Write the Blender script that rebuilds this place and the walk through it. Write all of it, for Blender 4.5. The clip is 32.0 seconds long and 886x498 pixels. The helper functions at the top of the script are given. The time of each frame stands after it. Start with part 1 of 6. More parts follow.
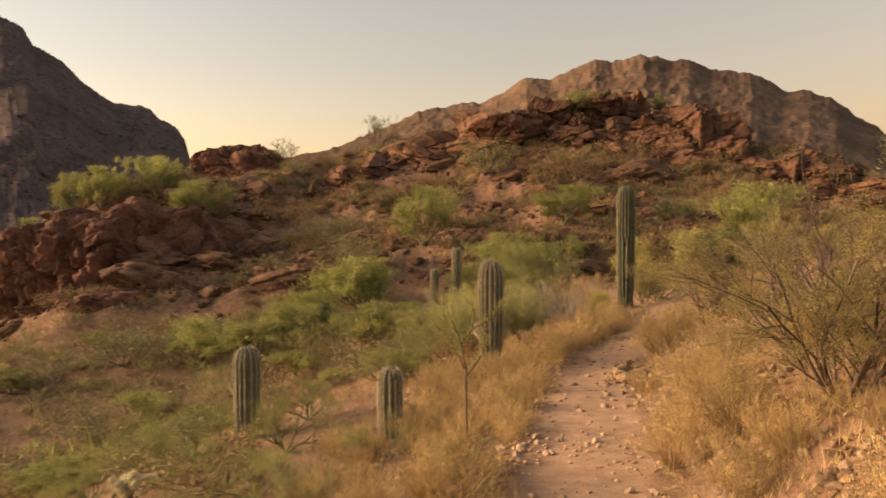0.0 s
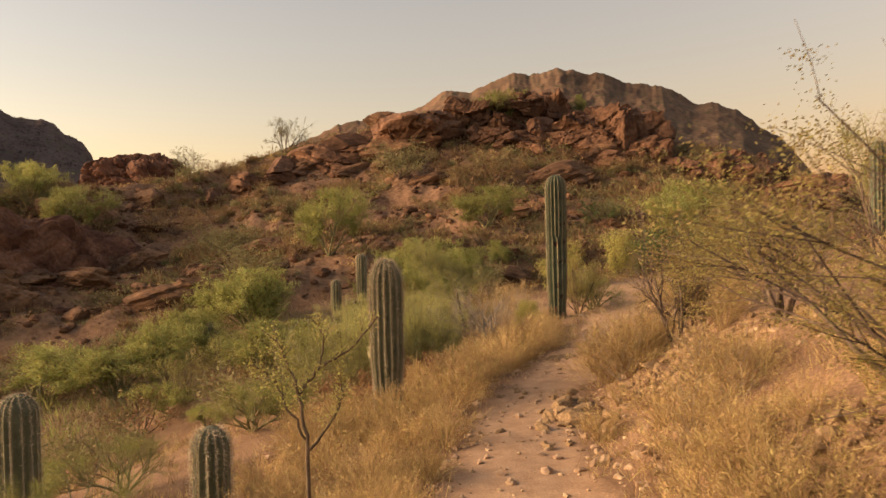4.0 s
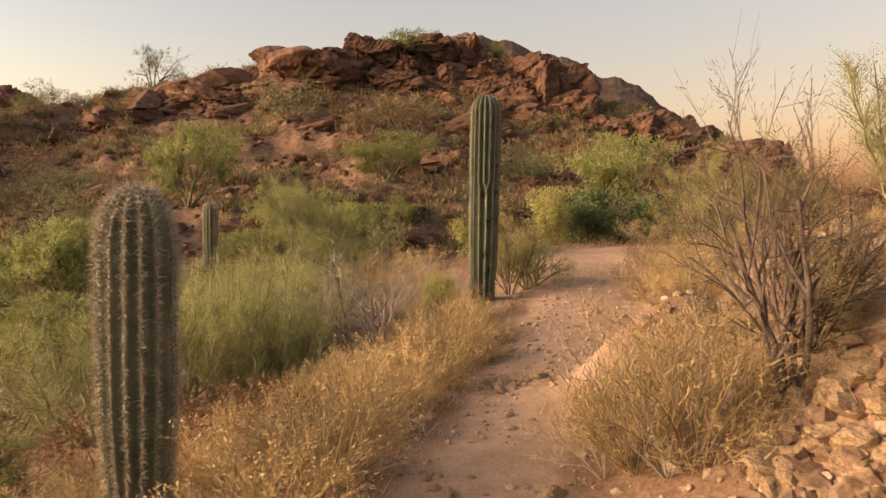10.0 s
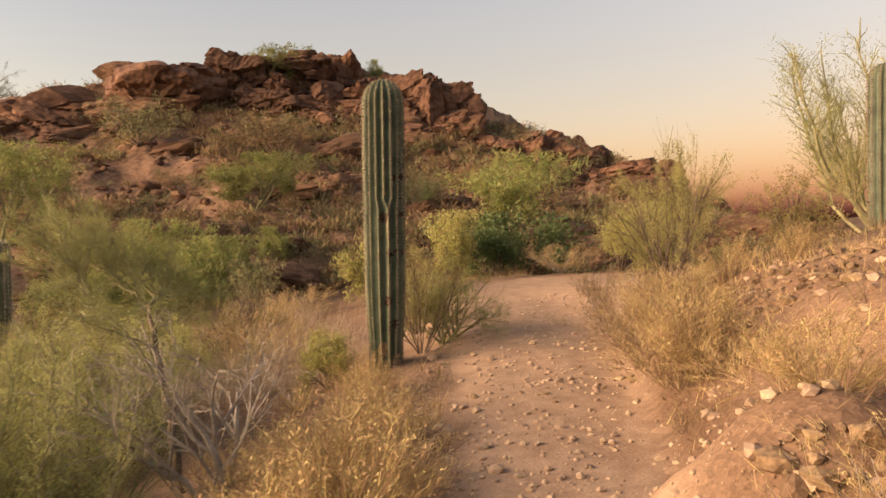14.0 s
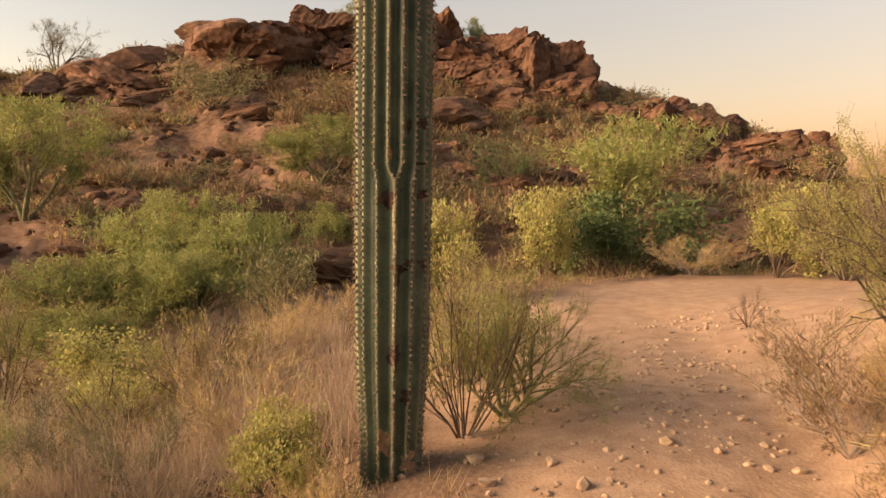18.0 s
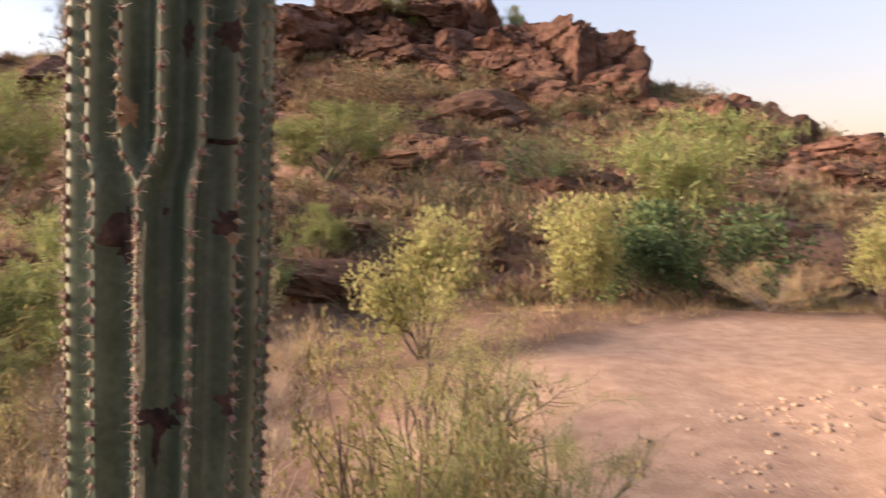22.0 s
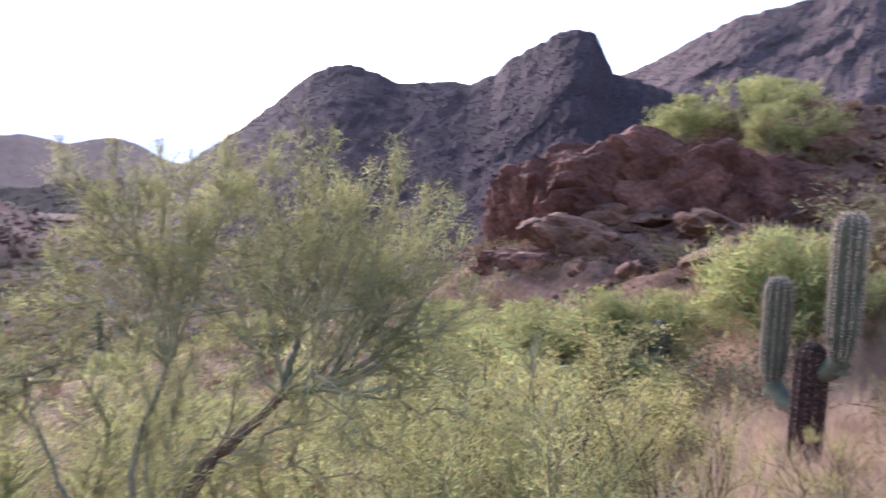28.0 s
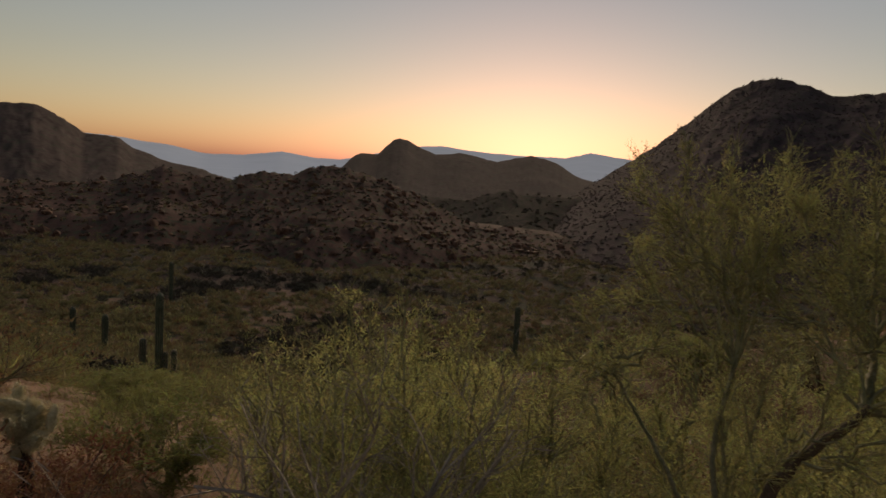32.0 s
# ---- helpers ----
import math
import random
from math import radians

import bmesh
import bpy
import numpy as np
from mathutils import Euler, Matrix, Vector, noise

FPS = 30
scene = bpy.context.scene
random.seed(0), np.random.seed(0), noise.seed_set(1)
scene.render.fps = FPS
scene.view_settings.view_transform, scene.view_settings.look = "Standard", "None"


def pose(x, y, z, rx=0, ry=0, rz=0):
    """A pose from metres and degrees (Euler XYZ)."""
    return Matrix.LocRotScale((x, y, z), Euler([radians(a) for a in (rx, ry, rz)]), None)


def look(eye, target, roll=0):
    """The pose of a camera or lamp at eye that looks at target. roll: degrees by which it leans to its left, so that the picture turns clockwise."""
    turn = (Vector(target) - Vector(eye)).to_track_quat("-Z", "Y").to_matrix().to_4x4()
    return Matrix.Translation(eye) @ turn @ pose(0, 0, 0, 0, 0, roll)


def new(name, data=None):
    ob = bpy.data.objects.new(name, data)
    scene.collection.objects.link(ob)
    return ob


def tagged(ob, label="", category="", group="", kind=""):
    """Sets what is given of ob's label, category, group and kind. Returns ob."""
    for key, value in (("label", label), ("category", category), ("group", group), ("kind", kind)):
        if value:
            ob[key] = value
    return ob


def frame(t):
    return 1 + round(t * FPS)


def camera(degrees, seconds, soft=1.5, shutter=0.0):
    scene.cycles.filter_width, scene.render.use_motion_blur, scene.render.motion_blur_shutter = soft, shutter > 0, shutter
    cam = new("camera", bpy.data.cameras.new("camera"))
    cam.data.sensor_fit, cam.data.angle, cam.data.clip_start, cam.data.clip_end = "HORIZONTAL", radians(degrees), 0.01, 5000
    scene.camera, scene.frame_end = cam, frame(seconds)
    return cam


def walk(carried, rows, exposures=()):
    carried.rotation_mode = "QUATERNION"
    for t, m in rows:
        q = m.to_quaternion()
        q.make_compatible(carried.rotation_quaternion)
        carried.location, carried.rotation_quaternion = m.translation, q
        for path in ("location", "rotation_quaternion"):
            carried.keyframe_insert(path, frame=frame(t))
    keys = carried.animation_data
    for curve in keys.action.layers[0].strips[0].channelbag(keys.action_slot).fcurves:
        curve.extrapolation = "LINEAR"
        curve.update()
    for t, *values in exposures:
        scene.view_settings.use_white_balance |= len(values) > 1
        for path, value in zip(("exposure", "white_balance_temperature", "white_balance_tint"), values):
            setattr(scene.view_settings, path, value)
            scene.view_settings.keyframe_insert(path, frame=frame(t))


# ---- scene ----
cam = camera(61.3, 32.0, shutter=0.45)
# seconds, eye, target, roll
PATH = [
    (0, (0.395, -0.467, 1.526), (0.346, 1.531, 1.455), -0.2),
    (0.5, (0.456, -0.066, 1.497), (0.534, 1.931, 1.43), -0.5),
    (1, (0.519, 0.237, 1.455), (0.643, 2.232, 1.41), -0.2),
    (1.5, (0.59, 0.673, 1.391), (0.694, 2.67, 1.358), -0.1),
    (2, (0.652, 1.088, 1.37), (0.772, 3.084, 1.324), -0.1),
    (2.5, (0.759, 1.497, 1.361), (0.867, 3.493, 1.31), 2.2),
    (3, (0.815, 1.863, 1.322), (0.961, 3.858, 1.291), 1.0),
    (3.5, (0.841, 2.222, 1.262), (1.017, 4.214, 1.229), -0.8),
    (5.5, (0.966, 3.885, 1.037), (1.077, 5.88, 0.949), -1.7),
    (6, (0.974, 4.256, 1.012), (1.141, 6.246, 0.899), -2.2),
    (6.5, (1.089, 4.703, 0.986), (1.266, 6.694, 0.921), -0.7),
    (7, (1.166, 5.12, 0.957), (1.299, 7.114, 0.874), 0.9),
    (7.5, (1.213, 5.487, 0.964), (1.379, 7.476, 0.831), 0.2),
    (8, (1.266, 5.876, 0.966), (1.449, 7.861, 0.805), 0.3),
    (8.5, (1.295, 6.24, 0.978), (1.574, 8.214, 0.823), -0.1),
    (9, (1.414, 6.65, 0.946), (1.82, 8.602, 0.784), 0.7),
    (9.5, (1.533, 7.058, 0.919), (1.9, 9.018, 0.763), 2.0),
    (10, (1.615, 7.486, 0.88), (2.027, 9.438, 0.749), 0.9),
    (10.5, (1.728, 7.9, 0.868), (2.118, 9.857, 0.742), 2.1),
    (11, (1.783, 8.262, 0.849), (2.072, 10.238, 0.739), 1.6),
    (11.5, (1.756, 8.648, 0.839), (2.008, 10.629, 0.714), -1.0),
    (12, (1.803, 9.015, 0.833), (2.038, 10.995, 0.682), -0.7),
    (12.5, (1.83, 9.31, 0.84), (2.179, 11.277, 0.745), -0.4),
    (13, (1.952, 9.837, 0.821), (2.503, 11.759, 0.779), -1.1),
    (13.5, (2.092, 10.2, 0.82), (2.686, 12.109, 0.762), 0.6),
    (14, (2.191, 10.515, 0.83), (2.911, 12.38, 0.779), -0.7),
    (14.5, (2.319, 10.767, 0.833), (3.084, 12.615, 0.805), -0.1),
    (16.5, (3.084, 12.785, 0.949), (3.752, 14.669, 0.885), -1.1),
    (17, (3.307, 13.203, 0.939), (3.956, 15.093, 0.865), -1.5),
    (17.5, (3.529, 13.522, 0.92), (4.093, 15.439, 0.825), -0.1),
    (18, (3.783, 13.87, 0.935), (4.23, 15.816, 0.819), 0.7),
    (18.5, (3.985, 14.268, 0.958), (4.401, 16.222, 0.871), 0.3),
    (19, (4.174, 14.646, 0.965), (4.468, 16.623, 0.906), 1.1),
    (19.5, (4.308, 15.01, 0.953), (4.585, 16.989, 0.862), 0.0),
    (20, (4.432, 15.324, 0.975), (4.765, 17.293, 0.855), -0.7),
    (20.5, (4.598, 15.612, 0.992), (4.987, 17.57, 0.876), 0.6),
    (21, (4.691, 15.914, 1.011), (5.221, 17.84, 0.895), 0.4),
    (21.5, (4.711, 16.138, 1.03), (5.263, 18.057, 0.908), 0.4),
    (22, (4.779, 16.319, 1.053), (5.12, 18.286, 0.933), 2.2),
    (22.5, (4.78, 16.408, 1.065), (4.87, 18.403, 0.961), 2.9),
    (23, (4.7, 16.422, 1.071), (4.576, 18.416, 0.967), 2.3),
    (23.5, (4.636, 16.397, 1.069), (4.316, 18.368, 0.961), 1.7),
    (24, (4.585, 16.367, 1.072), (4.069, 18.297, 0.966), 1.3),
    (24.5, (4.54, 16.328, 1.066), (3.817, 18.19, 0.966), 1.3),
    (25, (4.495, 16.268, 1.053), (3.587, 18.047, 0.946), 1.5),
    (25.5, (4.449, 16.219, 1.041), (3.389, 17.911, 0.922), 1.5),
    (27.5, (4.173, 16.007, 0.948), (2.545, 17.157, 0.787), 1.5),
    (28, (4.264, 15.994, 0.96), (2.499, 16.912, 0.762), 2.1),
    (28.5, (4.338, 15.967, 0.968), (2.454, 16.606, 0.757), 2.8),
    (29, (4.395, 15.927, 0.973), (2.448, 16.333, 0.756), 3.5),
    (29.5, (4.435, 15.873, 0.975), (2.46, 16.095, 0.754), 3.2),
    (30, (4.459, 15.806, 0.972), (2.473, 15.899, 0.758), 2.7),
    (30.5, (4.466, 15.724, 0.967), (2.477, 15.756, 0.759), 2.7),
    (31, (4.456, 15.63, 0.957), (2.466, 15.625, 0.758), 2.6),
    (31.5, (4.429, 15.521, 0.944), (2.44, 15.475, 0.743), 3.0),
    (32, (4.386, 15.399, 0.928), (2.399, 15.3, 0.729), 3.3),
]
EXPOSURES = [(0, 3.6, 8700, 21), (6, 3.6, 8700, 21), (8, 3.6, 8900, 21), (10, 3.75, 7600, 21), (12, 3.75, 8600, 21), (13, 3.75, 7700, 21), (17, 3.8, 7600, 20), (18.2, 3.85, 8100, 21), (18.7, 3.9, 7000, 22), (19.5, 3.95, 6100, 24), (20.3, 4.1, 5700, 25), (21, 4.15, 5100, 25), (22, 4.15, 6000, 24), (23, 4.45, 4650, 22), (25, 4.6, 4700, 28), (28, 4.5, 4800, 27), (30, 3.85, 5100, 21), (31, 3.36, 5700, 15), (32, 1.72, 6800, 12)]
walk(cam, [(t, look(eye, target, roll)) for t, eye, target, roll in PATH], EXPOSURES)

# ---------------------------------------------------------------- light
SUN_AZ = 86.0      # degrees to the left of straight ahead
SUN_EL = 13.0
world = bpy.data.worlds.new("dusk_sky")
scene.world = world
world.use_nodes = True
wn = world.node_tree.nodes
sky = wn.new("ShaderNodeTexSky")
sky.sky_type = "NISHITA"
sky.sun_disc = False
sky.sun_elevation = radians(-0.8)
sky.sun_rotation = radians(-SUN_AZ)
sky.altitude = 500
sky.air_density, sky.dust_density, sky.ozone_density = 1.0, 1.35, 1.3
wn["Background"].inputs["Strength"].default_value = 0.15
haze = wn.new("ShaderNodeHueSaturation")      # dusty air
haze.inputs["Saturation"].default_value = 0.75
world.node_tree.links.new(sky.outputs["Color"], haze.inputs["Color"])
world.node_tree.links.new(haze.outputs["Color"], wn["Background"].inputs["Color"])

sun_data = bpy.data.lights.new("sun", "SUN")
sun_data.energy, sun_data.angle, sun_data.color = 0.90, radians(48), (1.0, 0.76, 0.52)
sun = new("sun", sun_data)
_d = Vector((-math.sin(radians(SUN_AZ)) * math.cos(radians(SUN_EL)), math.cos(radians(SUN_AZ)) * math.cos(radians(SUN_EL)), math.sin(radians(SUN_EL))))
sun.matrix_world = look(_d * 60, (0, 0, 0))

# ---------------------------------------------------------------- arithmetic
_TAB = np.random.default_rng(3).random((256, 256))


def vnoise(x, y, seed=0):
    """Smooth value noise in the plane, 0 to 1."""
    x, y = np.asarray(x, float) + seed * 17.31, np.asarray(y, float) + seed * 9.77
    i, j = np.floor(x).astype(int), np.floor(y).astype(int)
    u, v = x - i, y - j
    u, v = u * u * (3 - 2 * u), v * v * (3 - 2 * v)
    a, b = _TAB[i % 256, j % 256], _TAB[(i + 1) % 256, j % 256]
    c, d = _TAB[i % 256, (j + 1) % 256], _TAB[(i + 1) % 256, (j + 1) % 256]
    return (a * (1 - u) + b * u) * (1 - v) + (c * (1 - u) + d * u) * v


def fbm(x, y, octaves=4, seed=0):
    out, amp, tot = 0.0, 1.0, 0.0
    for k in range(octaves):
        out = out + amp * vnoise(x * 2 ** k, y * 2 ** k, seed + k)
        tot += amp
        amp *= 0.5
    return out / tot


def ridged(x, y, octaves=4, seed=0):
    out, amp, tot = 0.0, 1.0, 0.0
    for k in range(octaves):
        out = out + amp * (1 - np.abs(2 * vnoise(x * 2 ** k, y * 2 ** k, seed + k) - 1))
        tot += amp
        amp *= 0.5
    return out / tot


def step(a, b, v):
    t = np.clip((np.asarray(v) - a) / (b - a), 0, 1)
    return t * t * (3 - 2 * t)


# ---------------------------------------------------------------- the lie of the land
def trail_x(y):
    return np.interp(y, [-30, 0, 2.6, 5.6, 8.5, 11, 12.6, 14.6, 17, 20, 22.5, 25, 30], [-2.5, 0.45, 0.95, 1.42, 1.9, 2.5, 3.3, 4.5, 5.8, 7.4, 9.6, 12.5, 20])


def trail_z(y):
    return np.interp(y, [-30, 0, 2.6, 4.4, 6, 9, 11, 13.5, 16, 19, 22, 25, 28, 34], [1.4, 0.02, -0.2, -0.42, -0.52, -0.65, -0.65, -0.58, -0.5, -0.32, -0.22, -0.25, -0.65, -1.1])


def trail_mask(x, y):
    """1 on the trodden trail and the clearing, 0 off it."""
    s = np.abs(x - trail_x(y) - 0.12 * (vnoise(x * 0.9, y * 0.9, 5) - 0.5) * 2)
    wide = np.interp(y, [0, 8, 12, 15, 18], [0.42, 0.45, 0.55, 0.7, 1.2])
    n = 0.35 * (fbm(x * 2.3, y * 2.3, 3, 8) - 0.5)
    a = 1 - step(wide - 0.12, wide + 0.22, s + n)
    c = ((x - 8.6) * 0.80 + (y - 21.2) * 0.60) / 4.6
    d = (-(x - 8.6) * 0.60 + (y - 21.2) * 0.80) / 2.5
    b = 1 - step(0.85, 1.1, np.sqrt(c * c + d * d) + n * 0.5)
    return np.maximum(a * (y < 24), b)


def hill_mask(x, y):
    toe = np.interp(x, [-40, -25, -14, -6, 0, 6, 12, 22, 30, 45], [30, 27, 25.5, 26, 28, 28, 28, 26, 24, 24])
    return step(-1.5, 2.5, y - toe) * (1 - step(90, 130, y)) * step(-60, -35, x)


def land(x, y):
    x, y = np.asarray(x, float), np.asarray(y, float)
    s = x - np.where(y < 17, trail_x(y), np.interp(y, [17, 20, 22.5, 25, 30], [5.8, 6.9, 7.2, 7.4, 7.4]))
    zt = trail_z(y)
    right = np.interp(s, [0, 0.75, 2.3, 6, 14, 30, 80, 4000], [0, 0.02, 1.0, 1.75, 2.6, 2.2, -4, -30])
    right = right * np.interp(y, [-3, 15, 17, 19, 22, 26], [1, 1, 0.85, 0.45, 0.1, 0.05])
    left = np.interp(-s, [0, 0.6, 10, 20, 55, 120, 400, 4000], [0, -0.05, -1.95, -4.4, -14.8, -22, -30, -60])
    steep = np.interp(-s, [0, 0.6, 5.5, 10, 20, 35, 55, 120, 400, 4000], [0, -0.05, -1.05, -2.6, -6.4, -11, -15, -22, -30, -60])
    left = left + (steep - left) * step(23, 16, y)
    base = zt + np.where(s > 0, right, left)
    # the sandy shoulder of the bank
    base = base + 0.5 * np.exp(-(np.hypot(((x - 4.4) * 0.62 + (y - 12.8) * 0.78) / 0.62, ((y - 12.8) * 0.62 - (x - 4.4) * 0.78) / 0.5) ** 3))
    # the rocky hill
    toe = np.interp(x, [-40, -25, -14, -6, 0, 6, 12, 22, 30, 45], [30, 27, 25, 26, 28, 28, 28, 26, 24, 24])
    toe_z = np.interp(x, [-40, -25, -14, -6, 0, 6, 12, 22, 30, 45], [-15, -8, -2.4, -2.2, -0.9, -0.8, -0.9, -0.9, -1, -3])
    crest = np.interp(x, [-40, -25, -14, -8, -4, 4, 12, 16.5, 19, 21, 23.5, 30, 45], [44, 42, 43, 47, 48, 48, 49, 46, 43, 41, 37, 34, 33])
    crest_z = np.interp(x, [-45, -34, -28, -24, -20, -14, -11, -8, -5.5, -2, 0, 2, 5, 10, 15.2, 16.8, 19.3, 21, 23.2, 24.4, 27, 45], [-16, -11, -5, 0, 2.8, 4.1, 4.5, 4.9, 6.0, 6.7, 7.2, 7.8, 8.2, 8.9, 8.3, 6.6, 5.3, 4.2, 2.6, 0.8, -0.8, -5])
    t = (y - toe) / (crest - toe)
    f = np.interp(t, [-3, 0, 0.1, 0.47, 0.7, 0.9, 1, 1.4, 3], [-1.5, 0, 0.13, 0.37, 0.57, 0.8, 1, 0.97, 0.6])
    hill = toe_z + (crest_z - toe_z) * f
    hm = step(0.0, 0.12, t)
    hill = hill + hm * (1.2 * (ridged(x * 0.22 + y * 0.06, y * 0.22, 4, 11) - 0.62) + 0.6 * (ridged(x * 0.7, y * 0.9, 4, 14) - 0.6))
    # ledges
    hill = hill + hm * 0.22 * (vnoise(x * 0.25, (hill * 1.6 + 0.25 * x), 21) - 0.5)
    # the far knob left of the ridge
    hill = hill + 6.6 * np.exp(-(((x + 18.3) / 5.0) ** 2 + ((y - 70) / 8) ** 2))
    # the plateau above the red cliff
    hill = hill + 1.8 * np.exp(-(((x + 20) / 4.5) ** 2 + ((y - 40) / 3.0) ** 2))
    k = 0.7
    h = np.clip(0.5 + 0.5 * (hill - base) / k, 0, 1)
    z = base * (1 - h) + hill * h + k * h * (1 - h)
    near = 1 - step(60, 120, np.hypot(x, y - 15))
    m = trail_mask(x, y)
    z = z + near * (1 - m) * (0.16 * (fbm(x * 0.7, y * 0.7, 3, 2) - 0.5) + 0.07 * (fbm(x * 3.1, y * 3.1, 2, 6) - 0.5))
    z = z + near * m * (0.05 * (fbm(x * 1.6, y * 1.6, 3, 4) - 0.5) - 0.02)
    z = z + (1 - near) * 3.0 * (fbm(x * 0.03, y * 0.03, 4, 9) - 0.5)
    # the valley falls away to the west
    return z - 20 * step(150, 350, -x)


def zat(x, y):
    return float(land(np.array([x]), np.array([y]))[0])

# ---------------------------------------------------------------- materials
def material(name, base, rough=0.9, spread=0.25, scale=8.0, fine=60.0, tint=None, bump=0.0, bump_scale=None, rand=0.0, spec=0.25, translucent=0.0, metallic=0.0, detail=6.0, crest=None, hue=0.035):
    """A rough natural surface: base colour varied at two scales, between pieces, with a fine relief."""
    m = bpy.data.materials.new(name)
    m.use_nodes = True
    n, l = m.node_tree.nodes, m.node_tree.links
    b = n["Principled BSDF"]
    b.inputs["Roughness"].default_value = rough
    b.inputs["Specular IOR Level"].default_value = spec
    b.inputs["Metallic"].default_value = metallic
    co = n.new("ShaderNodeTexCoord")
    big = n.new("ShaderNodeTexNoise")
    big.inputs["Scale"].default_value, big.inputs["Detail"].default_value = scale, detail
    small = n.new("ShaderNodeTexNoise")
    small.inputs["Scale"].default_value, small.inputs["Detail"].default_value = fine, 4
    l.new(co.outputs["Object"], big.inputs["Vector"])
    l.new(co.outputs["Object"], small.inputs["Vector"])
    ramp = n.new("ShaderNodeValToRGB")
    dark = [c * (1 - spread) for c in base]
    light = tint if tint else [min(1, c * (1 + spread)) for c in base]
    ramp.color_ramp.elements[0].position, ramp.color_ramp.elements[1].position = 0.32, 0.68
    ramp.color_ramp.elements[0].color, ramp.color_ramp.elements[1].color = (*dark, 1), (*light, 1)
    l.new(big.outputs["Fac"], ramp.inputs["Fac"])
    mix = n.new("ShaderNodeMix")
    mix.data_type, mix.blend_type = "RGBA", "MULTIPLY"
    mix.inputs["Factor"].default_value = 1.0
    r2 = n.new("ShaderNodeMapRange")
    r2.inputs["From Min"].default_value, r2.inputs["From Max"].default_value = 0.3, 0.7
    r2.inputs["To Min"].default_value, r2.inputs["To Max"].default_value = 1 - spread * 0.8, 1 + spread * 0.5
    l.new(small.outputs["Fac"], r2.inputs["Value"])
    l.new(ramp.outputs["Color"], mix.inputs["A"])
    l.new(r2.outputs["Result"], mix.inputs["B"])
    out = mix.outputs["Result"]
    if rand:
        info, geo = n.new("ShaderNodeObjectInfo"), n.new("ShaderNodeNewGeometry")
        add = n.new("ShaderNodeMath")
        add.operation = "ADD"
        l.new(info.outputs["Random"], add.inputs[0])
        l.new(geo.outputs["Random Per Island"], add.inputs[1])
        hsv = n.new("ShaderNodeHueSaturation")
        r3 = n.new("ShaderNodeMapRange")
        r3.inputs["From Max"].default_value = 2.0
        r3.inputs["To Min"].default_value, r3.inputs["To Max"].default_value = 1 - rand, 1 + rand
        l.new(add.outputs[0], r3.inputs["Value"])
        l.new(r3.outputs["Result"], hsv.inputs["Value"])
        r4 = n.new("ShaderNodeMapRange")
        r4.inputs["To Min"].default_value, r4.inputs["To Max"].default_value = 0.5 - hue * rand / 0.3, 0.5 + hue * rand / 0.3
        l.new(geo.outputs["Random Per Island"], r4.inputs["Value"])
        l.new(r4.outputs["Result"], hsv.inputs["Hue"])
        l.new(out, hsv.inputs["Color"])
        out = hsv.outputs["Color"]
    if crest:
        at, cm = n.new("ShaderNodeAttribute"), n.new("ShaderNodeMix")
        at.attribute_name, cm.data_type = "crest", "RGBA"
        cm.inputs["B"].default_value = (*crest, 1)
        l.new(at.outputs["Fac"], cm.inputs["Factor"])
        l.new(out, cm.inputs["A"])
        out = cm.outputs["Result"]
    l.new(out, b.inputs["Base Color"])
    if bump:
        bn = n.new("ShaderNodeTexNoise")
        bn.inputs["Scale"].default_value, bn.inputs["Detail"].default_value = bump_scale or fine, 8
        l.new(co.outputs["Object"], bn.inputs["Vector"])
        bp = n.new("ShaderNodeBump")
        bp.inputs["Strength"].default_value, bp.inputs["Distance"].default_value = min(1.0, bump * 10), bump
        l.new(bn.outputs["Fac"], bp.inputs["Height"])
        l.new(bp.outputs["Normal"], b.inputs["Normal"])
    if translucent:
        t = n.new("ShaderNodeBsdfTranslucent")
        ms = n.new("ShaderNodeMixShader")
        ms.inputs[0].default_value = translucent
        l.new(out, t.inputs["Color"])
        l.new(b.outputs[0], ms.inputs[1])
        l.new(t.outputs[0], ms.inputs[2])
        l.new(ms.outputs[0], n["Material Output"].inputs["Surface"])
    return m


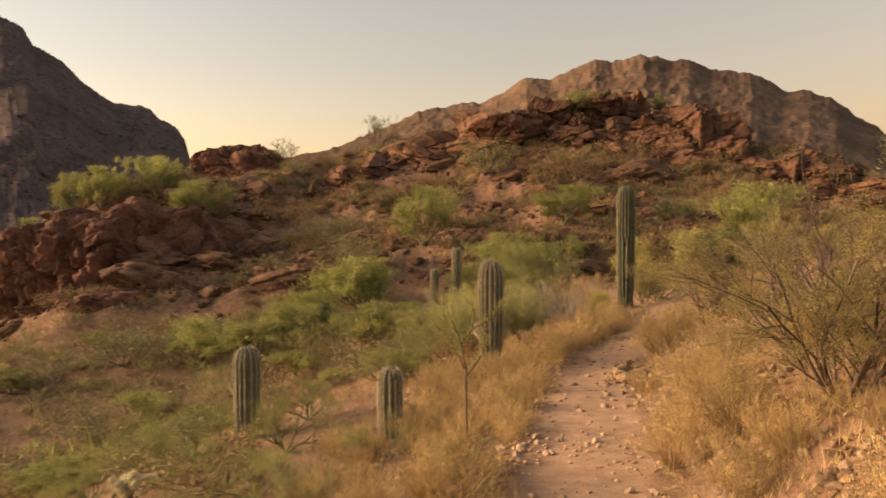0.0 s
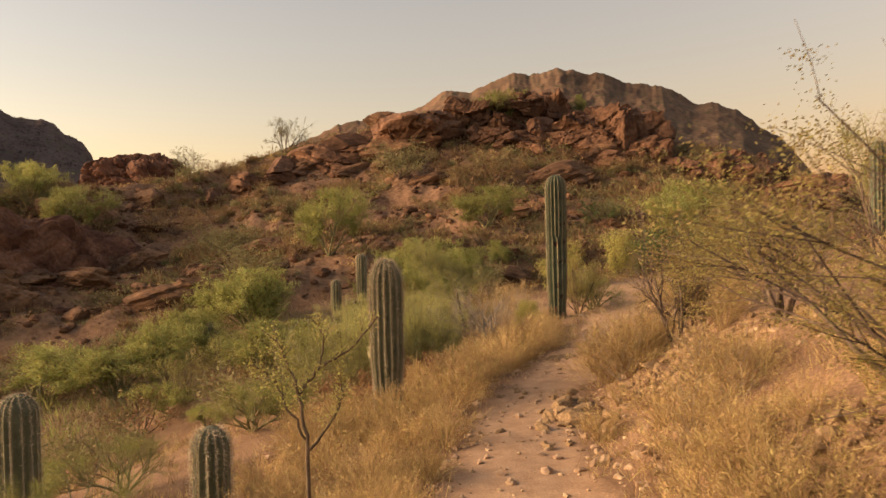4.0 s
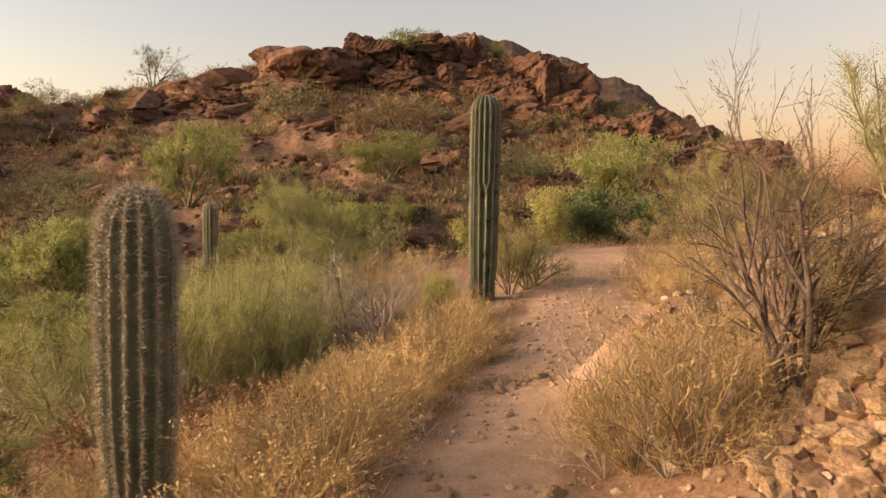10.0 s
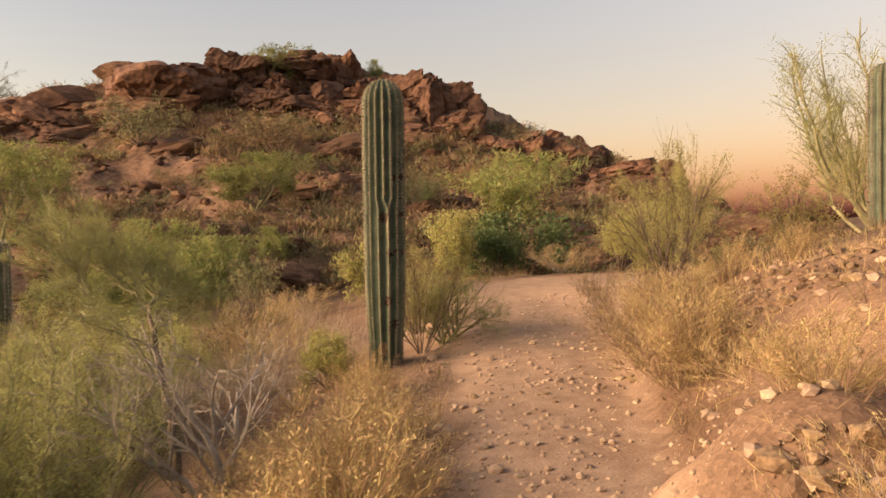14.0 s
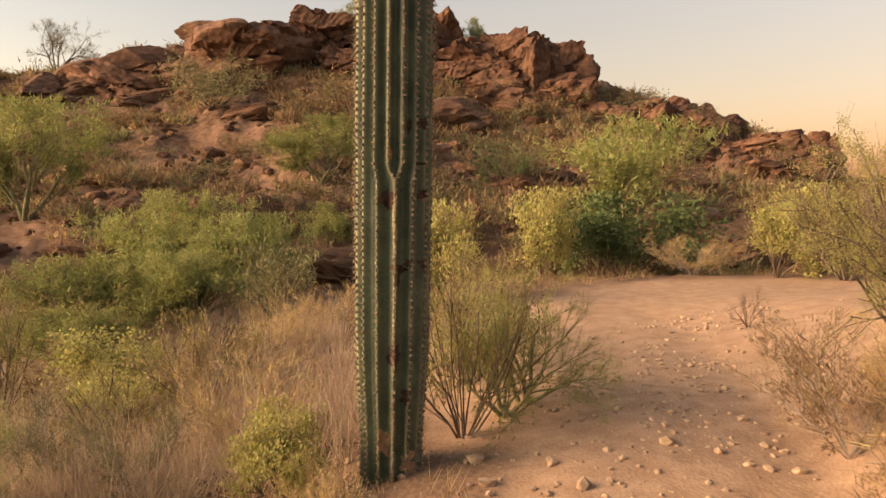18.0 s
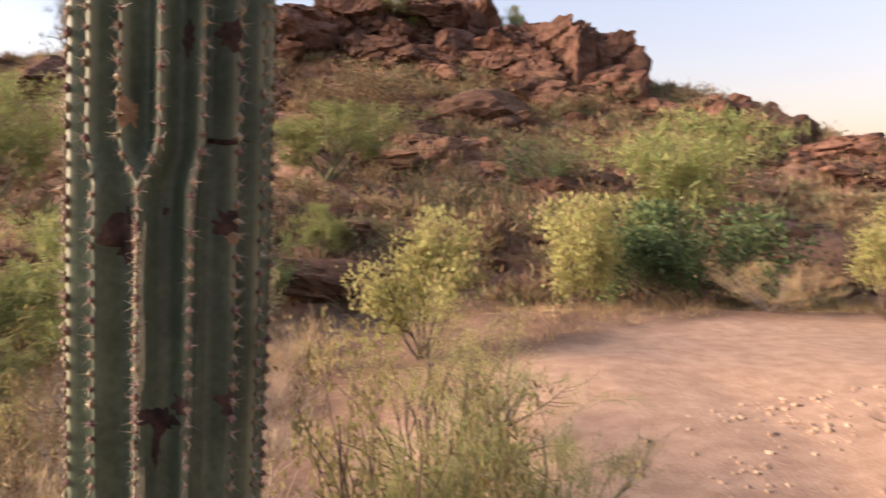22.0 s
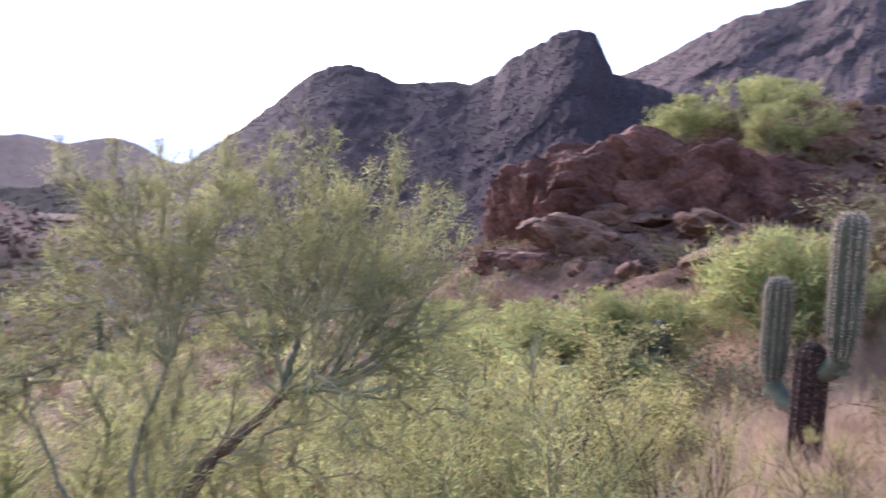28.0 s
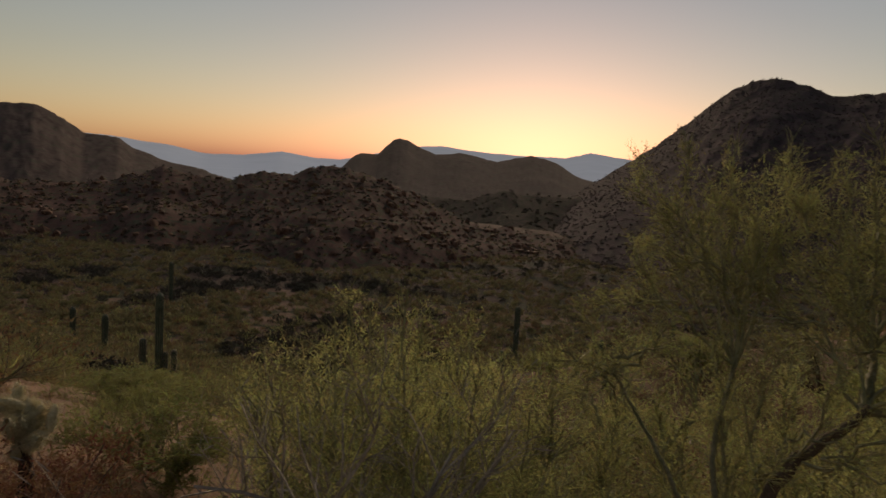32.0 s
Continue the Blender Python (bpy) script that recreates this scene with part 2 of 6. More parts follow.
def ground_material(name):
    """Gravelly desert soil: trodden pale dirt on the trail, red-brown rubble on the hill, by two attributes of the land."""
    m = bpy.data.materials.new(name)
    m.use_nodes = True
    n, l = m.node_tree.nodes, m.node_tree.links
    b = n["Principled BSDF"]
    b.inputs["Roughness"].default_value, b.inputs["Specular IOR Level"].default_value = 0.95, 0.15
    co = n.new("ShaderNodeTexCoord")

    def tex(scale, detail=6.0, kind="ShaderNodeTexNoise"):
        t = n.new(kind)
        t.inputs["Scale"].default_value = scale
        if kind == "ShaderNodeTexNoise":
            t.inputs["Detail"].default_value = detail
        l.new(co.outputs["Object"], t.inputs["Vector"])
        return t

    def ramp(fac, c0, c1, p0=0.35, p1=0.65):
        r = n.new("ShaderNodeValToRGB")
        r.color_ramp.elements[0].position, r.color_ramp.elements[1].position = p0, p1
        r.color_ramp.elements[0].color, r.color_ramp.elements[1].color = (*c0, 1), (*c1, 1)
        l.new(fac, r.inputs["Fac"])
        return r.outputs["Color"]

    def blend(fac, a, c, mode="MIX"):
        x = n.new("ShaderNodeMix")
        x.data_type, x.blend_type = "RGBA", mode
        if isinstance(fac, float):
            x.inputs["Factor"].default_value = fac
        else:
            l.new(fac, x.inputs["Factor"])
        l.new(a, x.inputs["A"])
        l.new(c, x.inputs["B"])
        return x.outputs["Result"]

    big, mid, fine = tex(0.7), tex(6.0), tex(70.0, 3.0)
    soil = ramp(big.outputs["Fac"], (0.19, 0.115, 0.072), (0.31, 0.195, 0.122))
    trail = ramp(mid.outputs["Fac"], (0.35, 0.225, 0.145), (0.46, 0.31, 0.205))
    hill = ramp(mid.outputs["Fac"], (0.085, 0.047, 0.032), (0.31, 0.19, 0.13), 0.36, 0.66)
    hill2 = ramp(big.outputs["Fac"], (0.15, 0.085, 0.05), (0.26, 0.16, 0.10))
    hill = blend(0.45, hill, hill2)
    gravel = tex(38.0, kind="ShaderNodeTexVoronoi")
    gcol = ramp(gravel.outputs["Color"], (0.55, 0.55, 0.55), (1.25, 1.25, 1.25), 0.2, 0.9)
    soil = blend(0.6, soil, gcol, "MULTIPLY")
    speck = ramp(fine.outputs["Fac"], (0.72, 0.72, 0.72), (1.18, 1.18, 1.18), 0.3, 0.7)
    am, ah = n.new("ShaderNodeAttribute"), n.new("ShaderNodeAttribute")
    am.attribute_name, ah.attribute_name = "trodden", "rubble"
    col = blend(ah.outputs["Fac"], soil, hill)
    col = blend(am.outputs["Fac"], col, trail)
    col = blend(0.8, col, speck, "MULTIPLY")
    l.new(col, b.inputs["Base Color"])
    bm1 = n.new("ShaderNodeBump")
    bm1.inputs["Strength"].default_value, bm1.inputs["Distance"].default_value = 0.5, 0.016
    l.new(mid.outputs["Fac"], bm1.inputs["Height"])
    bm2 = n.new("ShaderNodeBump")
    bm2.inputs["Strength"].default_value, bm2.inputs["Distance"].default_value = 0.35, 0.008
    l.new(gravel.outputs["Distance"], bm2.inputs["Height"])
    l.new(bm1.outputs["Normal"], bm2.inputs["Normal"])
    l.new(bm2.outputs["Normal"], b.inputs["Normal"])
    return m


def mountain_material(name, rock, dark, scrub, size=0.05, cover=0.52):
    """Distant rock with darker gullies and a scatter of scrub."""
    m = bpy.data.materials.new(name)
    m.use_nodes = True
    n, l = m.node_tree.nodes, m.node_tree.links
    b = n["Principled BSDF"]
    b.inputs["Roughness"].default_value, b.inputs["Specular IOR Level"].default_value = 1.0, 0.05
    co = n.new("ShaderNodeTexCoord")
    t1, t2 = n.new("ShaderNodeTexNoise"), n.new("ShaderNodeTexNoise")
    t1.inputs["Scale"].default_value, t1.inputs["Detail"].default_value = size, 9
    t2.inputs["Scale"].default_value, t2.inputs["Detail"].default_value = size * 9, 5
    t1.inputs["Roughness"].default_value = 0.65
    for t in (t1, t2):
        l.new(co.outputs["Object"], t.inputs["Vector"])
    r1, r2 = n.new("ShaderNodeValToRGB"), n.new("ShaderNodeValToRGB")
    r1.color_ramp.elements[0].position, r1.color_ramp.elements[1].position = 0.36, 0.64
    r1.color_ramp.elements[0].color, r1.color_ramp.elements[1].color = (*dark, 1), (*rock, 1)
    r2.color_ramp.elements[0].position, r2.color_ramp.elements[1].position = cover, cover + 0.1
    l.new(t1.outputs["Fac"], r1.inputs["Fac"])
    l.new(t2.outputs["Fac"], r2.inputs["Fac"])
    mx = n.new("ShaderNodeMix")
    mx.data_type = "RGBA"
    l.new(r2.outputs["Color"], mx.inputs["Factor"])
    l.new(r1.outputs["Color"], mx.inputs["A"])
    mx.inputs["B"].default_value = (*scrub, 1)
    l.new(mx.outputs["Result"], b.inputs["Base Color"])
    t3, r3, m3 = n.new("ShaderNodeTexNoise"), n.new("ShaderNodeMapRange"), n.new("ShaderNodeMix")
    t3.inputs["Scale"].default_value, t3.inputs["Detail"].default_value, t3.inputs["Roughness"].default_value = size * 9, 10, 0.75
    l.new(co.outputs["Object"], t3.inputs["Vector"])
    r3.inputs["From Min"].default_value, r3.inputs["From Max"].default_value = 0.33, 0.67
    r3.inputs["To Min"].default_value, r3.inputs["To Max"].default_value = 0.5, 1.5
    l.new(t3.outputs["Fac"], r3.inputs["Value"])
    m3.data_type, m3.blend_type = "RGBA", "MULTIPLY"
    m3.inputs["Factor"].default_value = 1.0
    l.new(mx.outputs["Result"], m3.inputs["A"])
    l.new(r3.outputs["Result"], m3.inputs["B"])
    l.new(m3.outputs["Result"], b.inputs["Base Color"])
    bp, bq = n.new("ShaderNodeBump"), n.new("ShaderNodeBump")
    bp.inputs["Strength"].default_value, bp.inputs["Distance"].default_value = 1.0, 0.028 / size
    l.new(t1.outputs["Fac"], bp.inputs["Height"])
    bq.inputs["Strength"].default_value, bq.inputs["Distance"].default_value = 0.8, 0.014 / size
    l.new(t3.outputs["Fac"], bq.inputs["Height"])
    l.new(bp.outputs["Normal"], bq.inputs["Normal"])
    l.new(bq.outputs["Normal"], b.inputs["Normal"])
    return m


M_GROUND = ground_material("desert_soil")
M_ROCK = material("red_rock", (0.15, 0.074, 0.045), 0.9, 0.55, 1.3, 11.0, tint=(0.225, 0.122, 0.074), bump=0.07, bump_scale=4.5, rand=0.2, hue=0.008)
M_ROCK_DARK = material("dark_red_rock", (0.12, 0.05, 0.034), 0.9, 0.5, 0.8, 8.0, tint=(0.20, 0.095, 0.063), bump=0.09, bump_scale=3.5, rand=0.15, hue=0.008)
M_PEBBLE = material("pale_gravel", (0.42, 0.29, 0.19), 0.9, 0.25, 9.0, 60.0, tint=(0.56, 0.41, 0.28), bump=0.008, bump_scale=30, rand=0.25, hue=0.01)
M_STONE = material("pale_stone", (0.23, 0.145, 0.085), 0.9, 0.45, 9.0, 60.0, tint=(0.37, 0.245, 0.145), bump=0.01, bump_scale=30, rand=0.3, hue=0.01)
M_BARK = material("grey_bark", (0.13, 0.095, 0.065), 0.9, 0.35, 20, 120, rand=0.1)
M_BARK_GREEN = material("green_bark", (0.16, 0.17, 0.075), 0.8, 0.3, 12, 90, tint=(0.27, 0.24, 0.14), rand=0.1)
M_DEADWOOD = material("dead_wood", (0.10, 0.068, 0.05), 0.95, 0.35, 15, 120, tint=(0.2, 0.15, 0.115), rand=0.12)
M_PV = material("palo_verde_twigs", (0.255, 0.28, 0.09), 0.75, 0.25, 3, 30, tint=(0.42, 0.42, 0.155), rand=0.4, translucent=0.45)
M_CREO = material("creosote_leaves", (0.27, 0.235, 0.085), 0.7, 0.25, 3, 30, tint=(0.42, 0.34, 0.14), rand=0.3, translucent=0.4)
M_OLIVE = material("olive_scrub", (0.19, 0.185, 0.09), 0.85, 0.25, 2, 20, tint=(0.31, 0.275, 0.145), rand=0.3, translucent=0.25)
M_GREEN = material("dark_green_leaves", (0.085, 0.125, 0.045), 0.7, 0.25, 3, 30, tint=(0.15, 0.20, 0.075), rand=0.3, translucent=0.25)
M_WISP = material("pale_palo_verde_twigs", (0.38, 0.385, 0.135), 0.75, 0.25, 3, 30, tint=(0.52, 0.51, 0.195), rand=0.4, translucent=0.5)
M_SHOOT = material("green_shoots", (0.27, 0.26, 0.13), 0.8, 0.3, 12, 90, tint=(0.36, 0.34, 0.19), rand=0.1)
M_YELLOW = material("yellow_green_leaves", (0.44, 0.41, 0.145), 0.75, 0.2, 3, 30, tint=(0.53, 0.49, 0.19), rand=0.3, translucent=0.45)
M_DRY = material("dry_brush", (0.25, 0.165, 0.085), 0.9, 0.25, 3, 30, tint=(0.36, 0.25, 0.14), rand=0.3, translucent=0.2)
M_GRASS = material("golden_dry_grass", (0.44, 0.30, 0.14), 0.8, 0.3, 2, 20, tint=(0.66, 0.49, 0.25), rand=0.5, translucent=0.15, hue=0.02)
M_SAG = material("saguaro_skin", (0.060, 0.085, 0.051), 0.55, 0.3, 5, 60, tint=(0.098, 0.126, 0.076), bump=0.002, bump_scale=60, spec=0.4, crest=(0.27, 0.26, 0.15))
M_SAG_GREY = material("weathered_saguaro_skin", (0.095, 0.112, 0.064), 0.65, 0.25, 5, 60, tint=(0.15, 0.155, 0.098), bump=0.002, bump_scale=60, spec=0.3, crest=(0.28, 0.25, 0.17))
M_SPINE_YOUNG = material("straw_spines", (0.52, 0.42, 0.30), 0.7, 0.3, 20, 90, tint=(0.70, 0.60, 0.46), rand=0.5)
M_PALEGRASS = material("pale_dry_grass", (0.50, 0.37, 0.25), 0.85, 0.2, 3, 30, tint=(0.64, 0.50, 0.36), rand=0.3, translucent=0.4)
M_SPINE = material("pale_spines", (0.36, 0.28, 0.20), 0.7, 0.3, 20, 90, tint=(0.55, 0.46, 0.35), rand=0.5)
M_AREOLE = material("brown_areoles", (0.12, 0.075, 0.05), 0.9, 0.3, 30, 90, tint=(0.3, 0.22, 0.15), rand=0.4)
M_SCAR = material("dark_corky_scar", (0.04, 0.026, 0.022), 0.95, 0.4, 20, 90, tint=(0.10, 0.06, 0.045), bump=0.008, bump_scale=60)
M_CORK = material("tan_cork", (0.30, 0.19, 0.11), 0.95, 0.3, 20, 90, bump=0.004, bump_scale=60)
M_CHOLLA = material("cholla_spines", (0.55, 0.50, 0.30), 0.7, 0.2, 20, 90, tint=(0.68, 0.62, 0.42), rand=0.2, translucent=0.2)
M_MT_NEAR = mountain_material("brown_mountain_rock", (0.21, 0.138, 0.098), (0.105, 0.068, 0.05), (0.085, 0.07, 0.045), 0.03)
M_MT_LEFT = mountain_material("grey_mountain_rock", (0.165, 0.122, 0.112), (0.10, 0.075, 0.07), (0.08, 0.073, 0.056), 0.03)
# Backlight shade and purplish haze are both mixed into this rock colour.
M_MT_FAR = mountain_material("far_rock_darkened_as_backlit", (0.092, 0.068, 0.064), (0.06, 0.045, 0.044), (0.05, 0.046, 0.038), 0.02)
M_VALLEY = mountain_material("scrubby_hill", (0.14, 0.08, 0.067), (0.085, 0.05, 0.042), (0.055, 0.057, 0.037), 0.08, 0.50)
M_FLOOR = mountain_material("scrubby_valley_floor", (0.11, 0.078, 0.066), (0.065, 0.047, 0.041), (0.04, 0.042, 0.028), 0.03, 0.46)
M_SLOPE = mountain_material("scrubby_slope", (0.26, 0.175, 0.13), (0.14, 0.095, 0.075), (0.055, 0.058, 0.035), 0.06, 0.46)
M_LOWHILL = mountain_material("dark_scrubby_hill", (0.085, 0.062, 0.054), (0.052, 0.038, 0.034), (0.028, 0.03, 0.02), 0.05, 0.44)
# The knobbed mountain is backlit; that shade is put into its base colour.
M_MT_KNOB = mountain_material("rock_darkened_as_backlit", (0.105, 0.073, 0.078), (0.066, 0.047, 0.05), (0.05, 0.043, 0.038), 0.045, 0.46)
M_STRAWWOOD = material("straw_stems", (0.40, 0.27, 0.15), 0.9, 0.25, 12, 90, tint=(0.52, 0.38, 0.22), rand=0.15)
# Distance haze is put into this colour; the rock itself is not blue.
M_RANGE = material("haze_blue_far_range", (0.30, 0.36, 0.44), 1.0, 0.05, 0.002, 0.01, spec=0.0)
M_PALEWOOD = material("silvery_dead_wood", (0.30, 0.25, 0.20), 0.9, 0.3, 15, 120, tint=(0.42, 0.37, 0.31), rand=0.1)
# A faint glow lifts the range further, as haze would.
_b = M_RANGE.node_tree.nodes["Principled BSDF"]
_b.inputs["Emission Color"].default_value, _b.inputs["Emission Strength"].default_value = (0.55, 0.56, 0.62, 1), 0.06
M_PALE_RIB = material("pale_weathered_rib", (0.36, 0.34, 0.20), 0.8, 0.25, 15, 80, tint=(0.46, 0.43, 0.28), bump=0.002, bump_scale=80)
M_SLOPESCRUB = material("grey_slope_scrub", (0.10, 0.075, 0.072), 0.95, 0.3, 2, 20, tint=(0.13, 0.10, 0.092), rand=0.35)
M_FARSCRUB = material("dark_far_scrub", (0.085, 0.075, 0.055), 0.95, 0.3, 2, 20, tint=(0.13, 0.11, 0.08), rand=0.35)
M_RUST = material("rusty_dry_weed", (0.22, 0.11, 0.06), 0.9, 0.25, 3, 30, tint=(0.34, 0.19, 0.11), rand=0.3, translucent=0.2)

# ---------------------------------------------------------------- building helpers
def raw_mesh(name, V, F, mat, smooth=False):
    """A mesh from an array of places and an array of faces, all with three or all with four corners."""
    V, F = np.ascontiguousarray(V, np.float32), np.ascontiguousarray(F, np.int32)
    me = bpy.data.meshes.new(name)
    me.vertices.add(len(V))
    me.vertices.foreach_set("co", V.ravel())
    me.loops.add(F.size)
    me.loops.foreach_set("vertex_index", F.ravel())
    me.polygons.add(len(F))
    me.polygons.foreach_set("loop_start", np.arange(0, F.size, F.shape[1], dtype=np.int32))
    me.update(calc_edges=True)
    me.polygons.foreach_set("use_smooth", np.full(len(F), smooth))
    me.materials.append(mat)
    return me


class Geo:
    """Collects triangles."""

    def __init__(self):
        self.v, self.f, self.n = [], [], 0

    def add(self, V, F):
        V, F = np.asarray(V, float).reshape(-1, 3), np.asarray(F, int)
        if F.shape[1] == 4:
            F = np.concatenate([F[:, [0, 1, 2]], F[:, [0, 2, 3]]])
        self.v.append(V)
        self.f.append(F + self.n)
        self.n += len(V)

    def mesh(self, name, mat, smooth=False):
        return raw_mesh(name, np.concatenate(self.v), np.concatenate(self.f), mat, smooth)


def thing(name, at, rz=0.0, size=1.0, label="", category="", group=""):
    """An empty at a thing's base, to which its parts are given."""
    ob = new(name)
    ob.empty_display_size = 0.2
    ob.matrix_basis = pose(*at, 0, 0, rz) @ Matrix.Scale(size, 4)
    return tagged(ob, label, category, group)


def part(name, me, parent, label="", kind=""):
    ob = new(name, me)
    ob.parent = parent
    return tagged(ob, label, kind=kind)


def unit(v):
    return v / np.maximum(np.linalg.norm(v, axis=-1, keepdims=True), 1e-9)


def tube(geo, P, R, n=5):
    """A bent, tapering tube along the places P with the radii R."""
    P, R = np.asarray(P, float), np.asarray(R, float)
    T = unit(np.gradient(P, axis=0))
    up = np.array([0.31, 0.17, 0.93])
    A = unit(np.cross(T, up))
    B = np.cross(T, A)
    a = np.linspace(0, 2 * math.pi, n, endpoint=False)
    ring = np.cos(a)[None, :, None] * A[:, None] + np.sin(a)[None, :, None] * B[:, None]
    V = P[:, None] + ring * R[:, None, None]
    k = len(P)
    i, j = np.meshgrid(np.arange(k - 1), np.arange(n), indexing="ij")
    F = np.stack([i * n + j, i * n + (j + 1) % n, (i + 1) * n + (j + 1) % n, (i + 1) * n + j], -1).reshape(-1, 4)
    geo.add(V, F)


def leaves(geo, rng, P, D, length, width, droop=0.0, plain=False):
    """A thin pointed leaf or twig at each place P along each direction D; plain: one triangle each."""
    n = len(P)
    if plain:
        D = unit(D)
        S = unit(np.cross(D, rng.normal(size=(n, 3)))) * width * 0.6 * rng.uniform(0.7, 1.3, (n, 1))
        geo.add(np.stack([P - S, P + S, P + D * length * rng.uniform(0.7, 1.6, (n, 1))], 1), np.arange(n * 3).reshape(-1, 3))
        return
    D = unit(D)
    S = unit(np.cross(D, rng.normal(size=(n, 3))))
    L = length * rng.uniform(0.6, 1.4, (n, 1))
    W = width * rng.uniform(0.7, 1.3, (n, 1))
    mid = P + D * L * 0.5 + S * W * 0.5
    mid2 = P + D * L * 0.5 - S * W * 0.5
    tip = P + D * L + np.array([0, 0, -1.0]) * droop * L
    V = np.stack([P, mid, tip, mid2], 1)
    b = np.arange(n)[:, None] * 4
    F = np.concatenate([b + [0, 1, 2], b + [0, 2, 3]])
    geo.add(V, F)


def grow(rng, geo, tips, p, d, length, radius, depth, bend, up, kids, sides=5, fork=(0.35, 1.0), angle=0.7, shrink=0.68, bare_ends=True, top=None):
    """One limb with its side limbs. The thin ends are noted in tips as pairs of places."""
    k = 5 if depth > 1 else (3 if depth else 2)
    P = [np.array(p, float)]
    d = unit(np.array(d, float))
    for i in range(k):
        d = unit(d + rng.normal(size=3) * bend + np.array([0, 0, up]))
        P.append(P[-1] + d * length / k)
    P = np.array(P)
    if top is not None:
        limb = Geo()
        tube(limb, P, np.linspace(radius, radius * 0.55, k + 1), sides)
        top.append(limb)
    elif depth or bare_ends:
        tube(geo, P, np.linspace(radius, radius * 0.55, k + 1), sides if depth > 1 else 3)
    if depth == 0:
        tips.append((P[0] * 0.6 + P[-1] * 0.4, P[-1]))
        return
    if depth == 1:
        tips.append((P[0] * 0.5 + P[-1] * 0.5, P[-1]))
    for i in range(kids):
        t = rng.uniform(*fork)
        q = P[0] + (P[-1] - P[0]) * 0
        s = t * k
        j = min(int(s), k - 1)
        q = P[j] + (P[j + 1] - P[j]) * (s - j)
        dd = unit(P[j + 1] - P[j])
        e = unit(np.cross(dd, rng.normal(size=3)))
        grow(rng, geo, tips, q, dd * math.cos(angle) + e * math.sin(angle), length * shrink * rng.uniform(0.75, 1.2), radius * (1 - 0.45 * t) * 0.6, depth - 1, bend, up, kids, max(3, sides - 1), fork, angle, shrink, bare_ends)


def foliage(rng, tips, per, length, width, fuzz, along=0.8, upward=0.0, plain=False):
    """Leaves or fine twigs round the thin ends of a plant."""
    geo = Geo()
    A = np.array([t[0] for t in tips])
    B = np.array([t[1] for t in tips])
    A, B = np.repeat(A, per, 0), np.repeat(B, per, 0)
    t = rng.uniform(0, 1.03, (len(A), 1))
    P = A + (B - A) * t + rng.normal(size=A.shape) * fuzz
    low = P[:, 2] < np.percentile(P[:, 2], 98.5)
    A, B, P = A[low], B[low], P[low]
    D = unit(B - A) * along + unit(rng.normal(size=A.shape)) + np.array([0, 0, upward])
    leaves(geo, rng, P, D, length, width, 0.0, plain)
    return geo


def plume(rng, wood, tips, a, b, radius, bare=0.25, twig=0.17, gap=0.028, sag=0.35):
    """A slender rising shoot from a to b, feathered with short twigs that are noted in tips."""
    a, b = np.array(a, float), np.array(b, float)
    m = a + (b - a) * np.array([0.72, 0.72, 0.5 - sag * 0.5])
    t = np.linspace(0, 1, 9)[:, None]
    P = a * (1 - t) ** 2 + 2 * m * t * (1 - t) + b * t * t
    P[1:] += rng.normal(size=P[1:].shape) * 0.012
    tube(wood, P, np.linspace(radius, radius * 0.25, 9), 4)
    n = max(6, int(np.linalg.norm(b - a) / gap))
    for u in rng.uniform(bare, 1.0, n):
        k = min(int(u * 8), 7)
        p = P[k] + (P[k + 1] - P[k]) * (u * 8 - k)
        d = unit(P[k + 1] - P[k])
        e = unit(np.cross(d, rng.normal(size=3)))
        q = p + unit(d * 0.9 + e * rng.uniform(0.35, 0.85) + np.array([0, 0, 0.2])) * twig * rng.uniform(0.5, 1.2) * (1.15 - 0.75 * u)
        tube(wood, np.array([p, (p + q) / 2 + rng.normal(size=3) * 0.008, q]), (0.0022, 0.0016, 0.0008), 3)
        tips.append((p + (q - p) * 0.25, q))


def ico(level):
    bm = bmesh.new()
    bmesh.ops.create_icosphere(bm, subdivisions=level, radius=1.0)
    V = np.array([v.co[:] for v in bm.verts])
    F = np.array([[v.index for v in f.verts] for f in bm.faces])
    bm.free()
    return V, F


ICO = {k: ico(k) for k in (1, 2, 3, 4, 5, 6)}


def rock_shape(rng, level, planes=14, rough=0.06, squash=(1, 1, 0.7), strata=0.0):
    """A broken boulder: a ball cut by planes, roughened, and with bedding where strata is given."""
    V, F = ICO[level]
    N = unit(rng.normal(size=(planes, 3)))
    H = rng.uniform(0.55, 0.95, planes)
    dots = V @ N.T
    r = np.where(dots > 0.05, H / np.maximum(dots, 0.05), 9).min(1)
    r = np.minimum(r, 1.15)
    o = rng.uniform(0, 90)
    r = r * (1 + rough * 2 * (fbm(V[:, 0] * 2.2 + o, V[:, 1] * 2.2 + V[:, 2] * 1.7, 4) - 0.5))
    r = r * (1 + rough * 1.5 * (ridged(V[:, 0] * 3 + V[:, 2] * 2 + o, V[:, 1] * 3 - V[:, 2], 3, 3) - 0.6))
    W = V * r[:, None]
    if strata:
        zz = W[:, 2] + 0.25 * W[:, 0]
        cut = fbm(zz * 6 + o, zz * 0 + o, 2, 5)
        W[:, :2] *= (1 + strata * (cut - 0.5) * 2)[:, None]
    return W * np.array(squash), F


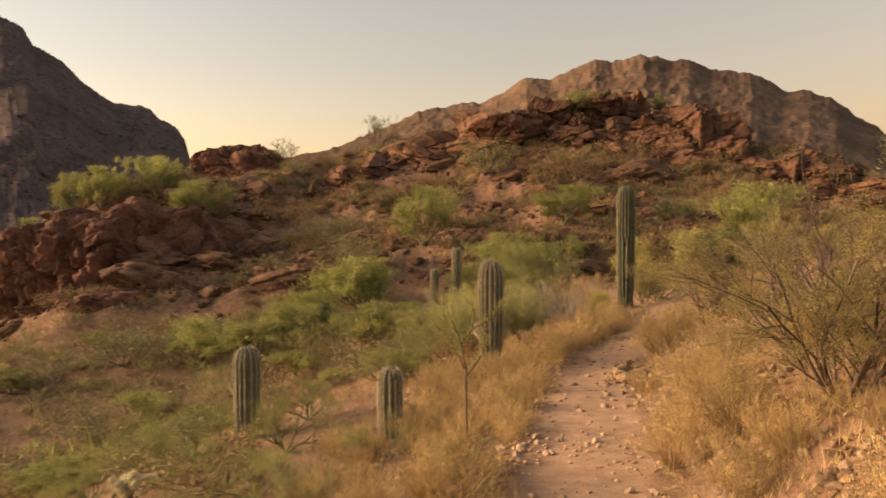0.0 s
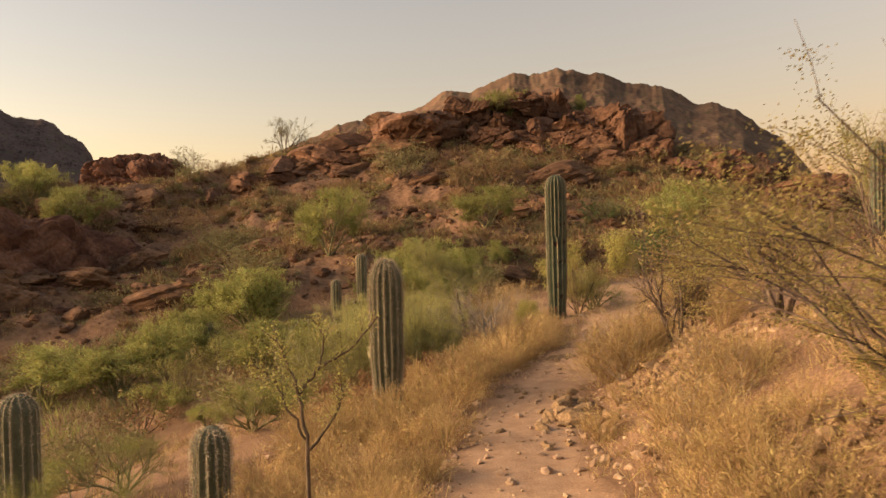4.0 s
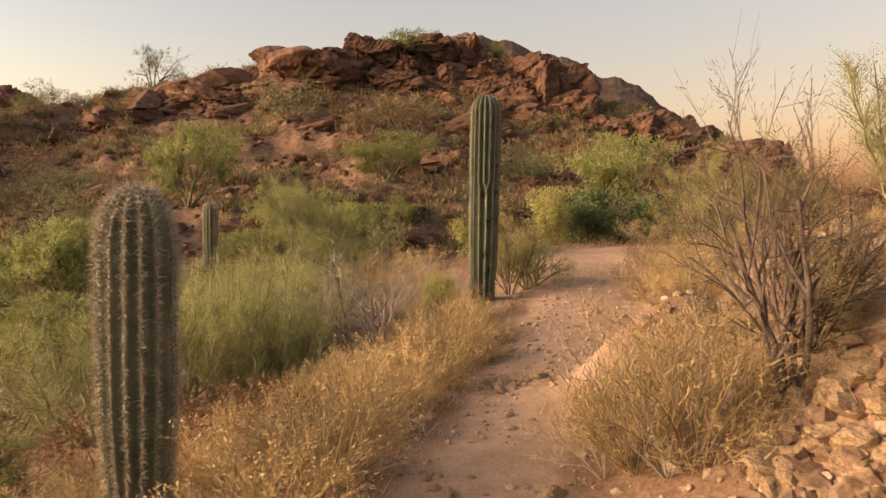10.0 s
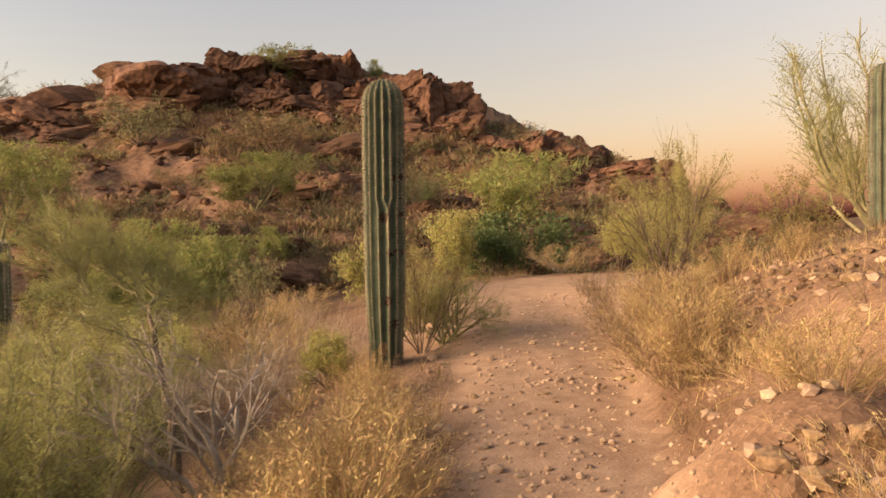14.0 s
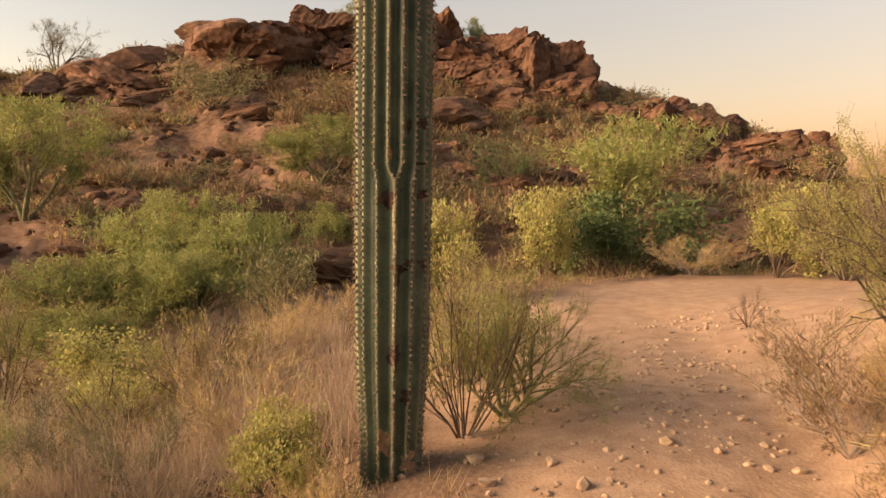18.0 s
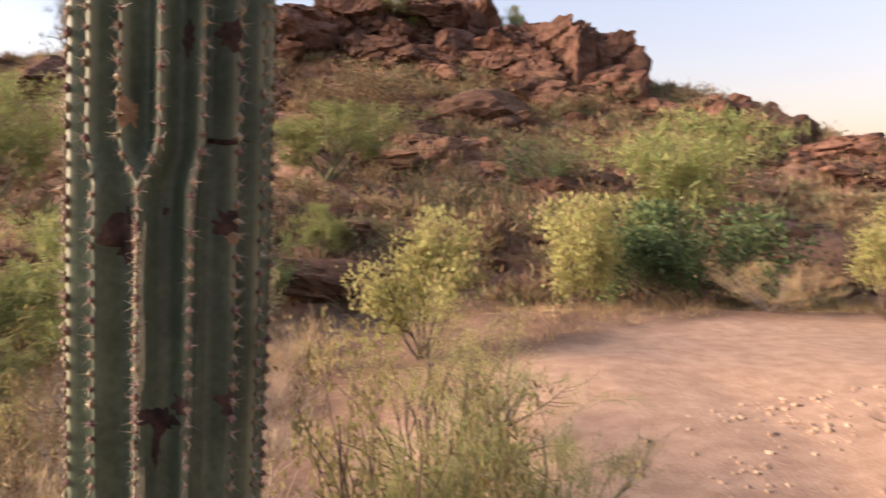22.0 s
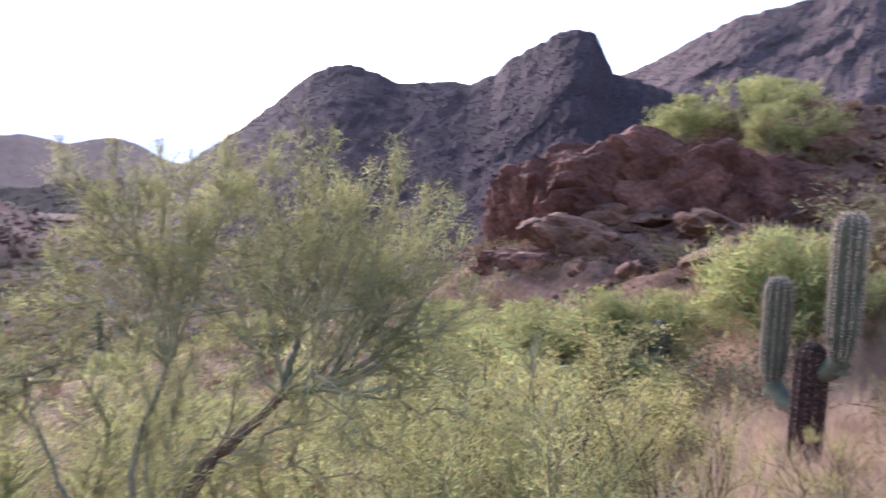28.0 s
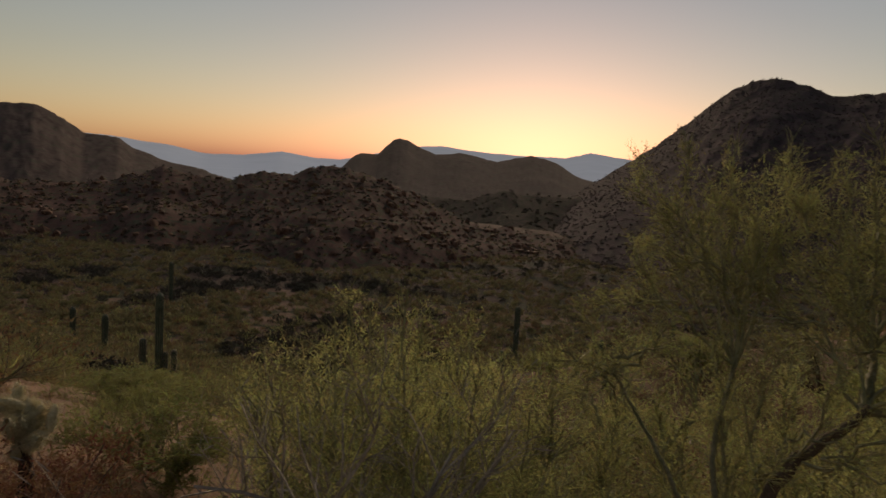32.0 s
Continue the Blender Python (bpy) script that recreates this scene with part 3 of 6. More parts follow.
def crag_shape(rng, level, cells=26, proud=0.16, squash=(1, 0.8, 0.75), dip=0.45, bed_cut=0.05):
    """A jointed outcrop: blocks that stand out or back, with open cracks and tilted bedding."""
    V, F = ICO[level]
    N = unit(rng.normal(size=(11, 3)))
    H = rng.uniform(0.6, 0.95, 11)
    dots = V @ N.T
    r = np.minimum(np.where(dots > 0.05, H / np.maximum(dots, 0.05), 9).min(1), 1.12)
    o = rng.uniform(0, 90)
    S = unit(rng.normal(size=(cells, 3))) * rng.uniform(0.7, 1.0, (cells, 1))
    warp = np.stack([fbm(V[:, 0] * 3 + o, V[:, 1] * 3 + V[:, 2] * 2, 3, 1), fbm(V[:, 1] * 3 + o, V[:, 2] * 3 + V[:, 0] * 2, 3, 2), fbm(V[:, 2] * 3 + o, V[:, 0] * 3 + V[:, 1] * 2, 3, 3)], -1) - 0.5
    Q = (V + 0.35 * warp) * np.array([1, 1, 1.7])
    D = np.linalg.norm(Q[:, None] - (S * np.array([1, 1, 1.7]))[None], axis=2)
    near = np.partition(D, 1, axis=1)[:, :2]
    cell = D.argmin(1)
    off = rng.uniform(-1, 1, cells)[cell] * proud
    crack = 1 - step(0.0, 0.10, near[:, 1] - near[:, 0])
    r = r * (1 + off - 0.16 * crack)
    r = r * (1 + 0.14 * (ridged(V[:, 0] * 4 + V[:, 2] * 3 + o, V[:, 1] * 4 - V[:, 2] * 2, 4, 3) - 0.6))
    W = V * r[:, None]
    bed = W[:, 2] + dip * W[:, 0] + 0.1 * warp[:, 0]
    cut = vnoise(bed * 7 + o, bed * 0 + o, 5)
    W[:, :2] *= (1 + bed_cut * (step(0.35, 0.6, cut) - 0.5))[:, None]
    return W * np.array(squash), F

# ---------------------------------------------------------------- the ground
def spaced(core, mid, out):
    """Coordinates, dense in the core, coarser in the middle stretch, growing outwards."""
    (a, b, s), (c, d, q) = core, mid
    v = list(np.arange(a, b, s)) + list(np.arange(b, d, q))
    lo, hi = list(np.arange(a - q, c, -q)), []
    g, p = q, lo[-1] if lo else a
    while p > -out:
        g *= 1.13
        p -= g
        lo.append(p)
    g, p = q, v[-1]
    while p < out:
        g *= 1.13
        p += g
        hi.append(p)
    return np.array(lo[::-1] + v + hi)


GX = spaced((-5.0, 12.5, 0.13), (-22.0, 30.0, 0.3), 4200)
GY = spaced((-3.0, 27.0, 0.13), (-12.0, 56.0, 0.3), 4200)
X, Y = np.meshgrid(GX, GY, indexing="ij")
Z = land(X, Y)
TR = trail_mask(X, Y)
HI = np.maximum(hill_mask(X, Y), 0.8 * step(-7, -16, X))
ny = len(GY)
i, j = np.meshgrid(np.arange(len(GX) - 1), np.arange(ny - 1), indexing="ij")
F = np.stack([i * ny + j, (i + 1) * ny + j, (i + 1) * ny + j + 1, i * ny + j + 1], -1).reshape(-1, 4)
V = np.stack([X, Y, Z], -1).reshape(-1, 3)
on = TR.ravel()[F].mean(1) > 0.5
far = np.hypot(V[F[:, 0], 0] - 3, V[F[:, 0], 1] - 18) > 90
slope = ~far & (V[F[:, 0], 0] < -15 - 2 * vnoise(V[F[:, 0], 1] * 0.3, V[F[:, 0], 1] * 0, 3)) & (HI.ravel()[F[:, 0]] < 0.81) & (hill_mask(V[F[:, 0], 0], V[F[:, 0], 1]) < 0.3)
for name, pick, label, category in (("valley_floor", far, "wide scrub-covered desert valley floor", "ground"), ("valley_slope", slope, "scrubby slope falling into the valley", "ground"), ("ground", ~on & ~far & ~slope, "red-brown gravelly desert hillside with loose stones", "ground"), ("trail", on, "trodden pale dirt footpath widening into a bare clearing", "trail")):
    G = F[pick]
    used, inv = np.unique(G, return_inverse=True)
    me = raw_mesh(name, V[used], inv.reshape(-1, 4), {"valley_floor": M_FLOOR, "valley_slope": M_SLOPE}.get(name, M_GROUND), True)
    for key, src in (("trodden", TR), ("rubble", HI)):
        me.attributes.new(key, "FLOAT", "POINT").data.foreach_set("value", src.ravel()[used].astype(np.float32))
    tagged(new(name, me), label, category, kind="structure")


# ---------------------------------------------------------------- mountains
SLOPES = {}
PX, PY, PZ = 3.0, 10.0, 1.1      # the middle of the walk, from which the ridges are laid out


def mountain(name, label, mat, az, el, crest, foot, foot_z, seed, rough=0.11, n=200, rows=40, jag=0.0):
    """A mountain whose ridge runs through the bearings az (degrees to the left of straight ahead) at the heights el (degrees), crest metres off."""
    az, el = np.array(az, float), np.array(el, float)
    o = np.argsort(az)
    a = np.linspace(az.min(), az.max(), n)
    e = np.interp(a, az[o], el[o])
    top = PZ + crest * np.tan(np.radians(e))
    v = np.concatenate([np.linspace(0, 1, rows), 1 + np.linspace(0.04, 0.9, rows // 3)])
    A, VV = np.meshgrid(np.radians(a), v, indexing="ij")
    T = np.repeat(top[:, None], len(v), 1)
    T = foot_z + (T - foot_z) * np.where(VV > 1, 1 - 0.9 * (VV - 1), 1)
    up = np.clip(VV, 0, 1)
    R = foot + (crest - foot) * VV
    hgt = T - foot_z
    w = np.radians(a)[:, None] * crest / 40
    gw, gv = np.radians(a)[:, None] * crest / 48 + seed, VV * (crest - foot) / 75 + seed * 3
    gul = ridged(gw + 0.5 * gv, gv, 6, seed) - 0.58
    env = np.sin(np.clip(VV, 0, 1) * math.pi) ** 0.7
    R = R + env * gul * np.minimum((crest - foot) * 0.22, 0.5 * np.maximum(hgt, 0))
    zz = foot_z + hgt * (up ** 1.25 + rough * env * 1.7 * gul)
    fine = ridged(gw * 6 + 2 * gv, gv * 6, 4, seed + 2) - 0.58
    zz = zz + hgt * rough * 0.36 * fine * step(0, 0.2, VV) * (1 - 0.6 * step(0.9, 1.0, VV))
    rocky = ridged(gw * 17 + 3 * gv, gv * 17, 3, seed + 4) - 0.58
    zz = zz + hgt * rough * 0.10 * rocky * (1 - 0.7 * step(0.9, 1.0, VV)) * step(0, 0.1, VV)
    notch = crest * math.radians(jag) * (ridged(a * 1.1, a * 0 + seed, 4, seed) - 0.6)
    zz = zz + notch[:, None] * np.exp(-((VV - 1) / 0.06) ** 2)
    Vv = np.stack([PX - np.sin(A) * R, PY + np.cos(A) * R, zz], -1).reshape(-1, 3)
    m = len(v)
    ii, jj = np.meshgrid(np.arange(n - 1), np.arange(m - 1), indexing="ij")
    Ff = np.stack([ii * m + jj, ii * m + jj + 1, (ii + 1) * m + jj + 1, (ii + 1) * m + jj], -1).reshape(-1, 4)
    ob = new(name, raw_mesh(name, Vv, Ff, mat, True))
    SLOPES[name] = Vv[(VV.ravel() > 0.05) & (VV.ravel() <= 1.0)]
    return tagged(ob, label, "mountain", kind="structure")


mountain("backdrop_mountain_ahead", "broad brown rocky mountain with scattered scrub", M_MT_NEAR,
         [18, 12, 10.3, 6, 3.7, 0.8, -1.6, -3.2, -4.7, -6.5, -8.5, -10, -11.3, -13.7, -15.1, -16.8, -18.3, -21.1, -23.3, -24.9, -26.6, -27.7, -29, -30.3, -31.7, -34.7, -40],
         [4.3, 5.4, 5.8, 7.5, 8.6, 9.15, 9.4, 10.2, 11.1, 11, 11.7, 12.2, 12, 12.5, 11.9, 11.9, 11.1, 10.6, 9.3, 9.1, 8.3, 7.2, 6.5, 4.75, 3.1, 0.4, -3], 420, 130, -12, 4, n=520, rows=80, jag=0.35)
mountain("backdrop_mountain_peaked", "dark grey rocky peak with long sloping shoulders", M_MT_LEFT,
         [55, 51, 49.2, 47.3, 45.3, 43.1, 41.1, 38.2, 36.7, 34.5, 32.8, 31.5, 30.9, 29.1, 28, 26.8, 25.9, 24.5, 23.5, 22.9, 21.8, 21.2, 20.8, 20.3, 18],
         [4, 6.5, 7.6, 8.3, 9.4, 10.6, 11.5, 12, 12.3, 13.1, 13.6, 13.1, 12, 11, 9.95, 9.1, 8.5, 8.5, 8.3, 7.6, 7, 6.2, 4.7, 2.5, 0], 420, 150, -15, 9, 0.065, n=520, rows=80, jag=0.3)
mountain("backdrop_mountain_knobbed", "rocky mountain with two knobs and a saddle, darkened as backlit", M_MT_KNOB,
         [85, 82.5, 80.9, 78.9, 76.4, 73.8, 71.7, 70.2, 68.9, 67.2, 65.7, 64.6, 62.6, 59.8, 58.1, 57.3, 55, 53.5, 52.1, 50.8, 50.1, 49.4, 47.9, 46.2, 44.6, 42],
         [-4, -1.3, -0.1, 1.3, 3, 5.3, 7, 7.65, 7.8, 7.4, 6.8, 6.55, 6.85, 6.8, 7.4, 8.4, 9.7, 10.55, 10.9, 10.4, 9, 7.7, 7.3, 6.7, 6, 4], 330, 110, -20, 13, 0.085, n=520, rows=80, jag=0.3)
mountain("backdrop_mountain_cones", "brown mountain with rounded cone tops, darkened as backlit and hazy", M_MT_FAR,
         [106, 102, 100.5, 99.6, 99.1, 98.6, 97.9, 97.1, 96.7, 96.1, 95.6, 94.9, 93.5, 91.4, 88.8, 86.2, 84.3, 82.8, 81.3, 79.4, 76], [-2.2, -0.6, 0.1, 1.05, 1.27, 1.25, 1.2, 2.0, 2.4, 2.5, 2.4, 1.95, 1.4, 1.68, 1.1, 1.79, 1.26, 0.42, -0.05, -0.8, -2], 900, 420, -35, 5, 0.06, n=360, rows=50, jag=0.15)
mountain("backdrop_mountain_side", "mountain shoulder falling towards the valley, darkened as backlit", M_MT_FAR,
         [150, 140, 130, 123.3, 121.3, 119.6, 118.3, 116.1, 115, 112.7, 110.8, 108.8, 106.7, 104], [6, 5.5, 4.2, 3.05, 3.1, 2.3, 1.4, 1.25, 0.5, -0.3, -0.6, -1.2, -1.9, -3], 560, 240, -32, 7, n=300, rows=50, jag=0.2)
mountain("backdrop_hill_small", "low dark rocky hill in the valley", M_LOWHILL, [116, 112, 106, 102, 98, 95, 92, 90, 88.4, 87.3, 85.8, 84, 81.9, 79, 75], [-3.2, -2.4, -1.9, -1.7, -1.6, -1.7, -1.9, -1.9, -1.4, -1, -1.25, -1.3, -1.2, -0.9, -1], 300, 140, -30, 3, 0.2, n=260, rows=40, jag=0.25)
mountain("backdrop_hill_across", "scrub-covered rocky hill across the valley", M_VALLEY,
         [150, 140, 130, 122.6, 119.2, 115.6, 112.2, 110.3, 107.9, 105.4, 102.9, 100.8, 98.7, 95.6, 93.4, 91.2, 89.4, 86.3, 82, 79.3, 75],
         [0, -1, -1.6, -2, -2.2, -1.85, -0.75, -1.25, -1.45, -0.7, -0.75, 0.1, -0.1, -1, -1.95, -2.9, -3.7, -3.95, -4.4, -5.4, -8], 190, 70, -19, 6, 0.26, n=420, rows=70, jag=0.6)
mountain("backdrop_range", "mountain range on the horizon, coloured pale blue as haze", M_RANGE,
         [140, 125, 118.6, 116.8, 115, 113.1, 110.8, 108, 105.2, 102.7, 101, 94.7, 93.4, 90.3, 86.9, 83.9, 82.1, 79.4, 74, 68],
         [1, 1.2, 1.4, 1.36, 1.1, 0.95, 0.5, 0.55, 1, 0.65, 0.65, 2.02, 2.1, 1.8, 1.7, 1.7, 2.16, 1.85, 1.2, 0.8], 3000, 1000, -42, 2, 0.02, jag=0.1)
mountain("backdrop_mountain_behind", "brown desert hills behind the trail", M_MT_NEAR, [-40, -60, -90, -120, -150, -180, -210], [-1, 2, 3, 5, 6, 5, 4], 500, 220, -25, 8, n=120, rows=24)

# ---------------------------------------------------------------- saguaros
def saguaro_body(height, radius, ribs, depth, seed, taper=0.75, waist=(), top=1.0, rows=120, per=8, merge=None):
    """A ribbed column: where its rib crests run, its radius by angle and height, and its mesh. merge: (angle, height) under which two ribs run together."""
    rng = np.random.default_rng(seed)
    wob = rng.uniform(-0.15, 0.15, ribs)
    start = merge[0] + math.pi / ribs if merge else 0.0
    base = start + (np.arange(ribs) + (0 if merge else 1) * wob) * 2 * math.pi / ribs
    deep = depth * rng.uniform(0.85, 1.15, ribs)

    def crests(z):
        """The angle of every rib at the heights z."""
        a = np.repeat(base[None], np.size(z), 0).reshape(*np.shape(z), ribs)
        if merge:
            k = step(merge[1] + 0.10, merge[1] - 0.02, np.asarray(z))
            gap = math.pi / ribs
            a[..., 0] -= gap * k
            a[..., -1] += gap * k
            a[..., 1] -= 0.5 * gap * k
            a[..., -2] += 0.5 * gap * k
        return a

    def rad(z):
        t = z / height
        r = radius * (1 - 0.10 * (1 - t) * np.where(t < 0.35, 1, 0) * (0.35 - t) / 0.35 * taper * 2.5)
        for wz, wa, ww in waist:
            r = r * (1 - wa * np.exp(-((z - wz) / ww) ** 2))
        cap = np.clip((z - (height - radius * 1.25 * top)) / (radius * 1.25 * top), 0, 1)
        return r * np.sqrt(np.maximum(1 - cap ** 2.2, 0.0))

    def across(a, z):
        d = np.abs(((a[..., None] - crests(z) + math.pi) % (2 * math.pi)) - math.pi)
        return d.argmin(-1), d.min(-1) * ribs / math.pi

    def surface(a, z):
        k, u = across(a, z)
        groove = deep[k] * np.sin(np.minimum(u, 1.0) * math.pi / 2) ** 1.15
        return rad(z) * (1 - groove)

    z = np.concatenate([np.linspace(-0.08, height - radius * 1.25 * top, rows), height - radius * 1.25 * top * (1 - np.sin(np.linspace(0.05, 1, 22) * math.pi / 2))])
    a = np.linspace(0, 2 * math.pi, ribs * per, endpoint=False)
    A, Zz = np.meshgrid(a, z, indexing="ij")
    R = surface(A, Zz)
    R = R * (1 + 0.012 * (fbm(A * 3, Zz * 4, 3, seed) - 0.5) * 2)
    V = np.stack([R * np.cos(A), R * np.sin(A), Zz], -1)
    pale = (1 - step(0.04, 0.32, across(A, Zz)[1])) * (0.1 + 0.75 * step(0.3, 0.7, fbm(A * 2, Zz * 3, 3, seed + 9)))
    n, m = V.shape[:2]
    ii, jj = np.meshgrid(np.arange(n), np.arange(m - 1), indexing="ij")
    F = np.stack([ii * m + jj, ((ii + 1) % n) * m + jj, ((ii + 1) % n) * m + jj + 1, ii * m + jj + 1], -1).reshape(-1, 4)
    return crests, surface, V.reshape(-1, 3), F, pale.ravel()


def skin_mesh(name, V, F, pale, mat):
    me = raw_mesh(name, V, F, mat, True)
    full = np.zeros(len(V), np.float32)
    full[:len(pale)] = pale
    me.attributes.new("crest", "FLOAT", "POINT").data.foreach_set("value", full)
    return me


def spines_for(rng, crests, surface, height, gap, long, count, dense_top, thick, radius, lo=0.05):
    """Areoles along every rib crest with a star of spines each."""
    knobs, sp = Geo(), Geo()
    P, O = [], []
    for k in range(crests(0.0).shape[-1]):
        z = lo + rng.uniform(0, gap)
        while z < height - 0.012:
            P.append((k, z))
            z += gap * rng.uniform(0.8, 1.2)
    P = np.array(P)
    P[:, 0] = crests(P[:, 1])[np.arange(len(P)), P[:, 0].astype(int)]
    r = surface(P[:, 0], P[:, 1])
    C = np.stack([r * np.cos(P[:, 0]), r * np.sin(P[:, 0]), P[:, 1]], -1)
    t = np.clip((P[:, 1] - (height - radius * 1.2)) / (radius * 1.2), 0, 1)[:, None]
    N = unit(np.concatenate([np.cos(P[:, :1]) * (1 - t * 0.8), np.sin(P[:, :1]) * (1 - t * 0.8), t], 1))
    # the woolly knobs
    Vo = np.array([[1, 0, 0], [-1, 0, 0], [0, 1, 0], [0, -1, 0], [0, 0, 1], [0, 0, -1.0]])
    Fo = np.array([[0, 2, 4], [2, 1, 4], [1, 3, 4], [3, 0, 4], [2, 0, 5], [1, 2, 5], [3, 1, 5], [0, 3, 5]])
    s = (0.0088 if gap > 0.028 else 0.0050) * rng.uniform(0.7, 1.25, (len(C), 1, 1)) * thick
    V = C[:, None] + Vo[None] * s * np.array([1, 1, 1.15])
    knobs.add(V.reshape(-1, 3), (Fo[None] + (np.arange(len(C)) * len(Vo))[:, None, None]).reshape(-1, 3))
    k = count
    B = np.repeat(C, k, 0)
    NN = np.repeat(N, k, 0)
    D = unit(NN * 0.75 + rng.normal(size=B.shape) * 0.75)
    D = np.where((D * NN).sum(1, keepdims=True) < 0.05, unit(D + 1.2 * NN), D)
    tt = np.repeat(np.clip((P[:, 1] - height * 0.55) / (height * 0.45), 0, 1), k)[:, None]
    L = long * rng.uniform(0.5, 1.3, (len(B), 1)) * (1 + dense_top * tt)
    S = unit(np.cross(D, rng.normal(size=B.shape)))
    Q = np.cross(D, S)
    w = 0.0011 * thick
    V = np.stack([B + S * w, B - S * w * 0.5 + Q * w, B - S * w * 0.5 - Q * w, B + D * L], 1)
    b = np.arange(len(B))[:, None] * 4
    sp.add(V, np.concatenate([b + [0, 1, 3], b + [1, 2, 3], b + [2, 0, 3]]))
    return knobs, sp


def patch(surface, a0, z0, wa, hz, seed, proud=0.006, n=14):
    """A rough scab that follows the ribbed skin round angle a0 and height z0."""
    rng = np.random.default_rng(seed)
    geo = Geo()
    u = np.linspace(0, 2 * math.pi, 44, endpoint=False)
    edge = 1 + 0.75 * (fbm(np.cos(u) * 2.6 + seed * 3.7, np.sin(u) * 2.6 + seed, 3, seed) - 0.5) * 2
    rr = np.linspace(0, 1, 7)
    U, Rr = np.meshgrid(u, rr, indexing="ij")
    E = edge[:, None] * Rr
    A = a0 + wa * E * np.cos(U)
    Zz = z0 + hz * E * np.sin(U)
    lift = proud * (1 - Rr ** 3) + proud * 0.8 * (fbm(U * 2 + seed, Rr * 6, 3, seed) - 0.5) * (1 - Rr ** 4) - 0.002 * Rr ** 6
    R = surface(A, Zz) + lift
    V = np.stack([R * np.cos(A), R * np.sin(A), Zz], -1)
    n, m = V.shape[:2]
    ii, jj = np.meshgrid(np.arange(n), np.arange(m - 1), indexing="ij")
    geo.add(V.reshape(-1, 3), np.stack([ii * m + jj, ((ii + 1) % n) * m + jj, ((ii + 1) % n) * m + jj + 1, ii * m + jj + 1], -1).reshape(-1, 4))
    return geo


def saguaro(at, height, radius, ribs, seed, label, rz=0, gap=0.03, long=0.025, count=7, dense_top=0.5, mat=None, rows=120, per=8, thick=1.0, merge=None, waist=(), top=1.0, depth=0.21, group="saguaro cacti", lean=(0, 0)):
    ob = thing("saguaro_cactus", at, rz, 1, label, "cactus", group)
    ob.matrix_basis = pose(*at, lean[0], lean[1], rz)
    ang, surface, V, F, pale = saguaro_body(height, radius, ribs, depth, seed, rows=rows, per=per, merge=merge, waist=waist, top=top)
    part("trunk", skin_mesh("trunk", V, F, pale, mat or M_SAG), ob)
    rng = np.random.default_rng(seed + 50)
    knobs, sp = spines_for(rng, ang, surface, height, gap, long, count, dense_top, thick, radius)
    part("areole_cover", knobs.mesh("areoles", M_AREOLE), ob, "brown woolly areoles along the ribs", "stuff")
    part("spine_cover", sp.mesh("spines", M_SPINE if gap > 0.028 else M_SPINE_YOUNG), ob, "pale needle spines", "stuff")
    return ob, surface, ang


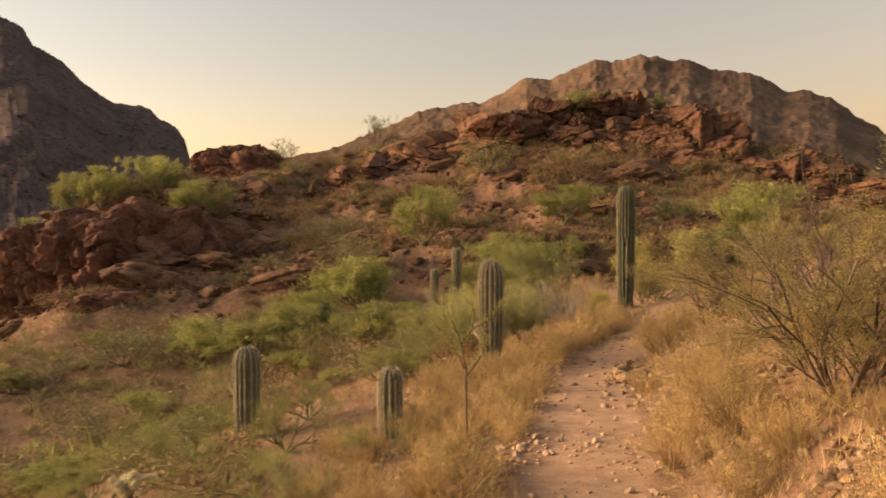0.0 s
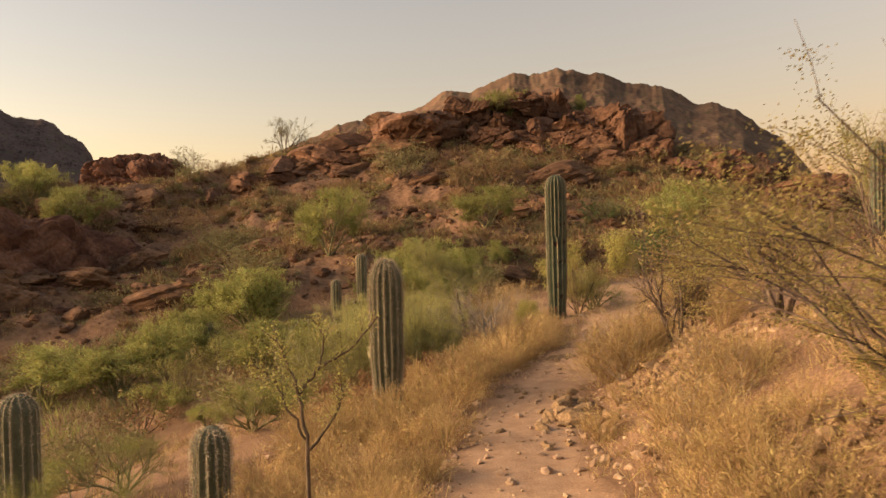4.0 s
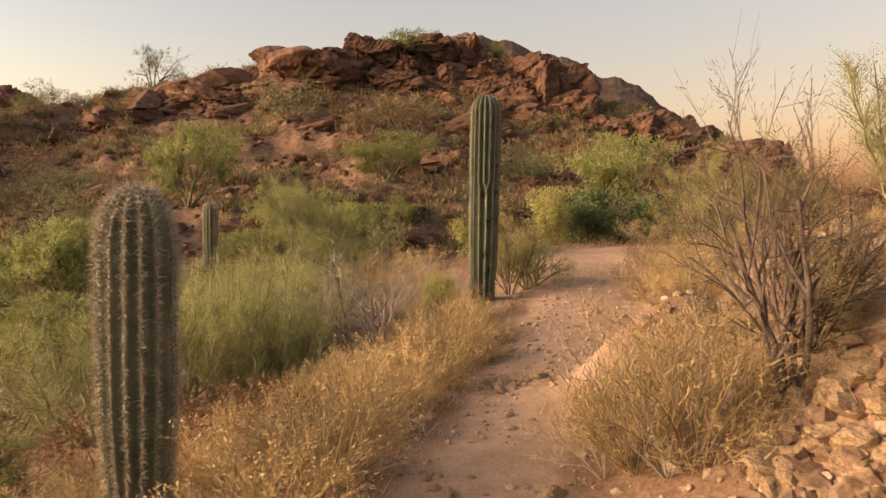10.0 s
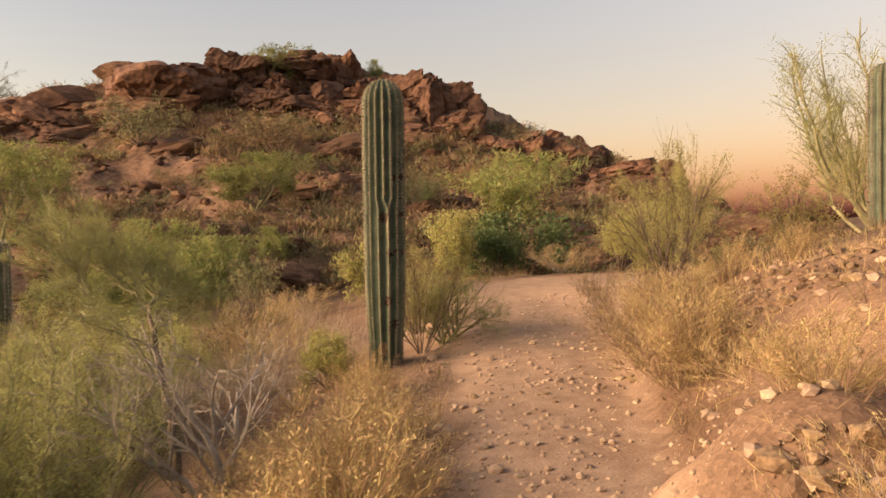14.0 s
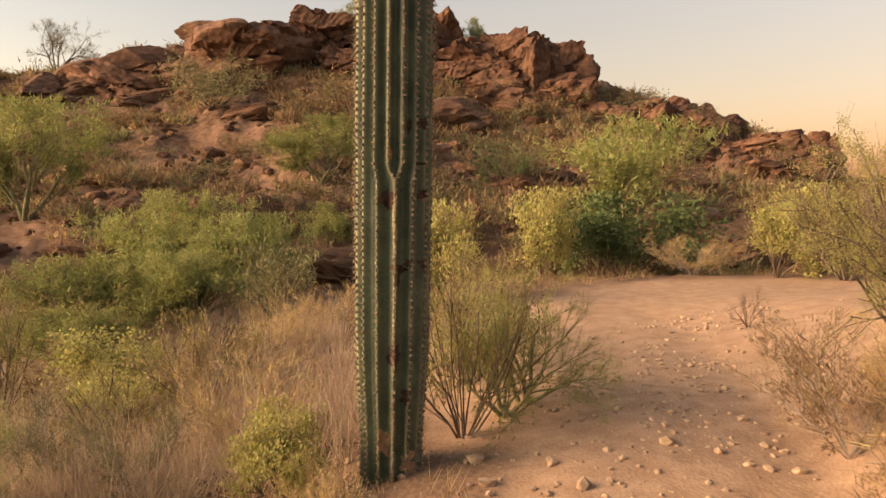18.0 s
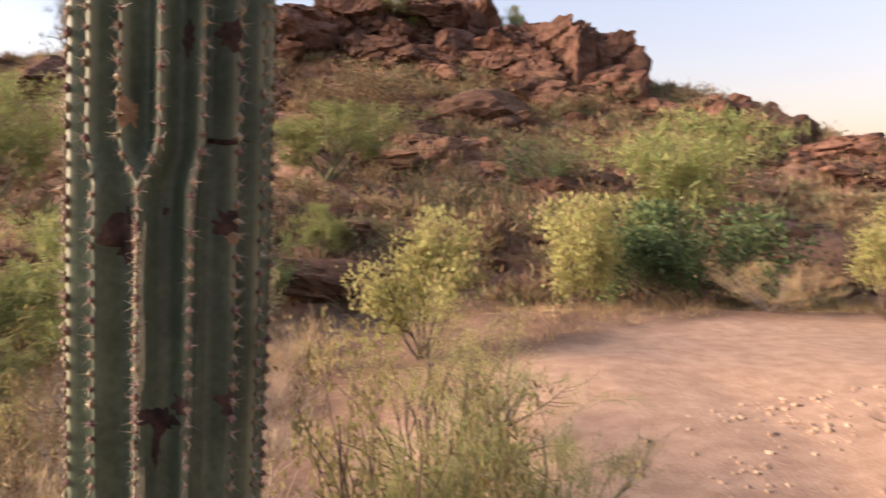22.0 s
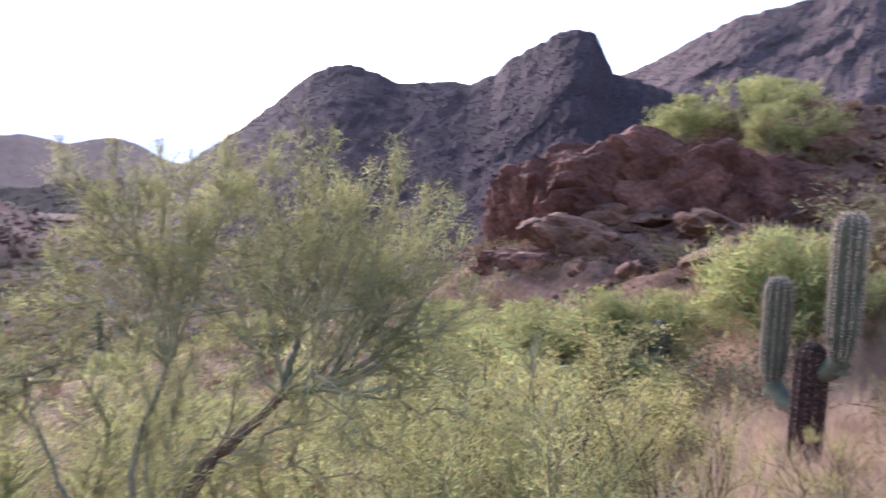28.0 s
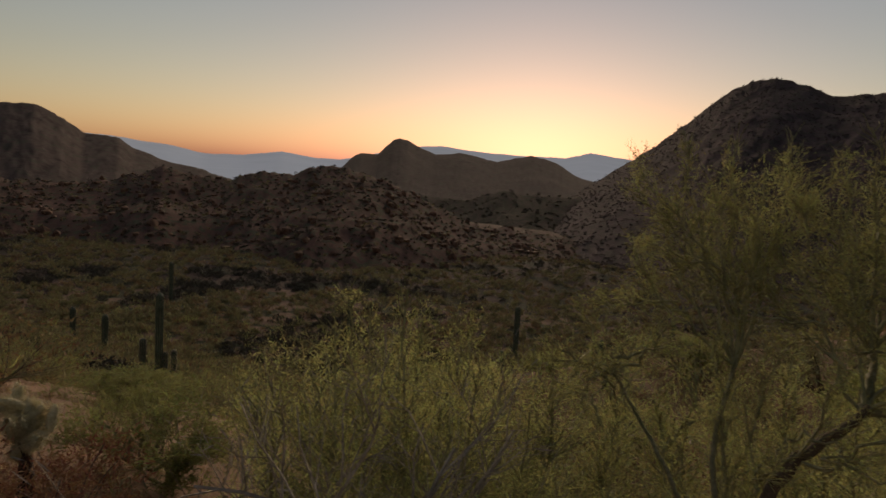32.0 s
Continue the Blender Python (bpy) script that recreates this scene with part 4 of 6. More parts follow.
# ---------------------------------------------------------------- shrubs
def shrub_meshes(kind, seed, fine=1.0):
    """The wood and the leaves of one shrub about 1 m high and wide."""
    rng = np.random.default_rng(seed)
    wood, tips, limbs = Geo(), [], []
    ends = fine >= 0.9 or kind == "bare"
    plain = fine < 2.0 and kind != "leafy"
    if kind == "palo_verde":
        for k in range(5):
            a = k * 2.4 + rng.uniform(-0.4, 0.4)
            lean = rng.uniform(0.35, 0.95)
            grow(rng, wood, tips, (0, 0, 0), (math.cos(a) * lean, math.sin(a) * lean, 1), rng.uniform(0.42, 0.55), 0.021, 3, 0.13, 0.05, 4, 5, (0.3, 1.0), 0.55, 0.72, ends, limbs)
        n = int(30 * fine)
        if fine >= 2:
            leaf = foliage(rng, tips, int(n * 1.15), 0.0082, 0.0023, 0.018, 0.4, 0.3)
            twig = foliage(rng, tips, 15, 0.055, 0.0013, 0.012, 0.8, 0.3, True)
            leaf.add(np.concatenate(twig.v), np.concatenate(twig.f))
        else:
            leaf = foliage(rng, tips, int(n * 1.5), 0.036 / fine ** 0.3, 0.0062 / fine ** 0.6, 0.026, 0.5, 0.35, plain)
    elif kind == "wisp":
        for k in range(17):
            a = k * 2.4 + rng.uniform(-0.4, 0.4)
            r = 0.42 * math.sqrt((k + 0.5) / 17)
            p = (0.10 * math.cos(a), 0.10 * math.sin(a), rng.uniform(0, 0.2))
            q = (r * math.cos(a), r * math.sin(a), rng.uniform(0.72, 1.05) * (1 - 0.9 * r * r))
            limb = Geo()
            tube(limb, np.array([(0.03 * math.cos(a), 0.03 * math.sin(a), 0), np.array(p) * 0.6, p]), (0.014, 0.011, 0.009), 5)
            limbs.append(limb)
            plume(rng, wood, tips, p, q, 0.009, 0.12, 0.24, 0.017)
        leaf = foliage(rng, tips, int(30 * fine), 0.0092, 0.0029, 0.02, 0.5, 0.3)
        twig = foliage(rng, tips, int(6 * fine), 0.05, 0.0014, 0.010, 0.9, 0.3, True)
        leaf.add(np.concatenate(twig.v), np.concatenate(twig.f))
    elif kind == "creosote":
        for k in range(13):
            a = k * 2.4 + rng.uniform(-0.4, 0.4)
            lean = rng.uniform(0.15, 1.5)
            grow(rng, wood, tips, (0.03 * math.cos(a), 0.03 * math.sin(a), 0), (math.cos(a) * lean, math.sin(a) * lean, 1), rng.uniform(0.5, 0.68), 0.008, 2, 0.13, 0.05, 5, 4, (0.12, 1.0), 0.55, 0.5, ends, limbs)
        if fine >= 3:
            leaf = foliage(rng, tips, int(62 * fine), 0.0056, 0.0030, 0.014, 0.5, 0.2)
        elif fine >= 1:
            leaf = foliage(rng, tips, int(44 * fine), 0.0072, 0.0036, 0.014, 0.5, 0.2)
        else:
            leaf = foliage(rng, tips, int(24 * fine), 0.016, 0.007 / min(1, fine) ** 0.5, 0.016, 0.6, 0.2, plain)
    elif kind == "leafy":
        for k in range(8):
            a = k * 2.4 + rng.uniform(-0.4, 0.4)
            lean = rng.uniform(0.2, 1.1)
            grow(rng, wood, tips, (0.02 * math.cos(a), 0.02 * math.sin(a), 0), (math.cos(a) * lean, math.sin(a) * lean, 1), rng.uniform(0.45, 0.6), 0.013, 2, 0.15, 0.04, 5, 4, (0.3, 1.0), 0.6, 0.55, ends, limbs)
        leaf = foliage(rng, tips, int(40 * fine), 0.034, 0.017 / min(1, fine) ** 0.6, 0.045, 0.4, 0.2)
    elif kind == "scrub":
        for k in range(12):
            a = k * 2.4 + rng.uniform(-0.4, 0.4)
            lean = rng.uniform(0.3, 1.6)
            grow(rng, wood, tips, (0, 0, 0), (math.cos(a) * lean, math.sin(a) * lean, 1), rng.uniform(0.4, 0.55), 0.007, 1, 0.2, 0.04, 6, 3, (0.25, 1.0), 0.6, 0.6, ends)
        leaf = foliage(rng, tips, int(34 * fine), 0.045, 0.008 / min(1, fine) ** 0.6, 0.035, 0.6, 0.15, plain)
    elif kind == "straw":
        for k in range(14):
            a = k * 2.4 + rng.uniform(-0.4, 0.4)
            lean = rng.uniform(0.1, 1.2)
            grow(rng, wood, tips, (0, 0, 0), (math.cos(a) * lean, math.sin(a) * lean, 1), rng.uniform(0.5, 0.7), 0.004, 1, 0.16, 0.06, 6, 3, (0.15, 1.0), 0.5, 0.6, True)
        leaf = foliage(rng, tips, int(24 * fine), 0.075, 0.0034, 0.022, 1.1, 0.35, True)
        small = foliage(rng, tips, int(14 * fine), 0.014, 0.006, 0.012, 0.6, 0.2)
        leaf.add(np.concatenate(small.v), np.concatenate(small.f))
    elif kind == "bare":
        for k in range(5):
            a = k * 2.4 + rng.uniform(-0.4, 0.4)
            lean = rng.uniform(0.2, 0.8)
            grow(rng, wood, tips, (0.02 * math.cos(a), 0.02 * math.sin(a), 0), (math.cos(a) * lean, math.sin(a) * lean, 1), rng.uniform(0.45, 0.6), 0.016, 3, 0.16, 0.05, 4, 5, (0.3, 1.0), 0.65, 0.62, True, limbs)
        leaf = foliage(rng, tips, max(1, int(4 * fine)), 0.03, 0.0022, 0.012, 1.0, 0.1)
    return limbs, wood, leaf


_SHRUB = {}


def shrub(kind, leaf_mat, wood_mat, at, high, wide, label, name, seed=0, fine=1.0, rz=0.0, group="", category="bush", sink=0.03):
    """A shrub of the given height and width; those that are alike share their meshes."""
    key = (kind, seed, fine, leaf_mat.name)
    if key not in _SHRUB:
        b, w, f = shrub_meshes(kind, seed, fine)
        co = np.concatenate(f.v)
        ext = (np.percentile(co[:, 2], 98), np.percentile(np.abs(co[:, :2]), 96) * 2)
        _SHRUB[key] = ([q.mesh("limb", wood_mat, True) for q in b], w.mesh("twigwork", wood_mat), f.mesh("foliage", leaf_mat), ext)
    b, w, f, ext = _SHRUB[key]
    ob = thing(name, (at[0], at[1], at[2] - sink), rz, 1, label, category, group)
    ob.scale = (wide / ext[1], wide / ext[1], high / ext[0])
    for q in b:
        part("limb", q, ob)
    part("twigwork", w, ob, kind="stuff")
    part("foliage", f, ob, kind="stuff")
    return ob


def grass_mesh(seed, stems=120, high=0.5, wide=0.34, flat=0.12):
    """A rounded clump of dry brush: fine stems that fan out to a dome, with twigs and small seed heads towards their ends."""
    rng = np.random.default_rng(seed)
    geo = Geo()
    a = rng.uniform(0, 2 * math.pi, stems)
    c = rng.uniform(flat, 1.0, stems)
    lump = 0.72 + 0.4 * vnoise(np.cos(a) * 1.5 + 5, np.sin(a) * 1.5 + c * 2, seed)
    r = rng.uniform(0.7, 1.08, stems) * lump
    sn = np.sqrt(1 - c * c)
    T = np.stack([wide * sn * np.cos(a), wide * sn * np.sin(a), high * (0.25 + 0.75 * c)], -1) * r[:, None]
    a0 = a + rng.normal(size=stems) * 0.6
    B = np.stack([0.07 * np.cos(a0), 0.07 * np.sin(a0), np.zeros(stems)], -1) * np.sqrt(rng.random((stems, 1)))
    M = B * 0.4 + T * np.array([0.42, 0.42, 0.62]) + rng.normal(size=(stems, 3)) * 0.02
    S = unit(np.cross(T - B, rng.normal(size=(stems, 3))))

    def at(t):
        return B * (1 - t) ** 2 + 2 * M * t * (1 - t) + T * t * t

    rows = []
    for t, k in ((0, 1.0), (0.35, 0.85), (0.7, 0.6)):
        q = at(t)
        rows += [q - S * 0.0026 * k, q + S * 0.0026 * k]
    rows.append(at(1.0))
    b = np.arange(stems)[:, None] * 7
    geo.add(np.stack(rows, 1), np.concatenate([b + [0, 1, 3], b + [0, 3, 2], b + [2, 3, 5], b + [2, 5, 4], b + [4, 5, 6]]))
    for t in (0.45, 0.58, 0.7, 0.8, 0.9, 0.97):
        for k in range(3):
            q = at(t)
            d = unit(unit(T) + rng.normal(size=q.shape) * 0.55 + np.array([0, 0, 0.25]))
            L = 0.11 * (1.15 - 0.5 * t)
            leaves(geo, rng, q, d, L, 0.0016, 0.0, True)
            if t > 0.6:
                e = q + d * L * rng.uniform(0.5, 1.0, (stems, 1))
                leaves(geo, rng, e, d + rng.normal(size=q.shape) * 0.7, 0.014, 0.0052, 0.0, True)
                leaves(geo, rng, e - d * 0.02, d + rng.normal(size=q.shape) * 0.9, 0.012, 0.0045, 0.0, True)
    return geo.mesh("blades", M_GRASS)


GRASS = [grass_mesh(100 + k, (80, 64, 90, 70, 76)[k], 0.5, (0.30, 0.36, 0.33, 0.38, 0.28)[k], (0.1, 0.05, 0.15, 0.0, 0.25)[k]) for k in range(5)]


def grass(at, high, wide, k, rz, label="rounded clump of golden dry brush", dry=None):
    ob = thing("dry_brush", (at[0], at[1], at[2] - 0.02), rz, 1, label, "bush", "dry brush clumps along the trail")
    s = high / 0.5
    ob.scale = (wide / 0.6, wide / 0.6, s)
    part("blade_cover", GRASS[k % 5], ob, kind="stuff")
    return ob

# ---------------------------------------------------------------- the saguaros
def on(x, y, dz=0.0):
    return (x, y, zat(x, y) + dz)


SAG_A = (4.46, 18.1)
big, skin, _ = saguaro(on(*SAG_A, -0.10), 3.13, 0.221, 17, 5, "tall ribbed green saguaro with dark scars beside the trail", 0, gap=0.036, long=0.026, count=9, dense_top=0.3,
                       rows=150, per=10, merge=(radians(-97), 1.78), waist=((0.35, 0.07, 0.25), (1.1, 0.03, 0.3)), depth=0.23)
for k, (ad, z, wa, hz, mat, nm, lb) in enumerate((
        (-109, 1.71, 0.19, 0.055, M_SCAR, "scar", "dark corky scar"), (-83, 1.33, 0.16, 0.030, M_SCAR, "scar", "dark corky scar"),
        (-97, 1.35, 0.15, 0.020, M_SCAR, "scar", "dark corky scar"), (-88, 1.29, 0.05, 0.055, M_SCAR, "scar", "dark corky scar"), (-73, 1.37, 0.08, 0.025, M_SCAR, "scar", "dark corky scar"),
        (-131, 1.31, 0.06, 0.022, M_CORK, "scab", "tan scab"), (-47, 1.75, 0.11, 0.028, M_SCAR, "hole", "dark bird hole"), (-45, 1.72, 0.06, 0.014, M_CORK, "scab", "tan rim of the hole"),
        (-105, 1.97, 0.07, 0.032, M_CORK, "scab", "tan scab"), (-51, 1.92, 0.13, 0.006, M_SCAR, "crack", "dark crack"), (-33, 1.93, 0.10, 0.006, M_SCAR, "crack", "dark crack"),
        (-84, 1.77, 0.035, 0.010, M_SCAR, "hole", "small dark hole"), (-41, 1.36, 0.14, 0.05, M_SCAR, "scar", "dark corky scar"),
        (-95, 0.85, 0.22, 0.07, M_SCAR, "scar", "dark corky scar"), (-70, 0.62, 0.18, 0.05, M_SCAR, "scar", "dark corky scar"),
        (-118, 0.35, 0.25, 0.08, M_CORK, "scab", "tan bark at the foot"), (-60, 0.22, 0.3, 0.09, M_CORK, "scab", "tan bark at the foot"),
        (-72, 2.12, 0.06, 0.035, M_SCAR, "scar", "dark corky scar"), (-46, 2.14, 0.10, 0.03, M_SCAR, "scar", "dark corky scar"), (-35, 1.1, 0.12, 0.04, M_SCAR, "scar", "dark corky scar"))):
    part(nm, patch(skin, radians(ad), z - 0.04, wa, hz, 30 + k).mesh(nm, mat, True), big, lb)
part("pale_rib", patch(skin, radians(-97), 1.54, 0.06, 0.27, 71, 0.003).mesh("pale_rib", M_PALE_RIB, True), big, "pale weathered rib under the fork")
part("pale_rib", patch(skin, radians(-96), 1.07, 0.05, 0.20, 72, 0.003).mesh("pale_rib", M_PALE_RIB, True), big, "pale weathered rib under the fork")
saguaro(on(0.87, 11.53, -0.04), 1.90, 0.192, 15, 8, "young saguaro with a dense pale crown of spines", 0, gap=0.024, long=0.044, count=13, dense_top=0.6, mat=M_SAG_GREY, rows=90, per=8, thick=1.2, waist=((0.4, 0.08, 0.3),), top=1.5)
saguaro(on(-0.44, 8.22, -0.12), 0.95, 0.145, 14, 9, "small young saguaro among grass and shrubs", 40, gap=0.024, long=0.034, count=9, mat=M_SAG_GREY, rows=50, per=5, thick=1.2)
saguaro(on(-2.65, 10.0, -0.06), 1.40, 0.185, 14, 10, "young saguaro half hidden by green shrubs", 70, gap=0.026, long=0.036, count=9, mat=M_SAG_GREY, rows=50, per=5, thick=1.2)
saguaro(on(-4.1, 24.1, -0.25), 1.37, 0.17, 13, 11, "small grey-green saguaro in the wash", 10, gap=0.04, long=0.035, count=6, mat=M_SAG_GREY, rows=50, per=6, thick=1.6)
saguaro(on(11.4, 17.8, -0.02), 2.35, 0.21, 15, 12, "saguaro on the bank among thin branches", 10, gap=0.04, long=0.03, count=6, rows=50, per=5, thick=1.4)


def armed_saguaro(at, trunk, arms, label, seed, rz=0, mat=None, stump=None, group="saguaro cacti"):
    """A trunk (height, radius) with upright arms, each (x, y, from, to, radius)."""
    ob = thing("saguaro_cactus", at, rz, 1, label, "cactus", group)
    h, r = trunk
    ang, surf, V, F, pale = saguaro_body(h, r, 12, 0.18, seed, rows=50, per=6)
    tr = part("trunk", skin_mesh("trunk", V, F, pale, stump or mat or M_SAG_GREY), ob, "dark corky trunk" if stump else "")
    rng = np.random.default_rng(seed)
    _, sp = spines_for(rng, ang, surf, h, 0.05, 0.03, 5, 0.3, 1.5, r)
    part("spine_cover", sp.mesh("spines", M_SPINE), tr, "", "stuff")
    for q, (ax, ay, z0, z1, ar) in enumerate(arms):
        ang, surf, V, F, pale = saguaro_body(z1 - z0, ar, 12, 0.18, seed + q + 1, rows=40, per=6, waist=((0.0, 0.35, 0.12),))
        V = V + np.array([ax, ay, z0])
        g = Geo()
        g.add(V, F)
        d = np.array([ax, ay, 0.0])
        t = np.linspace(0, 1, 8)[:, None]
        P = np.array([0, 0, z0 - 0.12]) + d * t + np.array([0, 0, 1.0]) * 0.16 * t ** 3
        tube(g, P, np.linspace(ar * 0.6, ar * 0.72, 8), 10)
        arm = part("arm", skin_mesh("arm", np.concatenate(g.v), np.concatenate(g.f), pale, mat or M_SAG_GREY), ob, "pale spiny upright arm")
        _, sp = spines_for(rng, ang, surf, z1 - z0, 0.03, 0.035, 9, 0.6, 1.9, ar)
        me = sp.mesh("spines", M_SPINE)
        me.transform(Matrix.Translation((ax, ay, z0)))
        part("spine_cover", me, arm, "", "stuff")
    return ob


armed_saguaro(on(0.0, 21.95, -0.17), (1.36, 0.15), ((-0.41, 0.02, 0.84, 1.89, 0.125), (0.25, 0.02, 1.22, 2.53, 0.135)), "three-armed saguaro with a dark corky trunk and pale arms", 60, stump=M_SCAR)
for x, y, h, r, arms in ((-22.7, 3.55, 3.85, 0.15, ((0.05, -0.6, 0.7, 2.1, 0.13), (0.1, 0.62, 0.9, 1.75, 0.11), (-0.1, 0.2, 0.8, 1.6, 0.10))),):
    armed_saguaro(on(x, y, -0.1), (h, r), arms, "tall many-armed saguaro on the valley slope", 70, mat=M_SAG)
for k, (x, y, h, r) in enumerate(((-39.5, 17.1, 4.15, 0.27), (-32.4, 16.05, 3.6, 0.23), (-60, 19, 4.5, 0.25), (-52, 25, 4.0, 0.25), (-62, 4, 3.6, 0.25), (-43, -9, 2.6, 0.22), (-48, -14, 2.5, 0.22), (-70, -16, 4, 0.25), (-66, 34, 3.5, 0.24))):
    saguaro(on(x, y, -0.05), h, r, 12, 80 + k, "single column saguaro on the scrubby slope below", k * 30, gap=0.12, long=0.05, count=4, rows=16, per=4, thick=3)


# ---------------------------------------------------------------- chollas
def cholla(at, label, seed, high=0.7):
    """A teddy-bear cholla: a dark stem and stubby joints thick with pale spines."""
    ob = thing("cholla_cactus", at, 0, 1, label, "cactus", "cholla cacti")
    rng = np.random.default_rng(seed)
    stem = Geo()
    P = np.array([[0, 0, -0.05], [0.01, 0, 0.15], [0, 0.02, 0.3], [0.02, 0.02, high * 0.6]])
    tube(stem, P, np.array([0.05, 0.045, 0.04, 0.03]), 8)
    part("stem", stem.mesh("stem", M_SCAR, True), ob, "dark woody stem")
    for k in range(15):
        a, z = k * 2.4, high * rng.uniform(0.45, 0.8)
        d = unit(np.array([math.cos(a), math.sin(a), rng.uniform(0.3, 1.1)]))
        p = np.array([0, 0, z])
        n = int(rng.integers(1, 3))
        for j in range(n):
            L = rng.uniform(0.09, 0.15)
            q = p + d * L
            g = Geo()
            t = np.linspace(0, 1, 6)[:, None]
            tube(g, p + (q - p) * t, 0.026 * np.sin(np.linspace(0.5, 2.8, 6)) + 0.004, 8)
            jt = part("joint", g.mesh("joint", M_CHOLLA, True), ob, "stubby pale joint")
            c = 420
            s = Geo()
            u = rng.uniform(0, 1.05, (c, 1))
            e = unit(np.cross(np.repeat(d[None], c, 0), rng.normal(size=(c, 3))))
            leaves(s, rng, p + (q - p) * u + e * 0.022, e + d * 0.2 + rng.normal(size=(c, 3)) * 0.3, 0.028, 0.0022, 0.0, True)
            part("spine_cover", s.mesh("spine_cover", M_CHOLLA), jt, "", "stuff")
            p, d = q, unit(d + rng.normal(size=3) * 0.5 + np.array([0, 0, 0.3]))
    return ob


cholla(on(-2.75, 6.4), "pale spiny teddy-bear cholla among the shrubs", 5, 0.55)
cholla(on(0.75, 13.1), "pale spiny cholla on the slope below the trail", 6, 0.9)

# ---------------------------------------------------------------- shrubs and small trees
def pv(x, y, h, w, seed=0, fine=0.6, label="green palo verde shrub with fine twigs", rz=0):
    return shrub("palo_verde", M_PV, M_BARK_GREEN, on(x, y), h, w, label, "palo_verde", seed, fine, rz, "palo verde shrubs")


def creosote(x, y, h, w, seed=0, fine=0.7, label="olive creosote bush with thin dark stems", rz=0, mat=None):
    return shrub("creosote", mat or M_CREO, M_DEADWOOD, on(x, y), h, w, label, "creosote_bush", seed, fine, rz, "creosote bushes")


def scrub(x, y, h, w, seed=0, fine=0.6, mat=None, label="low olive-brown desert scrub", rz=0, name="scrub_bush"):
    return shrub("scrub", mat or M_OLIVE, M_DEADWOOD, on(x, y), h, w, label, name, seed, fine, rz, "desert scrub")


def leafy(x, y, h, w, mat, seed=0, fine=0.7, label="dense dark green shrub", rz=0):
    return shrub("leafy", mat, M_BARK, on(x, y), h, w, label, "leafy_shrub", seed, fine, rz, "leafy shrubs")


def bare(x, y, h, w, seed=0, label="leafless dark twiggy shrub", rz=0, fine=1.0):
    return shrub("bare", M_DEADWOOD, M_DEADWOOD, on(x, y), h, w, label, "bare_shrub", seed, fine, rz, "bare shrubs")


# along the trail
creosote(3.15, 5.0, 1.4, 2.3, 1, 3.6, "large spreading creosote bush with olive leaves", 20)
bare(3.75, 6.5, 1.25, 1.3, 2, "thin bare twiggy shrub on the bank", 200)


def crooked_sapling(at, stems, label, seed):
    """A thin young tree of crooked stems, each along its own line, with sparse small leaves near their ends."""
    ob = thing("young_tree", at, 0, 1, label, "tree", "")
    rng = np.random.default_rng(seed)
    wood, tips = Geo(), []
    for n, (radius, line) in enumerate(stems):
        K = np.array(line, float) - np.array(at)
        t = np.linspace(0, len(K) - 1, 4 * len(K))
        P = np.stack([np.interp(t, np.arange(len(K)), K[:, q]) for q in range(3)], -1) + rng.normal(size=(4 * len(K), 3)) * 0.005
        g = Geo()
        tube(g, P, np.linspace(radius, radius * 0.4, len(P)), 6)
        part("branch" if n else "trunk", g.mesh("stem", M_BARK, True), ob)
        for k in range(len(P) // 3, len(P) - 1):
            for side in range(2):
                d = unit(unit(P[k + 1] - P[k]) * 0.6 + unit(rng.normal(size=3)) + np.array([0, 0, 0.3]))
                q = P[k] + d * rng.uniform(0.04, 0.13)
                tube(wood, np.array([P[k], q]), (0.0022, 0.0011), 4)
                tips.append((P[k], q))
    part("twigwork", wood.mesh("twigwork", M_BARK), ob, kind="stuff")
    part("foliage", foliage(rng, tips, 20, 0.017, 0.009, 0.018, 0.4, 0.2).mesh("foliage", M_YELLOW), ob, "sparse pale yellow-green leaves", "stuff")
    return ob


crooked_sapling(on(0.45, 6.6, -0.05), (
    (0.013, ((0.45, 6.60, zat(0.45, 6.6) - 0.05), (0.43, 6.64, 0.12), (0.39, 6.70, 0.36), (0.50, 6.76, 0.49), (0.67, 6.80, 0.58), (0.83, 6.84, 0.75))),
    (0.008, ((0.39, 6.70, 0.36), (0.33, 6.73, 0.54), (0.24, 6.78, 0.66))),
    (0.008, ((0.43, 6.64, 0.12), (0.34, 6.62, 0.30), (0.26, 6.66, 0.46), (0.16, 6.70, 0.52))),
    (0.009, ((0.43, 6.64, 0.05), (0.55, 6.70, 0.18), (0.63, 6.73, 0.34), (0.60, 6.75, 0.47))),
    (0.007, ((0.50, 6.76, 0.49), (0.52, 6.80, 0.64), (0.47, 6.82, 0.76)))), "thin crooked sapling with sparse yellow-green leaves", 4)
bare(4.1, 10.75, 1.6, 1.25, 1, "dead-looking thorny shrub with dark bare branches", 30)
creosote(4.35, 11.0, 1.1, 1.3, 4, 1.2, rz=90)
bare(4.6, 9.4, 1.2, 1.6, 2, rz=140)



def wisp(x, y, h, w, seed=0, label="airy pale green palo verde of feathery shoots", rz=0):
    return shrub("wisp", M_WISP, M_SHOOT, on(x, y), h, w, label, "palo_verde", seed, 1.0, rz, "palo verde shrubs")


